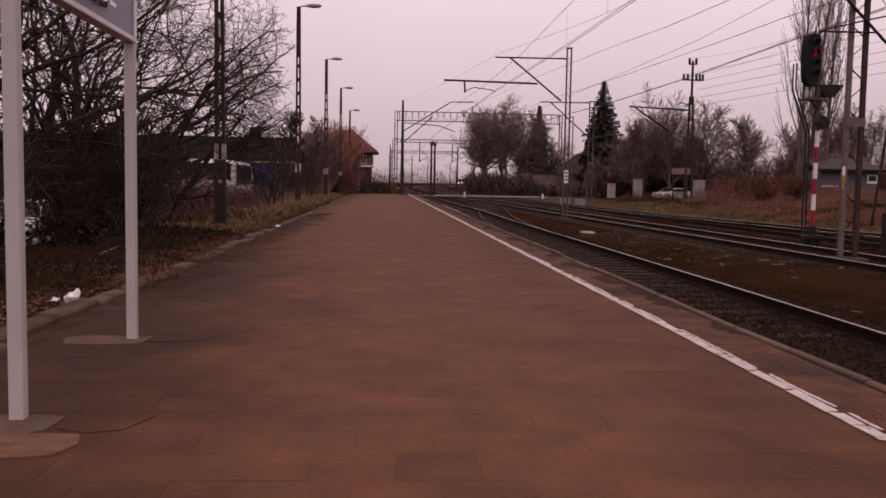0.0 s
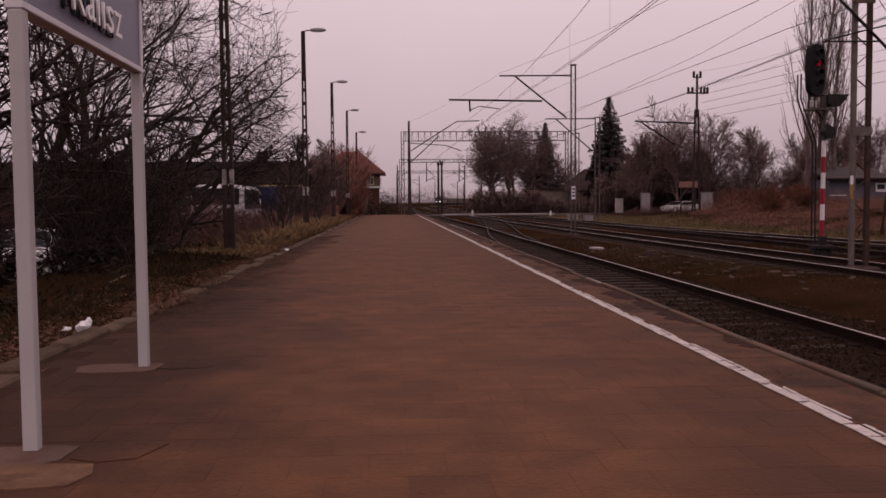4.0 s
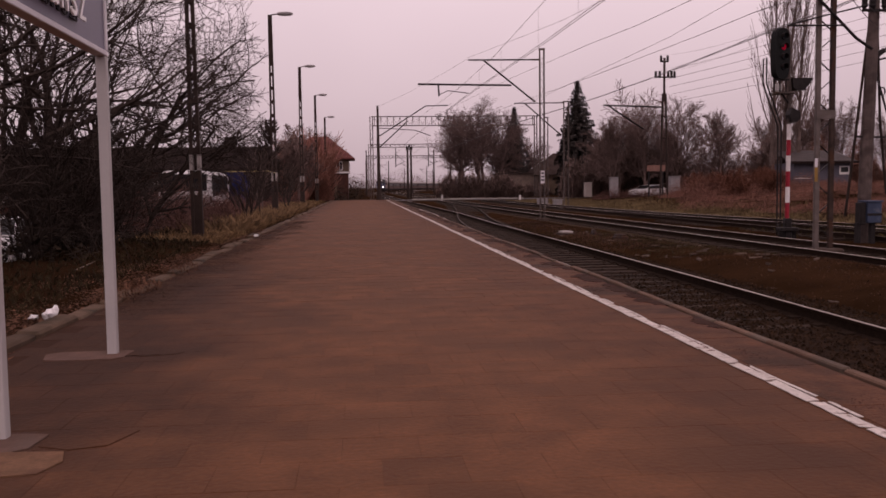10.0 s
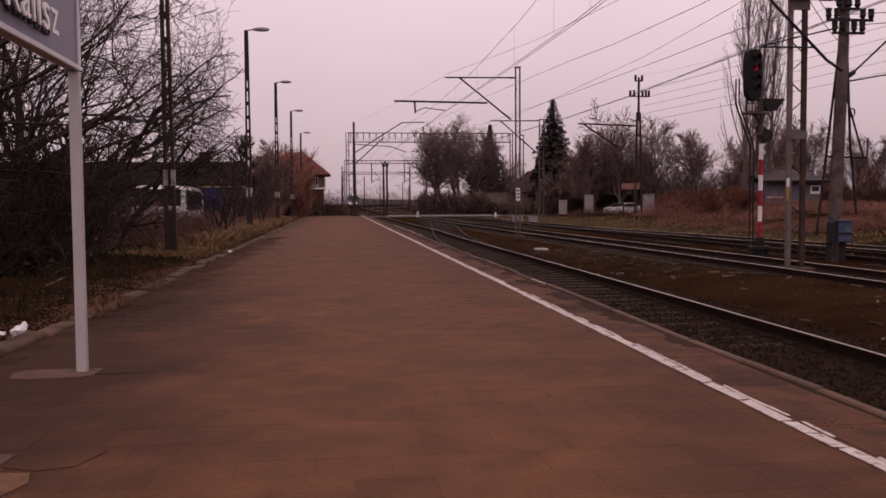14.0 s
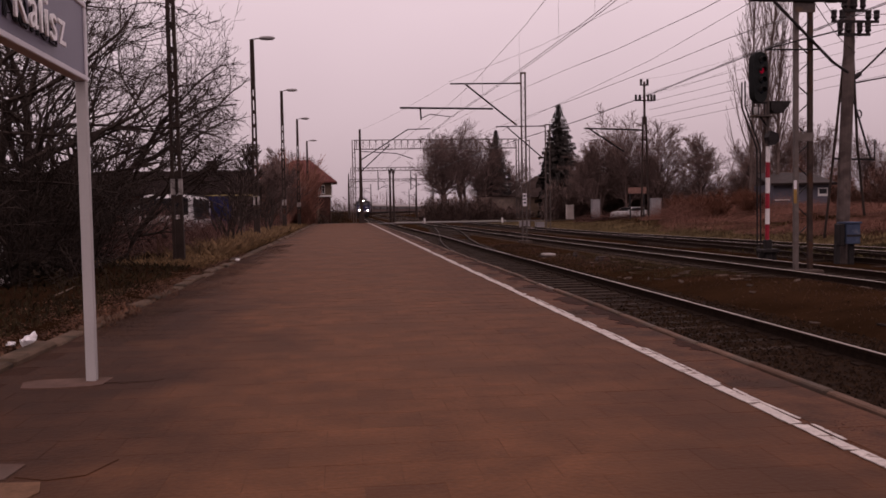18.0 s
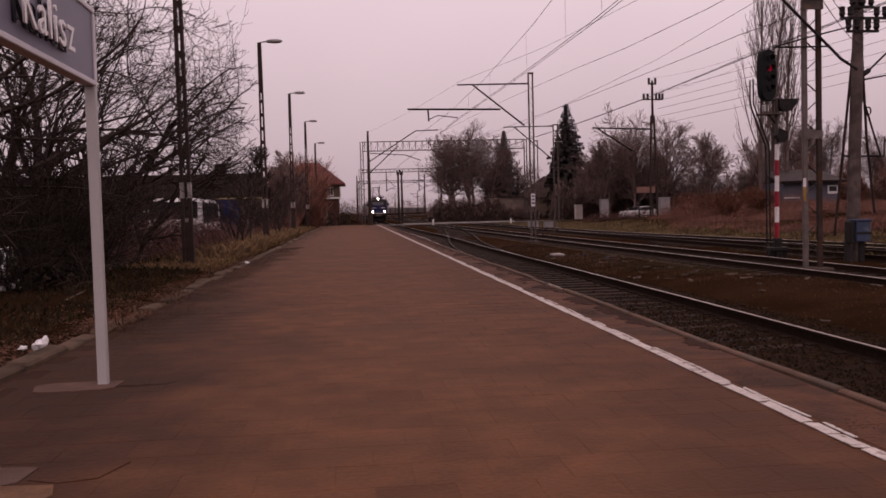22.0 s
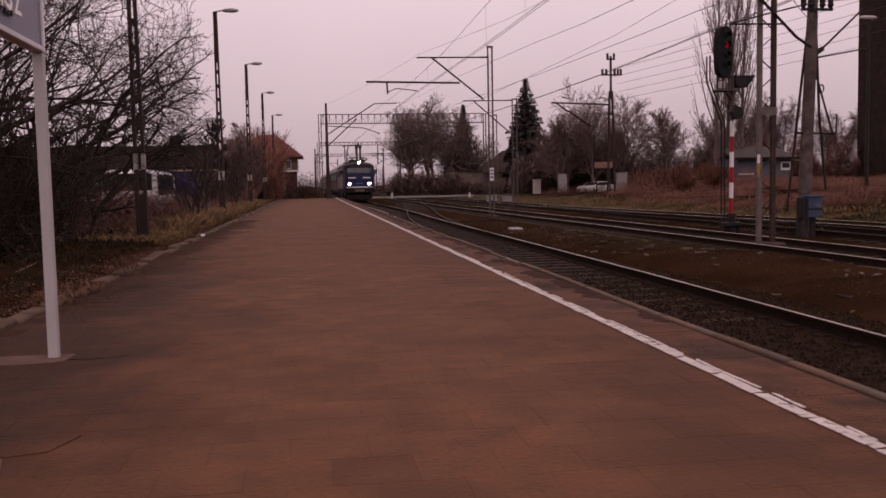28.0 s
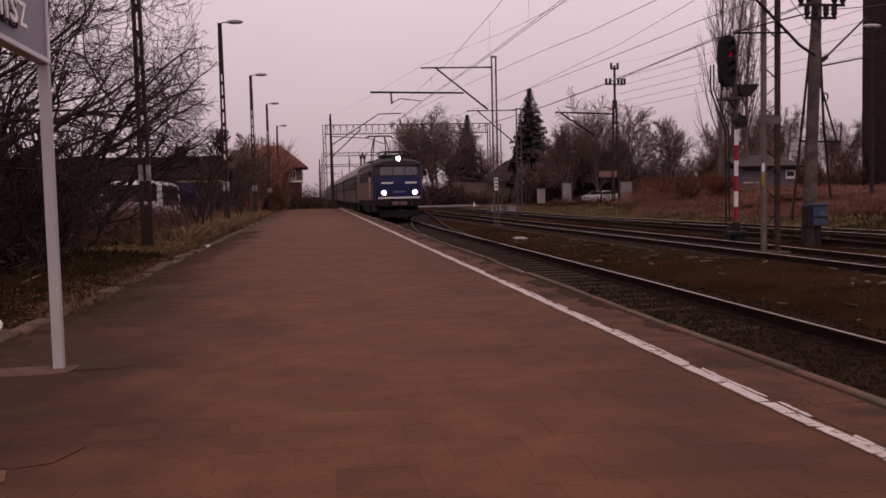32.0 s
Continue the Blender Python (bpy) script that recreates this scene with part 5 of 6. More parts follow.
NEAR_TREE = dict(steps=(7, 12, 11, 9, 5), wobble=0.1, curl=0.06, pull=0.014, lift=(0.03, -0.004, -0.012, -0.008, 0.0), rmin=0.0048, levels=4, kids=(8, 6, 5, 3), bare=(0.2, 0.15, 0.12, 0.1), angle=(26, 60), shrink=((0.85, 1.2), (0.42, 0.68), (0.42, 0.66), (0.35, 0.6)), thin=0.6, floor=1.5)
FAR_TREE = dict(steps=(5, 6, 4, 2), wobble=0.07, lift=(0.03, 0.05, 0.03, 0.01), rmin=0.016, levels=3, kids=(15, 12, 9), bare=(0.18, 0.12, 0.1), angle=(25, 55), shrink=((0.45, 0.7), (0.4, 0.62), (0.4, 0.65)), thin=0.55)
CROWN_TREE = dict(steps=(6, 7, 5, 3), wobble=0.09, lift=(0.02, 0.05, 0.03, 0.0), rmin=0.0125, levels=3, kids=(15, 13, 10), bare=(0.3, 0.15, 0.1), angle=(28, 60), shrink=((0.4, 0.62), (0.42, 0.62), (0.4, 0.62)), thin=0.6)
POPLAR = dict(steps=(8, 7, 4, 3), wobble=0.03, lift=(0.02, 0.2, 0.12, 0.05), rmin=0.0115, levels=3, kids=(36, 8, 3), bare=(0.06, 0.1, 0.1), angle=(15, 32), shrink=((0.3, 0.47), (0.26, 0.42), (0.26, 0.42)), thin=0.4)
BUSH = dict(steps=(4, 4, 3), wobble=0.16, lift=(0.0, 0.03, 0.0), rmin=0.008, levels=2, kids=(7, 6), bare=(0.15, 0.1), angle=(20, 60), shrink=((0.45, 0.75),) * 2, thin=0.6)


def bare_tree(name, seed, x, y, z, h, r, spec, material, label, category="tree", lean=(0, 0), stems=1, group=""):
    rng = random.Random(seed)
    t = thing(name, pose(x, y, z), label, category, group)
    out = ([], [], [])
    for s in range(stems):
        d = Vector((lean[0] + rng.gauss(0, 0.28 if stems > 1 else 0.03), lean[1] + rng.gauss(0, 0.28 if stems > 1 else 0.03), 1)).normalized()
        start = len(out[0])
        grow(rng, Vector((rng.gauss(0, 0.12 * (stems > 1)), rng.gauss(0, 0.12 * (stems > 1)), -0.1)), d, h * rng.uniform(0.85, 1.0), r, 0, spec, out)
        if stems > 1:
            line = out[0][start:]
            part("stem", Shape().tube([tuple(g[0]) for g in line] + [tuple(line[-1][2])], [g[1] for g in line] + [line[-1][3]], 5), material, t)
    if stems == 1:
        part("trunk", Shape().tube([tuple(s[0]) for s in out[0]] + [tuple(out[0][-1][2])], [s[1] for s in out[0]] + [out[0][-1][3]], 8), material, t)
        tagged(sticks(out[1], 4, material, "branchwork", t), kind="stuff")
    else:
        out[2].extend(out[1])
    tagged(sticks(out[2], 3, material, "crown", t), kind="stuff")
    return t


NT = "trees behind the platform"
for seed, x, y, z, h, r, lean in ((3, -6.2, 18.0, -0.4, 4.6, 0.15, (0.15, 0.0)), (8, -6.5, 22.5, -0.6, 5.2, 0.15, (0.22, 0.0)), (12, -6.6, 14.0, -0.5, 4.6, 0.14, (0.08, -0.05)), (27, -8.6, 20.5, -0.9, 5.2, 0.16, (0.05, 0.0)), (39, -8.6, 15.0, -0.9, 5.2, 0.16, (0.12, 0.0)), (61, -7.2, 11.5, -0.6, 4.8, 0.13, (0.1, 0.0)), (52, -7.6, 25.0, -0.9, 5.0, 0.14, (0.2, 0.0)), (70, -5.5, 23.0, -0.5, 3.4, 0.09, (0.25, 0.0)), (77, -6.7, 19.6, -0.6, 4.6, 0.12, (0.02, 0.0))):
    bare_tree("bare_tree", seed, x, y, z, h * 1.14, r, dict(NEAR_TREE, reach=-0.106 * y - x), BARK, "dark leafless tree with long spreading branches behind the platform", lean=lean, group=NT)

# undergrowth, saplings and shrubs along the platform's back
rng0 = random.Random(5)
for i in range(24):
    y = 6.0 + i * 0.66 + rng0.uniform(-0.4, 0.4)
    x = min(-4.4 - rng0.random() * 2.6, -0.285 * y)
    if -0.42 < x / y < -0.37:
        continue
    bare_tree("shrub", 40 + i, x, y, ground_z(x, y), rng0.uniform(1.4, 1.9) + (0.25 if x < -0.27 * y else 0), 0.02, dict(BUSH, kids=(8, 6), rmin=0.006), BARK, "tangled dark leafless shrub behind the platform", "shrub", stems=7, group="shrubs behind the platform")
for i, (x, y, h) in enumerate(((-3.6, 30, 2.0), (-3.9, 31.5, 2.4), (-3.7, 33.5, 2.0), (-3.4, 42, 2.0), (-4.0, 37, 2.4), (-3.9, 47, 2.0))):
    bare_tree("sapling", 80 + i, x, y, ground_z(x, y), h, 0.035, dict(BUSH, angle=(12, 38), kids=(6, 5), wobble=0.1), POPLAR_BARK if i == 4 else BARK, "thin leafless sapling in the platform verge", "sapling", stems=3, group="saplings in the verge")


def clumps(name, spots, n, size, material, label, category, seed, lift=0.5, thin=0.35):
    """Leafy mass out of many small bent blades round each spot (x, y, z, rx, ry, h)."""
    rng = random.Random(seed)
    vs, fs = [], []
    for x, y, z, rx, ry, h in spots:
        for _ in range(n):
            a, q, u = rng.uniform(0, 6.283), math.sqrt(rng.random()), rng.random()
            px, py = x + rx * q * math.cos(a), y + ry * q * math.sin(a)
            pz = z + h * u * (1 - q * q * 0.75)
            s = size * rng.uniform(0.5, 1.5)
            b = rng.uniform(0, 6.283)
            dx, dy, dz = math.cos(b) * s, math.sin(b) * s, rng.uniform(-0.6, 1.0) * s * lift
            w = s * 0.35
            k = len(vs)
            vs += [(px - dy * thin, py + dx * thin, pz), (px + dy * thin, py - dx * thin, pz), (px + dx + w * rng.uniform(-1, 1), py + dy, pz + dz + w * 0.5)]
            fs.append((k, k + 1, k + 2))
    me = bpy.data.meshes.new(name)
    me.from_pydata(vs, [], fs)
    me.update()
    me.materials.append(material)
    return tagged(new(name, me), label, category, kind="stuff")


def blades(name, n, area, h, material, label, seed, w=0.006):
    """Grass: thin upright bent blades; area(rng) gives x, y and a height factor."""
    rng = random.Random(seed)
    vs, fs = [], []
    for _ in range(n):
        x, y, k = area(rng)
        z = ground_z(x, y) - 0.03
        hh, a, lean = h * k * rng.uniform(0.5, 1.3), rng.uniform(0, 6.283), rng.uniform(0.1, 0.8)
        ww = w * rng.uniform(0.7, 1.6) * (1 + y / 25)
        c, s = math.cos(a), math.sin(a)
        i = len(vs)
        vs += [(x - s * ww, y + c * ww, z), (x + s * ww, y - c * ww, z), (x + c * hh * lean * 0.4 + s * ww * 0.7, y + s * hh * lean * 0.4 - c * ww * 0.7, z + hh * 0.6), (x + c * hh * lean, y + s * hh * lean, z + hh * (1 - 0.35 * lean))]
        fs += [(i, i + 1, i + 2), (i, i + 2, i + 3)]
    me = bpy.data.meshes.new(name)
    me.from_pydata(vs, [], fs)
    me.update()
    me.materials.append(material)
    return tagged(new(name, me), label, "grass", kind="stuff")


def verge(rng):
    y = 19 + 55 * rng.random() ** 1.2
    return -2.66 - abs(rng.gauss(0, 0.8)), y, 1.0


blades("verge_grass", 26000, verge, 0.17, GRASS_DRY, "dry yellow-brown grass along the platform's back curb", 1)
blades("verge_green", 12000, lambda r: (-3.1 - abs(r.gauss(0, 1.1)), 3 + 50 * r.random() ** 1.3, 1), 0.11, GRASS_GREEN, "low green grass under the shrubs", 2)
blades("tall_grass", 10000, lambda r: (-3.0 - abs(r.gauss(0, 0.6)), 23 + 30 * r.random(), r.uniform(0.5, 1.25)), 0.36, GRASS_TALL, "pale yellow-green tufted grass around the lamp posts", 8)
blades("field_grass", 26000, lambda r: ((lambda y: (smooth_line(TRACK_3, y) + 1.9 + abs(r.gauss(0, 2.6)), y, 1))(r.uniform(24, 98))), 0.17, GRASS_FIELD, "dry grass beyond the far track", 3, 0.008)
blades("mid_grass", 1500, lambda r: (7.0 + r.gauss(0, 0.5), r.uniform(25, 44), 0.6), 0.12, WEED_DARK, "sparse brown grass between the tracks", 4)
blades("bank_weeds", 2500, lambda r: (6.9 + r.gauss(0, 0.5), r.uniform(22, 40), 0.7), 0.14, WEED_DARK, "dead reddish weeds between the tracks", 7)
blades("bank_olive", 9000, lambda r: (8.0 + r.gauss(0, 0.9), 19 + 12 * r.random(), 0.6), 0.1, GRASS_OLIVE, "low olive grass on the earth bank", 12)
blades("field_olive", 9000, lambda r: (18.5 + r.gauss(0, 1.8), r.uniform(24, 32), 1), 0.2, GRASS_OLIVE, "low olive grass beyond the line pole", 14, 0.008)
blades("bank_grass", 8000, lambda r: (8.0 + r.gauss(0, 0.8), r.uniform(8, 30), 0.5), 0.12, WEED_DARK, "dead dark brown weeds on the earth bank", 6)

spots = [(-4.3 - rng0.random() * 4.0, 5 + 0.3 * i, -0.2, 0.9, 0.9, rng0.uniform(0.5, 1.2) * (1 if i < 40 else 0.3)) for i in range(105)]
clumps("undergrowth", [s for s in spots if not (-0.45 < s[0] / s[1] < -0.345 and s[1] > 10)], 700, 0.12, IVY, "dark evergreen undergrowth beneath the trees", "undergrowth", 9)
spots = [(-2.5 - rng0.random() * 1.5, 3 + 0.32 * i, -0.06, 0.5, 0.5, 0.1) for i in range(70)]
clumps("leaf_litter", spots, 700, 0.028, LEAF_DEAD, "fallen brown leaves along the verge", "leaf litter", 10, 0.3)
spots = [(-2.3 + abs(rng0.gauss(0, 0.3)) - 0.08, 8.5 + 0.28 * i, 0.0, 0.34, 0.5, 0.014) for i in range(80)]
clumps("platform_litter", spots, 900, 0.011, WEED_DARK, "dark trodden leaves drifted along the back of the platform", "leaf litter", 24, 0.3)
clumps("curb_tuft", [(-2.46, 9.3, 0.0, 0.2, 0.3, 0.18), (-2.4, 10.2, 0, 0.15, 0.5, 0.1), (-2.45, 12.5, 0.0, 0.2, 0.8, 0.1)], 600, 0.05, LEAF_DEAD, "tuft of rusty dry grass over the curb", "grass", 11, 1.4, 0.08)

spots = [(-5.0 - rng0.random() * 3.2, 29 + 0.45 * i, -0.9, 0.9, 0.9, rng0.uniform(1.8, 2.15)) for i in range(34)]
spots += [(-4.1 - rng0.random() * 1.6, 24 + 0.8 * i, -0.3, 0.8, 0.9, rng0.uniform(0.7, 1.25)) for i in range(48)]
spots += [(-5.4 - rng0.random() * 2.0, 27 + 0.5 * i, -0.9, 0.9, 0.9, rng0.uniform(2.0, 2.5)) for i in range(14)]
clumps("low_brambles", spots, 2000, 0.22, BRAMBLE_DARK, "purple-brown brambles in front of the parked vehicles", "brambles", 19, 1.0, 0.03)
spots = [(rngm.uniform(2.42, 2.84), rngm.uniform(3, 60), -0.004, rngm.uniform(0.08, 0.24), rngm.uniform(0.15, 0.6), 0.008) for rngm in [random.Random(31)] for _ in range(46)]
clumps("moss_patches", spots, 900, 0.014, MOSS_RED, "dark red-brown moss and weeds in the gaps by the platform edge", "moss", 20, 0.25)

# rust-brown shrub by the signal box and brambles on the far bank
for i, (x, y, h) in enumerate(((-5.5, 84, 5.0), (-4.9, 86, 5.3), (-4.3, 84, 4.5), (-3.8, 86, 3.3), (-5.0, 80, 4.0))):
    bare_tree("rust_shrub", 120 + i, x, y, -0.3, h, 0.07, dict(BUSH, rmin=0.018, kids=(10, 7), angle=(8, 26), wobble=0.07), RUST_TWIG, "dense rust-brown leafless shrub by the signal box", "shrub", stems=8, group="rust shrubs")
clumps("rust_thicket", [(-7.0, 84, -0.3, 1.3, 1.2, 4.6), (-5.9, 83, -0.3, 1.1, 1.2, 5.8), (-5.1, 82, -0.3, 1.0, 1.2, 6.5), (-4.3, 83, -0.3, 0.9, 1.2, 6.2), (-3.7, 82, -0.3, 0.8, 1.2, 4.8), (-3.2, 81, -0.3, 0.7, 1.0, 2.8)], 7500, 0.4, RUST_TWIG, "rust-brown thicket beside the signal box", "thicket", 22, 1.6, 0.035)
spots = []
for i in range(90):
    y = rng0.uniform(36, 84)
    x = smooth_line(TRACK_3, y) + rng0.uniform(5.0, 19.0) * (0.6 + y / 110)
    if 0.25 < x / y < 0.35:
        continue
    spots.append((x, y, ground_z(x, y) - 0.1, rng0.uniform(1.2, 2.4), rng0.uniform(1.2, 2.4), rng0.uniform(0.25, 0.6)))
spots += [(0.37 * y + rng0.uniform(-0.6, 4.5), y, ground_z(0.38 * y, y) - 0.1, 1.5, 1.5, rng0.uniform(1.0, 1.9)) for y in (58, 60, 62, 64, 66, 68, 61, 63, 65, 67)]
spots += [(0.38 * y + rng0.uniform(3.5, 10.0), y, ground_z(0.43 * y, y) - 0.1, 1.6, 1.5, rng0.uniform(0.8, 1.6)) for y in range(56, 70)]
clumps("bramble_bank", spots, 3600, 0.15, BRAMBLE, "rust-brown brambles covering the far bank", "brambles", 13, 1.1, 0.035)
for i in range(12):
    y = rng0.uniform(56, 70)
    x = 0.38 * y + rng0.uniform(-0.5, 5.5)
    bare_tree("bramble_shrub", 150 + i, x, y, ground_z(x, y), rng0.uniform(1.0, 1.7), 0.02, dict(BUSH, rmin=0.01, kids=(9, 8)), BARK_BRAMBLE, "tangled rust-brown shrub on the far bank", "shrub", stems=9, group="shrubs on the far bank")

clumps("bramble_strip", [(23.5 + 0.8 * i, 87 + 0.2 * i, ground_z(23.5 + 0.8 * i, 87) - 0.1, 1.0, 1.2, 0.75 + 0.25 * (i % 3)) for i in range(10)], 1800, 0.2, BRAMBLE_DARK, "low purple-brown brambles before the parked car", "brambles", 27, 1.0, 0.04)

# far trees
FT = "bare trees beyond the tracks"
k = 0
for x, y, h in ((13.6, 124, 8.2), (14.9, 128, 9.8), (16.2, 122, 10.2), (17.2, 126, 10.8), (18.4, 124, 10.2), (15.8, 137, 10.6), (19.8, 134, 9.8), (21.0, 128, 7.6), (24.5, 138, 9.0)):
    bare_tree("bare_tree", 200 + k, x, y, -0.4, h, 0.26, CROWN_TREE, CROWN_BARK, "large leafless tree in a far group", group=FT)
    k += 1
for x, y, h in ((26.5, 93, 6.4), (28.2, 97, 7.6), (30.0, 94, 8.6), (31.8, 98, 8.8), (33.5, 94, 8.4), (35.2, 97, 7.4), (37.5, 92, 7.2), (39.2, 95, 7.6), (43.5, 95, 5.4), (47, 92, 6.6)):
    bare_tree("bare_tree", 200 + k, x, y, ground_z(x, y) - 0.1, h, 0.16, dict(FAR_TREE, bare=(0.1, 0.12, 0.1)), BARK_HAZED, "leafless round-crowned tree beyond the field", group=FT)
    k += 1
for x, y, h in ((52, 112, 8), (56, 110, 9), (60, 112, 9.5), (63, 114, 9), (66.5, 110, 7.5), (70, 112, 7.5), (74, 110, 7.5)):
    bare_tree("bare_tree", 200 + k, x, y, 0.5, h, 0.18, FAR_TREE, BARK_HAZED, "leafless tree far beyond the shed", group=FT)
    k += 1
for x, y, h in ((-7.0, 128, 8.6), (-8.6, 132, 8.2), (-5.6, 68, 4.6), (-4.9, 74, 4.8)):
    bare_tree("bare_tree", 200 + k, x, y, -0.6, h, 0.15, FAR_TREE, BARK_HAZED, "leafless tree beside the signal box", group=FT)
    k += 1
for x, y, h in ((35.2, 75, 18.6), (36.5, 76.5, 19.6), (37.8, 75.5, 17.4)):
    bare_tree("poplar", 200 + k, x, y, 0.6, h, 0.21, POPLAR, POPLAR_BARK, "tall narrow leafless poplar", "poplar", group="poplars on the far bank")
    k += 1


def spruce(seed, x, y, z, h, r, label="dark green spruce with drooping tiers"):
    rng = random.Random(seed)
    t = thing("spruce", pose(x, y, z), label, "spruce", "spruces")
    part("trunk", Shape().tube([(0, 0, -0.1), (0, 0, h * 0.97)], [0.2, 0.03], 8), BARK, t)
    vs, fs = [], []
    zz = h * 0.05
    while zz < h * 0.985:
        k = 1 - zz / h
        n = int(6 + 10 * k)
        for i in range(n):
            a = 6.283 * (i + rng.random() * 0.7) / n
            L = (r * min(1.0, 1.9 * k) ** 0.85 + 0.08) * rng.uniform(0.7, 1.1)
            c, s = math.cos(a), math.sin(a)
            m = max(3, int(L / 0.16))
            for j in range(m):
                f = (j + rng.random()) / m
                for _ in range(max(4, int(20 * min(1.0, h / 12) ** 2))):
                    bx, by, bz = c * L * f, s * L * f, zz - 0.22 * L * f + 0.12 * L * f * f + rng.uniform(-0.07, 0.05)
                    b = a + rng.uniform(-1.0, 1.0)
                    q = rng.uniform(0.2, 0.5) * (0.35 + 0.65 * k) * min(1.0, h / 11)
                    w = 0.25 * (0.35 + 0.65 * k) * min(1.0, h / 12)
                    i0 = len(vs)
                    vs += [(bx - w * s, by + w * c, bz), (bx + w * s, by - w * c, bz - 0.05), (bx + math.cos(b) * q, by + math.sin(b) * q, bz - rng.uniform(0.0, 0.5) * (0.3 + k))]
                    fs.append((i0, i0 + 1, i0 + 2))
        zz += 0.44 * (0.45 + 0.8 * k) * min(1.0, h / 12)
    me = bpy.data.meshes.new("foliage")
    me.from_pydata(vs, [], fs)
    me.update()
    me.materials.append(NEEDLE)
    ob = new("foliage", me)
    ob.parent = t
    tagged(ob, kind="stuff")
    return t


spruce(1, 27.96, 115, -0.3, 15.0, 2.75)
spruce(2, 22.3, 130, -0.4, 13.0, 1.9)
bare_tree("bare_tree", 333, -6.2, 62, -0.6, 6.0, 0.1, dict(FAR_TREE, angle=(18, 40), shrink=((0.25, 0.4), (0.4, 0.6), (0.4, 0.6))), BARK, "slim dark leafless tree behind the lamp posts", group=FT)

# scraps of wood and stone strewn over the earth bank
rngs = random.Random(77)
scraps = Shape()
for _ in range(110):
    x, y = rngs.uniform(6.4, 10.2), 9 + 22 * rngs.random() ** 1.3
    w, d = rngs.uniform(0.012, 0.04), rngs.uniform(0.03, 0.16)
    scraps.box(-d, d, -w, w, 0, rngs.uniform(0.01, 0.04), 0, pose(x, y, ground_z(x, y) + 0.0, rngs.uniform(-8, 8), rngs.uniform(-8, 8), rngs.uniform(0, 180)))
tagged(part("scraps", scraps, SCRAP), "pale scraps of wood and stone on the earth bank", "debris", kind="stuff")

# ---- signal box ----
BRICK = mat("brick_brown", (0.06, 0.026, 0.02), 0.9, scale=4, var=0.3, fine=25)
TILE = mat("roof_tiles_red", (0.12, 0.038, 0.034), 0.8, scale=2, var=0.25, fine=12, bump=0.6)
WALL_CREAM = mat("plaster_cream", (0.13, 0.09, 0.065), 0.85, scale=1.5, var=0.15)
PAINT_W = mat("window_frame_white", (0.6, 0.57, 0.55), 0.5, var=0.08)
PANE = mat("dark_pane", (0.02, 0.02, 0.022), 0.12, var=0.1, bump=0, spec=0.3)
ROOF_FELT = mat("roof_felt_dark", (0.022, 0.015, 0.014), 0.95, scale=1, var=0.25, spec=0.01)
box_t = thing("signal_box", pose(-5.0, 116, -0.4), "two-storey brick signal box with a red hipped roof", "signal box")
part("wall", Shape().box(-3.4, 3.5, -3.2, 3.2, 0, 3.3), BRICK, box_t)
part("upper_wall", Shape().box(-3.5, 3.62, -3.3, 3.3, 3.3, 4.95), WALL_CREAM, box_t, "cream upper storey")
part("string_course", Shape().box(-3.6, 3.75, -3.4, 3.4, 3.3, 3.5), PAINT_W, box_t)
e = 0.75
part("roof", Shape().add([(-3.6 - e, -3.4 - e, 5.0), (3.6 + e, -3.4 - e, 5.0), (3.6 + e, 3.4 + e, 5.0), (-3.6 - e, 3.4 + e, 5.0), (-1.2, 0, 8.0), (1.0, 0, 8.0), (-3.6 - e, -3.4 - e, 5.14), (3.6 + e, -3.4 - e, 5.14), (3.6 + e, 3.4 + e, 5.14), (-3.6 - e, 3.4 + e, 5.14)], [(3, 2, 1, 0), (0, 1, 7, 6), (1, 2, 8, 7), (2, 3, 9, 8), (3, 0, 6, 9), (6, 7, 5, 4), (7, 8, 5), (8, 9, 4, 5), (9, 6, 4)]), TILE, box_t)
for x in (1.0, 1.75, 2.5):
    w = part("window", Shape().box(x - 0.36, x + 0.36, -3.34, -3.302, 3.65, 4.75), PAINT_W, box_t)
    for dx in (-0.16, 0.16):
        part("pane", Shape().box(x + dx - 0.13, x + dx + 0.13, -3.36, -3.341, 3.75, 4.65), PANE, w)
for y in (-2.2, -0.8, 0.6, 2.0):
    w = part("window", Shape().box(3.62, 3.66, y - 0.55, y + 0.55, 3.65, 4.75), PAINT_W, box_t)
    for dy in (-0.26, 0.26):
        part("pane", Shape().box(3.661, 3.68, y + dy - 0.22, y + dy + 0.22, 3.75, 4.65), PANE, w)
part("door", Shape().box(0.4, 1.3, -3.25, -3.2, 0.1, 2.2), ROOF_FELT, box_t)
part("pale_strip", Shape().box(1.9, 2.1, -3.26, -3.202, 0.4, 2.4), WALL_CREAM, box_t)

# ---- long low building behind the car park ----
barn = thing("long_building", pose(-18, 62, -0.7), "long low building with a dark felt roof and chimney", "building")
part("wall", Shape().box(-16, 11.2, 0, 9, 0, 3.1), BRICK, barn)
part("roof", Shape().add([(-16.5, -0.5, 3.0), (11.7, -0.5, 3.0), (11.7, 4.5, 4.85), (-16.5, 4.5, 4.85), (11.7, 9.5, 3.0), (-16.5, 9.5, 3.0), (-16.5, -0.5, 3.2), (11.7, -0.5, 3.2), (11.7, 9.5, 3.2), (-16.5, 9.5, 3.2)], [(6, 7, 2, 3), (3, 2, 8, 9), (0, 1, 7, 6), (5, 9, 8, 4), (1, 4, 8, 2, 7), (0, 6, 3, 9, 5), (0, 5, 4, 1)]), ROOF_FELT, barn)
part("chimney", Shape().box(8.4, 9.1, 4.0, 4.7, 4.2, 5.55), ROOF_FELT, barn)
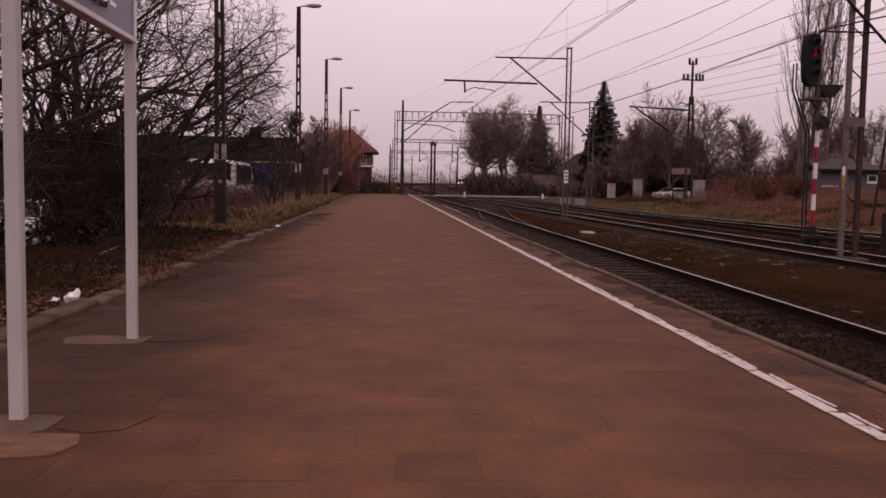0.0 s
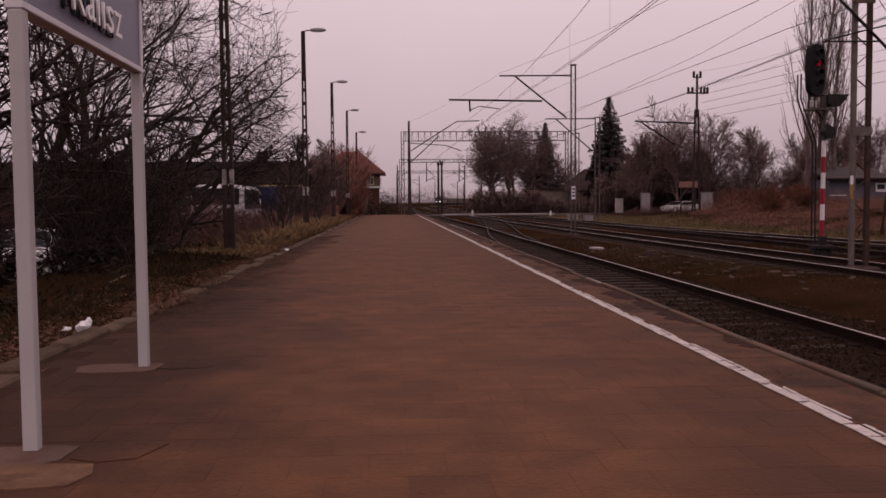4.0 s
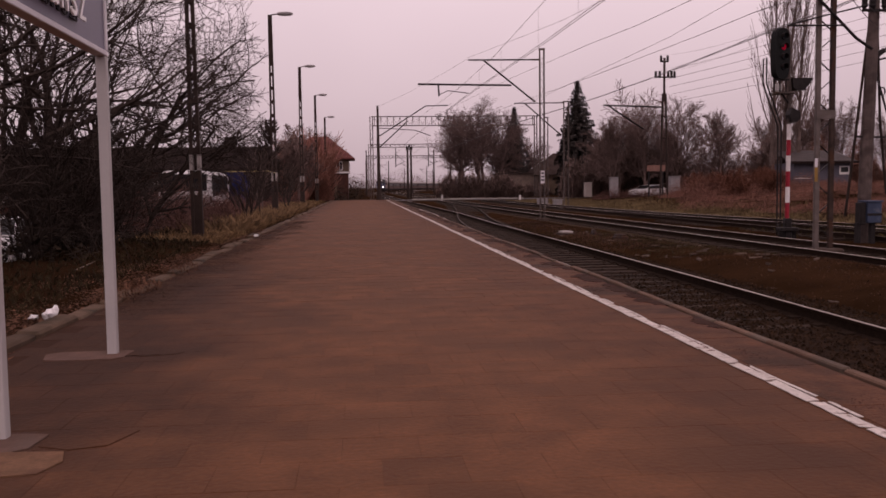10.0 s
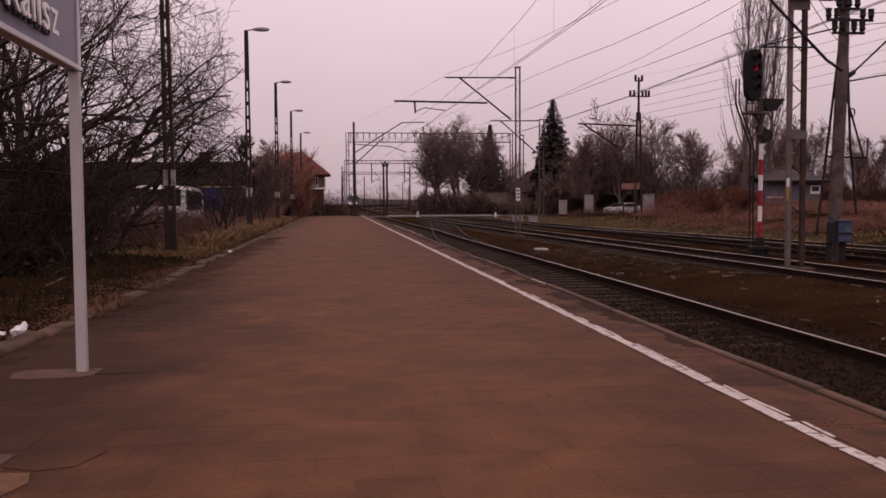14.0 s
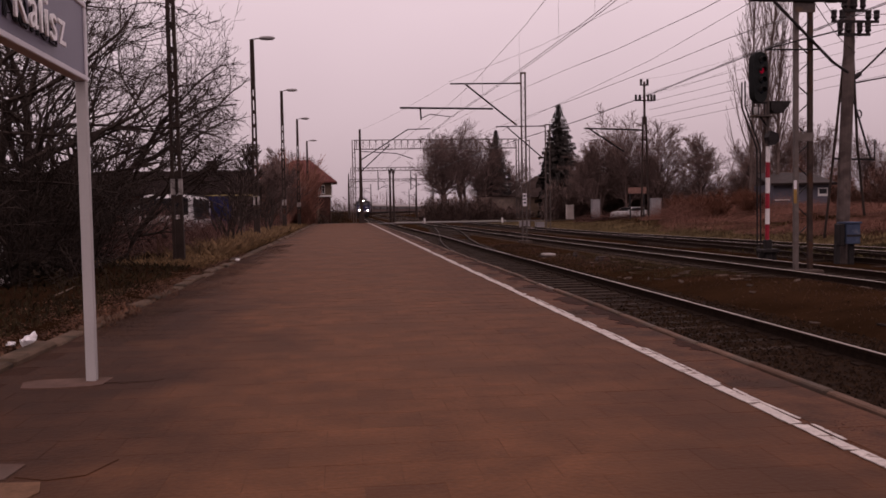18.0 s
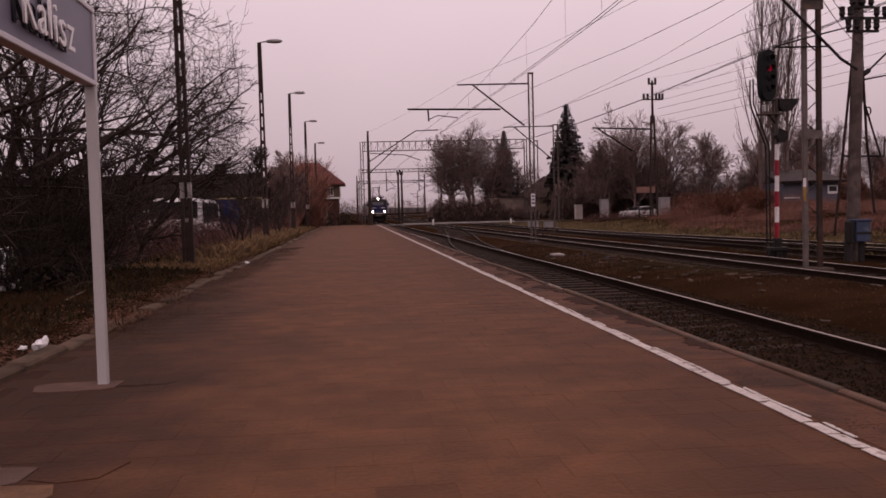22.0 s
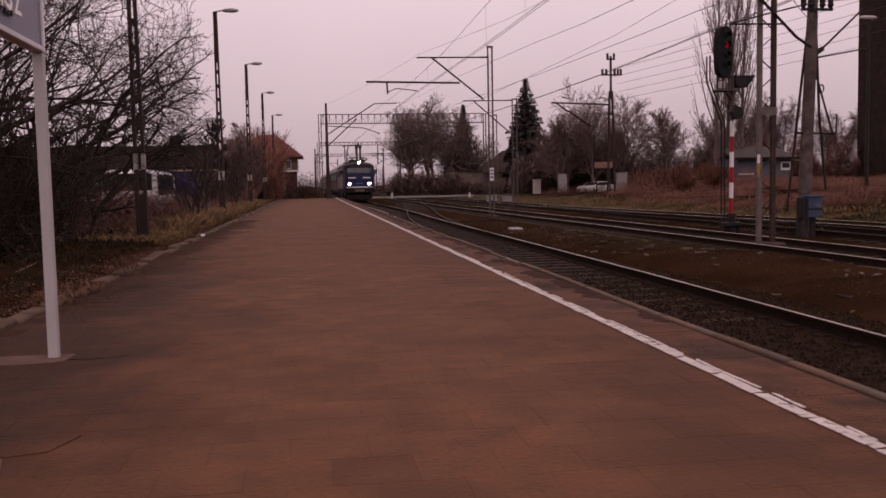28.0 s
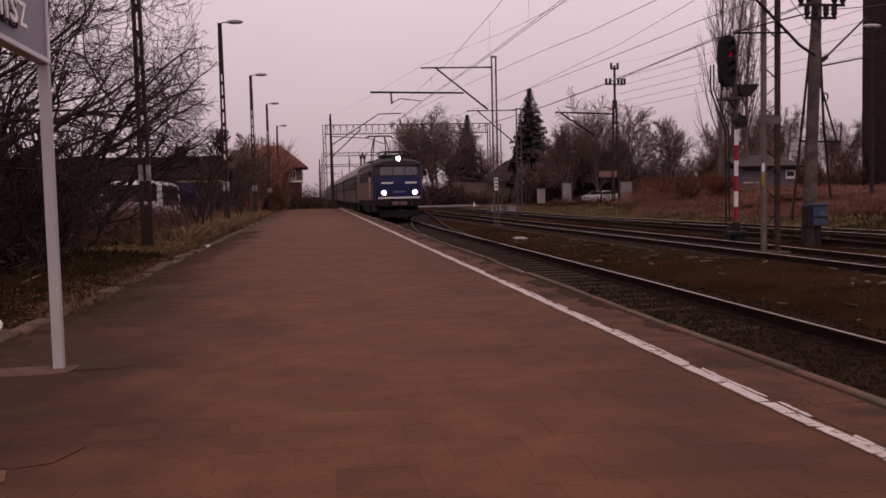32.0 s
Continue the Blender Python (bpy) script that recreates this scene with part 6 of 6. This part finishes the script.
for i in range(7):
    w = part("window", Shape().box(-13 + 3.3 * i, -11.8 + 3.3 * i, -0.05, -0.002, 1.1, 2.3), PAINT_W, barn)
    part("pane", Shape().box(-12.9 + 3.3 * i, -11.9 + 3.3 * i, -0.07, -0.051, 1.2, 2.2), PANE, w)

# ---- parked vehicles ----
CAR_WHITE = mat("car_white", (0.62, 0.6, 0.6), 0.3, var=0.05, bump=0)
TYRE = mat("tyre_rubber", (0.015, 0.015, 0.015), 0.85)
TARP = mat("blue_panel", (0.014, 0.018, 0.08), 0.5, var=0.15, scale=2)


BUS_GLASS = mat("bus_glass_dark", (0.014, 0.013, 0.014), 0.45, var=0.1, bump=0, spec=0.06)


def coach_bus(name, x, y, z, rz, L, H, label, paint, band):
    t = thing(name, pose(x, y, z, 0, 0, rz), label, "bus")
    ring = lambda yy, w, z0, z1: [(w * math.copysign(abs(math.cos(a)) ** 0.35, math.cos(a)), yy, (z0 + z1) / 2 + (z1 - z0) / 2 * math.copysign(abs(math.sin(a)) ** 0.35, math.sin(a))) for a in [2 * math.pi * k / 20 for k in range(20)]]
    part("body", Shape().loft([ring(-L / 2, 1.05, 0.4, H - 0.25), ring(-L / 2 + 0.2, 1.2, 0.35, H), ring(L / 2 - 0.2, 1.2, 0.35, H), ring(L / 2, 1.1, 0.4, H - 0.2)]), paint, t)
    part("windscreen", Shape().box(-1.12, 1.12, -L / 2 - 0.04, -L / 2 + 0.05, H * 0.67, H - 0.2, 0.03), BUS_GLASS, t)
    part("rear_window", Shape().box(-0.9, 0.9, L / 2 - 0.05, L / 2 + 0.03, H * 0.55, H - 0.4, 0.03), PANE, t)
    for s in (-1, 1):
        for k in range(4):
            yy = -L / 2 + 1.2 + k * (L - 2.0) / 4
            part("side_window", Shape().box(min(s * 1.17, s * 1.215), max(s * 1.17, s * 1.215), yy - 0.0, yy + (L - 2.4) / 4, H * 0.6, H - 0.24), BUS_GLASS, t)
        part("side_band", Shape().box(min(s * 1.17, s * 1.21), max(s * 1.17, s * 1.21), -L / 2 + 0.6, L / 2 - 0.6, 0.6, 0.95), band, t)
        for yy in (-L * 0.32, L * 0.3):
            part("wheel", Shape().tube([(s * 1.0, yy, 0.42), (s * 1.2, yy, 0.42)], 0.42, 16), TYRE, t)
    return t


coach_bus("coach_bus", -8.4, 47.5, -1.0, 0, 7.0, 3.05, "white minibus with dark windows parked behind the verge", CAR_WHITE, TARP)
truck = thing("truck", pose(-6.3, 54, -1.0), "blue box truck parked behind the verge", "truck")
part("box_body", Shape().box(-1.2, 0.16, -2.8, 2.4, 0.9, 3.05, 0.02), TARP, truck)
part("side_panel", Shape().box(0.162, 1.2, -2.78, 2.38, 0.9, 3.05, 0.02), ROOF_FELT, truck, "dark brown rear panel")
part("roof_rail", Shape().box(-1.23, 1.23, -2.83, 2.43, 3.05, 3.12), mat("rail_ochre", (0.35, 0.27, 0.12), 0.6), truck)
part("cab", Shape().box(-1.1, 1.1, 2.5, 4.2, 0.5, 2.4, 0.15), TARP, truck)
for s in (-1, 1):
    for yy in (-1.8, 3.3):
        part("wheel", Shape().tube([(s * 0.95, yy, 0.45), (s * 1.2, yy, 0.45)], 0.45, 16), TYRE, truck)


def car(x, y, z, rz, label):
    t = thing("car", pose(x, y, z, 0, 0, rz), label, "car", "parked cars")
    prof = [(-2.1, 0.35), (-2.12, 0.75), (-1.9, 0.95), (-1.2, 1.02), (-0.5, 1.42), (0.9, 1.46), (1.7, 1.1), (2.05, 1.0), (2.1, 0.35)]
    rings = []
    for xx, ins in ((-0.85, 0.0), (0.85, 0.0)):
        rings.append([(xx * (1.0 if zz < 1.05 else 0.84), yy, zz) for yy, zz in prof])
    part("body", Shape().loft(rings), CAR_WHITE, t)
    for s in (-1, 1):
        part("side_window", Shape().add([(s * 0.862, -1.0, 1.06), (s * 0.862, 1.45, 1.08), (s * 0.745, 0.85, 1.4), (s * 0.745, -0.45, 1.37)], [(0, 1, 2, 3)]), PANE, t)
        for yy in (-1.3, 1.3):
            wh = part("wheel", Shape().tube([(s * 0.7, yy, 0.32), (s * 0.87, yy, 0.32)], 0.32, 16), TYRE, t)
            part("rim", Shape().tube([(s * 0.87, yy, 0.32), (s * 0.885, yy, 0.32)], 0.2, 12), STEEL, wh)
    part("windscreen", Shape().add([(-0.74, -1.17, 1.05), (0.74, -1.17, 1.05), (0.68, -0.52, 1.42), (-0.68, -0.52, 1.42)], [(0, 1, 2, 3)]), PANE, t)
    part("rear_window", Shape().add([(-0.68, 0.95, 1.45), (0.68, 0.95, 1.45), (0.74, 1.7, 1.12), (-0.74, 1.7, 1.12)], [(0, 1, 2, 3)]), PANE, t)
    return t


car(30.2, 93, ground_z(30.2, 93) - 0.38, -60, "white hatchback parked beyond the tracks")
car(-9.6, 24.5, -1.0, 10, "white car parked behind the trees")
car(-10.6, 18.0, -1.0, 15, "white car parked behind the trees")

# ---- house with a brown roof, blue shed, brick tower ----
HOUSE_ROOF = mat("roof_brown", (0.05, 0.035, 0.031), 0.9, scale=1, var=0.25, spec=0.02)
HOUSE_PALE = mat("annexe_render", (0.17, 0.125, 0.105), 0.9, scale=0.8, var=0.2, stain=(0.1, 0.075, 0.062), stain_scale=1.2)
house = thing("house", pose(24.2, 121, -0.35), "low house with a brown pitched roof behind the hedge", "house")
part("wall", Shape().box(0.2, 7.0, 0, 8, 0, 2.96), WALL_CREAM, house)
part("roof", Shape().add([(-0.9, -0.4, 2.9), (7.5, -0.4, 2.9), (7.5, 4, 5.9), (2.7, 4, 5.9), (7.5, 8.4, 2.9), (-0.9, 8.4, 2.9)], [(0, 1, 2, 3), (3, 2, 4, 5), (1, 4, 2), (0, 3, 5), (0, 5, 4, 1)]), HOUSE_ROOF, house)
part("annexe", Shape().box(-5.3, 0.19, 1, 7, 0, 3.0), HOUSE_PALE, house, "pale flat-roofed annexe")
part("annexe_roof", Shape().box(-5.5, 0.19, 0.8, 7.2, 3.0, 3.14), HOUSE_ROOF, house)
shed = thing("shed", pose(36.0, 72, 0.9), "low blue-grey shed with a flat dark roof", "shed")
SHED_BLUE = mat("shed_blue", (0.085, 0.08, 0.1), 0.7, var=0.15, scale=1)
part("wall", Shape().box(-0.3, 4.6, 0, 4, -0.4, 1.8), SHED_BLUE, shed)
part("roof", Shape().add([(-0.7, -0.5, 1.78), (5.0, -0.5, 1.78), (5.3, 4.4, 2.85), (-0.4, 4.4, 2.85), (-0.7, -0.5, 1.9), (5.0, -0.5, 1.9), (5.3, 4.4, 2.97), (-0.4, 4.4, 2.97)], [(3, 2, 1, 0), (4, 5, 6, 7), (0, 1, 5, 4), (1, 2, 6, 5), (2, 3, 7, 6), (3, 0, 4, 7)]), mat("shed_roof_grey", (0.06, 0.048, 0.046), 0.85, scale=1.5), shed)
part("fascia", Shape().box(-0.72, 5.02, -0.56, -0.505, 1.72, 1.92), ROOF_FELT, shed, "dark fascia board")
part("sill_strip", Shape().box(-0.2, 1.15, -0.06, -0.002, 0.48, 0.57), PAINT_W, shed)
part("window", Shape().box(3.6, 4.45, -0.05, -0.002, 0.8, 1.5), PAINT_W, shed)
part("pane", Shape().box(3.7, 4.35, -0.07, -0.051, 1.0, 1.42), PANE, shed)
tower = thing("brick_tower", pose(66.4, 92, 0), "tall dark brick tower beyond the field", "tower")
part("shaft", Shape().loft([[(-4.3, -4, z), (4.3, -4, z), (4.3, 4, z), (-4.3, 4, z)] for z in (-0.5, 9, 30)]), mat("brick_dark", (0.03, 0.017, 0.0145), 0.9, scale=1.2, var=0.3, fine=8), tower)
part("window", Shape().box(-3.4, -2.8, -4.06, -4.002, 8.2, 9.8), SHED_BLUE, tower)
sl = thing("street_lamp", pose(26.4, 40, 0.2), "grey street lamp on the far bank", "street lamp")
part("pole", Shape().tube([(0, 0, -0.2), (0, 0, 8.3)], [0.1, 0.06], 8), DARK_STEEL, sl)
part("lamp_head", Shape().loft([[(xx, w * math.cos(a), 8.35 + h * math.sin(a)) for a in [2 * math.pi * k / 8 for k in range(8)]] for xx, w, h in ((-0.5, 0.05, 0.04), (-0.3, 0.14, 0.1), (0.2, 0.14, 0.1), (0.4, 0.05, 0.03))]), SIGN_GREY, sl)

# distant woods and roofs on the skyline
clumps("far_woods", [(x, 760 + 60 * noise.noise((x * 0.02, 3, 0)), -1, 26, 14, 14 + 6 * noise.noise((x * 0.02, 1, 0))) for x in range(-640, 960, 24)], 1600, 2.6, BARK_HAZED, "distant leafless woods along the horizon", "woods", 15, 1.2, 0.05)
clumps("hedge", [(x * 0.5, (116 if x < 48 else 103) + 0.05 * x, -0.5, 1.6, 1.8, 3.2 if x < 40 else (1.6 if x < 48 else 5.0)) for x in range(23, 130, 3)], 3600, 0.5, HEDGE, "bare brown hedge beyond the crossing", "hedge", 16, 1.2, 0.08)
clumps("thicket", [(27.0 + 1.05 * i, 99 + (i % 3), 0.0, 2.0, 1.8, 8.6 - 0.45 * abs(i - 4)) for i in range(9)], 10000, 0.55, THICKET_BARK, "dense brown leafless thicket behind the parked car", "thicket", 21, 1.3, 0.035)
clumps("far_thicket", [(45 + 1.7 * i, 96 + 3 * (i % 3), 0.4, 2.4, 2.0, 5.6 + 1.2 * math.sin(i * 1.7)) for i in range(15)], 3600, 0.6, BARK_BROWN, "brown leafless thicket beyond the blue shed", "thicket", 23, 1.3, 0.035)
clumps("hedge_dark", [(-3.2 + 0.35 * i, 100 + 4 * i, -0.5, 1.0, 1.4, 1.5 + 0.2 * i) for i in range(10)], 220, 0.2, IVY, "dark evergreen hedge beyond the platform end", "hedge", 17, 1.0)
clumps("woods_left", [(x, 84 + 0.3 * x, -1.0, 3.5, 3, 5.0) for x in range(-70, -9, 4)], 1600, 0.6, BARK_HAZED, "bare woods behind the long building", "woods", 18, 1.2, 0.035)

# white plastic bag lying in the verge
bag = thing("plastic_bag", pose(-2.84, 8.3, -0.02), "crumpled white plastic bag in the dead grass", "plastic bag")
rngb = random.Random(2)
part("bag", Shape().blob((0.05, 0, 0.03), 0.055, 13, 0.95, 0.6, rngb).blob((0.08, 0.02, 0.065), 0.045, 11, 0.95, 0.6, rngb), LETTER, bag)
part("bag_corner", Shape().blob((-0.1, 0.02, 0.01), 0.034, 11, 0.7, 0.6, rngb), LETTER, bag)
for x, y in ((-2.36, 20.6),):
    lt = thing("litter", pose(x, y, 0.03), "small scrap of white paper on the curb", "litter", "litter")
    part("scrap", Shape().blob((0, 0, 0.03), 0.06, 6, 0.5, 0.4, rngb), LETTER, lt)

TWIG_PALE = mat("twig_pale", (0.2, 0.145, 0.115), 0.9, scale=10)
twig = thing("dry_branch", pose(-3.901, 12.673, 0.03), "pale dry branch lying in the dead leaves", "branch")
part("branch", Shape().tube([(0, 0, 0), (-0.006, 0.625, 0.03), (-0.071, 1.251, 0.02)], [0.012, 0.01, 0.004], 6), TWIG_PALE, twig)
part("side_twig", Shape().tube([(-0.029, 0.500, 0.02), (0.057, 0.800, 0.07)], [0.007, 0.003], 5), TWIG_PALE, twig)

# ---- painted edge line, edge stones, back curb and paving slabs ----
rngp = random.Random(7)


def ragged(rng, x0, x1, length, rough, name):
    """A thin painted flake with skewed ends and an uneven outline."""
    k = rng.uniform(-0.02, 0.02)
    n = 5
    left = [(x0 + rng.uniform(-0.3, 1) * rough, -length / 2 + length * i / n + (k if i in (0, n) else 0)) for i in range(n + 1)]
    right = [(x1 - rng.uniform(-0.3, 1) * rough, -length / 2 + length * i / n - (k if i in (0, n) else 0)) for i in range(n + 1)]
    ring = left + right[::-1]
    return Shape().loft([[(x, y, 0) for x, y in ring], [(x, y, 0.004) for x, y in ring]]).mesh(name, WHITE_LINE)


dash_me = [ragged(rngp, -0.05, 0.024, length, 0.004, "line_dash") for length in (0.485, 0.235, 0.47, 0.22)]
strip_me = [ragged(rngp, 0.029, 0.054, length, 0.006, "line_strip") for length in (0.47, 0.22, 0.36, 0.15, 0.3)]
y = -9.7
while y < 81.5:
    k = rngp.randrange(4)
    length = (0.5, 0.25)[k % 2]
    piece("line_dash", dash_me[k], platform, pose(2.28 + rngp.uniform(-0.008, 0.008), y + length / 2, 0.004, 0, 0, rngp.uniform(-1.2, 1.2)))
    if rngp.random() < 0.85:
        piece("line_strip", strip_me[rngp.randrange(5)], platform, pose(2.283 + rngp.uniform(-0.008, 0.008), y + length / 2 + rngp.uniform(-0.1, 0.1), 0.0042, 0, 0, rngp.uniform(-1.5, 1.5)))
    y += length
edge_me = Shape().box(-0.03, 0.04, -0.492, 0.492, -0.2, 0.016, 0.01).mesh("edge_stone", KERB)
for i in range(91):
    piece("edge_stone", edge_me, platform, pose(2.828 + rngp.uniform(-0.016, 0.016), -9.5 + i, rngp.uniform(-0.01, 0.01), rngp.uniform(-0.4, 0.4), 0, rngp.uniform(-0.8, 0.8)))
edge_slab_me = Shape().box(-0.205, 0.205, -0.494, 0.494, -0.02, 0.0025, 0.002).mesh("edge_slab", EDGE_SLAB)
for i in range(91):
    piece("edge_slab", edge_slab_me, platform, pose(2.548 + rngp.uniform(-0.006, 0.006), -9.3 + i, rngp.uniform(-0.0004, 0.001), 0, 0, rngp.uniform(-0.4, 0.4)))
rngm = random.Random(41)
for y, w, d in [(7.0 + 1.15 * i + rngm.uniform(-0.35, 0.35), rngm.uniform(0.1, 0.3), rngm.uniform(0.25, 0.6)) for i in range(40)]:
    ring = [(2.775 - w * max(0.0, math.sin(math.pi * k / 15)) ** 0.6 * rngm.uniform(0.45, 1.2), y - d * math.cos(math.pi * k / 15) + rngm.uniform(-0.1, 0.1) * d) for k in range(16)]
    part("dirt_patch", Shape().loft([[(a, b, -0.01) for a, b in ring], [(a, b, 0.0062) for a, b in ring]]), EDGE_DIRT, platform, "dark mossy dirt in the gap beside the edge stones")
curb_me = Shape().box(-0.09, 0.09, -0.49, 0.49, -0.2, 0.09, 0.02).mesh("curb_stone", CURB)
for i in range(88):
    piece("curb_stone", curb_me, platform, pose(-2.5 + rngp.uniform(-0.04, 0.04), -9.5 + i, -0.055 + rngp.uniform(-0.03, 0.02), rngp.uniform(-1.2, 1.2), rngp.uniform(-3, 6), rngp.uniform(-1.6, 1.6)))
S = 0.33
slab_dark_me = Shape().box(-S / 2 + 0.001, S / 2 - 0.001, -S / 2 + 0.001, S / 2 - 0.001, -0.05, 0, 0.0014).mesh("slab", SLAB_DARK)
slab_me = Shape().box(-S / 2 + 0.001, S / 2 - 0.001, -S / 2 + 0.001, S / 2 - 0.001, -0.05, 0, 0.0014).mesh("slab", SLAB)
rest, rest_dark = Shape(), Shape()
count = 0
rows_n = int(91 / S)
for j in range(rows_n):
    y = -9.9 + S * (j + 0.5)
    shift = (j % 2) * S / 2
    for i in range(17):
        x = -2.41 + S / 2 + S * i - shift + S / 2
        if x > 2.745 - S / 2 or x < -2.42 + S / 2 - 0.01:
            continue
        m = pose(x, y, rngp.uniform(-0.0004, 0.0008), rngp.uniform(-0.14, 0.14), rngp.uniform(-0.14, 0.14), rngp.uniform(-0.3, 0.3))
        # darker slabs grow more frequent towards the back
        darker = x < -1.0 + 1.1 * noise.noise((x * 0.5, y * 0.35, 2)) + rngp.gauss(0, 1.2) - 0.6
        if 2.6 < y < 9.0 and count < 300:
            piece("slab", slab_dark_me if darker else slab_me, platform, m)
            count += 1
        elif y > -4:
            h = S / 2 - 0.002
            vs = [tuple(m @ Vector(p)) for p in ((-h, -h, -0.02), (h, -h, -0.02), (h, h, -0.02), (-h, h, -0.02), (-h + 0.0025, -h + 0.0025, 0), (h - 0.0025, -h + 0.0025, 0), (h - 0.0025, h - 0.0025, 0), (-h + 0.0025, h - 0.0025, 0))]
            (rest_dark if darker else rest).add(vs, [(4, 5, 6, 7), (0, 1, 5, 4), (1, 2, 6, 5), (2, 3, 7, 6), (3, 0, 4, 7)])
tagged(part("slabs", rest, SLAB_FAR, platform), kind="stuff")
tagged(part("dirty_slabs", rest_dark, SLAB_DARK, platform, "slabs of a darker tone"), kind="stuff")


def broken_slab(name, outline, z, material, label):
    """A flat slab with an irregular outline."""
    low, high = [(x, y, -0.03) for x, y in outline], [(x, y, z) for x, y in outline]
    part(name, Shape().loft([low, high]), material, platform, label)


PATCH = mat("patch_concrete", (0.15, 0.078, 0.045), 0.9, scale=6, var=0.25, stain=(0.1, 0.048, 0.03), stain_scale=5, stain_at=0.55, world_space=True)
broken_slab("repair_slab", [(-2.0, 3.58), (-1.5, 3.57), (-1.29, 3.6), (-1.24, 3.76), (-1.28, 3.9), (-1.62, 3.93), (-2.02, 3.9)], 0.007, PATCH, "pale broken repair slab by the sign post")
broken_slab("repair_slab", [(-1.27, 3.93), (-1.12, 3.98), (-1.04, 4.22), (-1.2, 4.27), (-1.38, 4.24), (-1.42, 4.0)], 0.005, SLAB_DARK, "dark cracked repair slab by the sign post")
broken_slab("repair_slab", [(-1.5, 6.12), (-1.28, 6.18), (-1.22, 6.25), (-1.4, 6.34), (-1.55, 6.36)], 0.004, SLAB_DARK, "dark cracked repair slab by the sign post")

crack = [(-1.627, 6.166), (-1.490, 6.160), (-1.366, 6.176)]
part("open_joint", Shape().loft([[(x, y - 0.02 + 0.012 * i, 0.0), (x, y + 0.02 - 0.012 * i, 0.0), (x, y, 0.006)] for i, (x, y) in enumerate(crack)]), EDGE_SOIL, platform, "dark open joint beside the sign post")


def motions():
    """The train rolls in, braking gently."""
    times = [i * 1.0 for i in range(33)]

    def front(t):
        u = 32.0 - t
        return 50.6 + 7.0 * u + 0.18 * u * u

    for ob, gap, wheel_base in VEHICLES:
        rows = []
        for t in times:
            s = front(t) + gap
            xa, ya, _ = main_line(s - wheel_base / 2)
            xb, yb, _ = main_line(s + wheel_base / 2)
            rows.append((t, pose((xa + xb) / 2, (ya + yb) / 2, RAIL_Z, 0, 0, -math.degrees(math.atan2(xb - xa, yb - ya)))))
        walk(ob, rows)


motions()
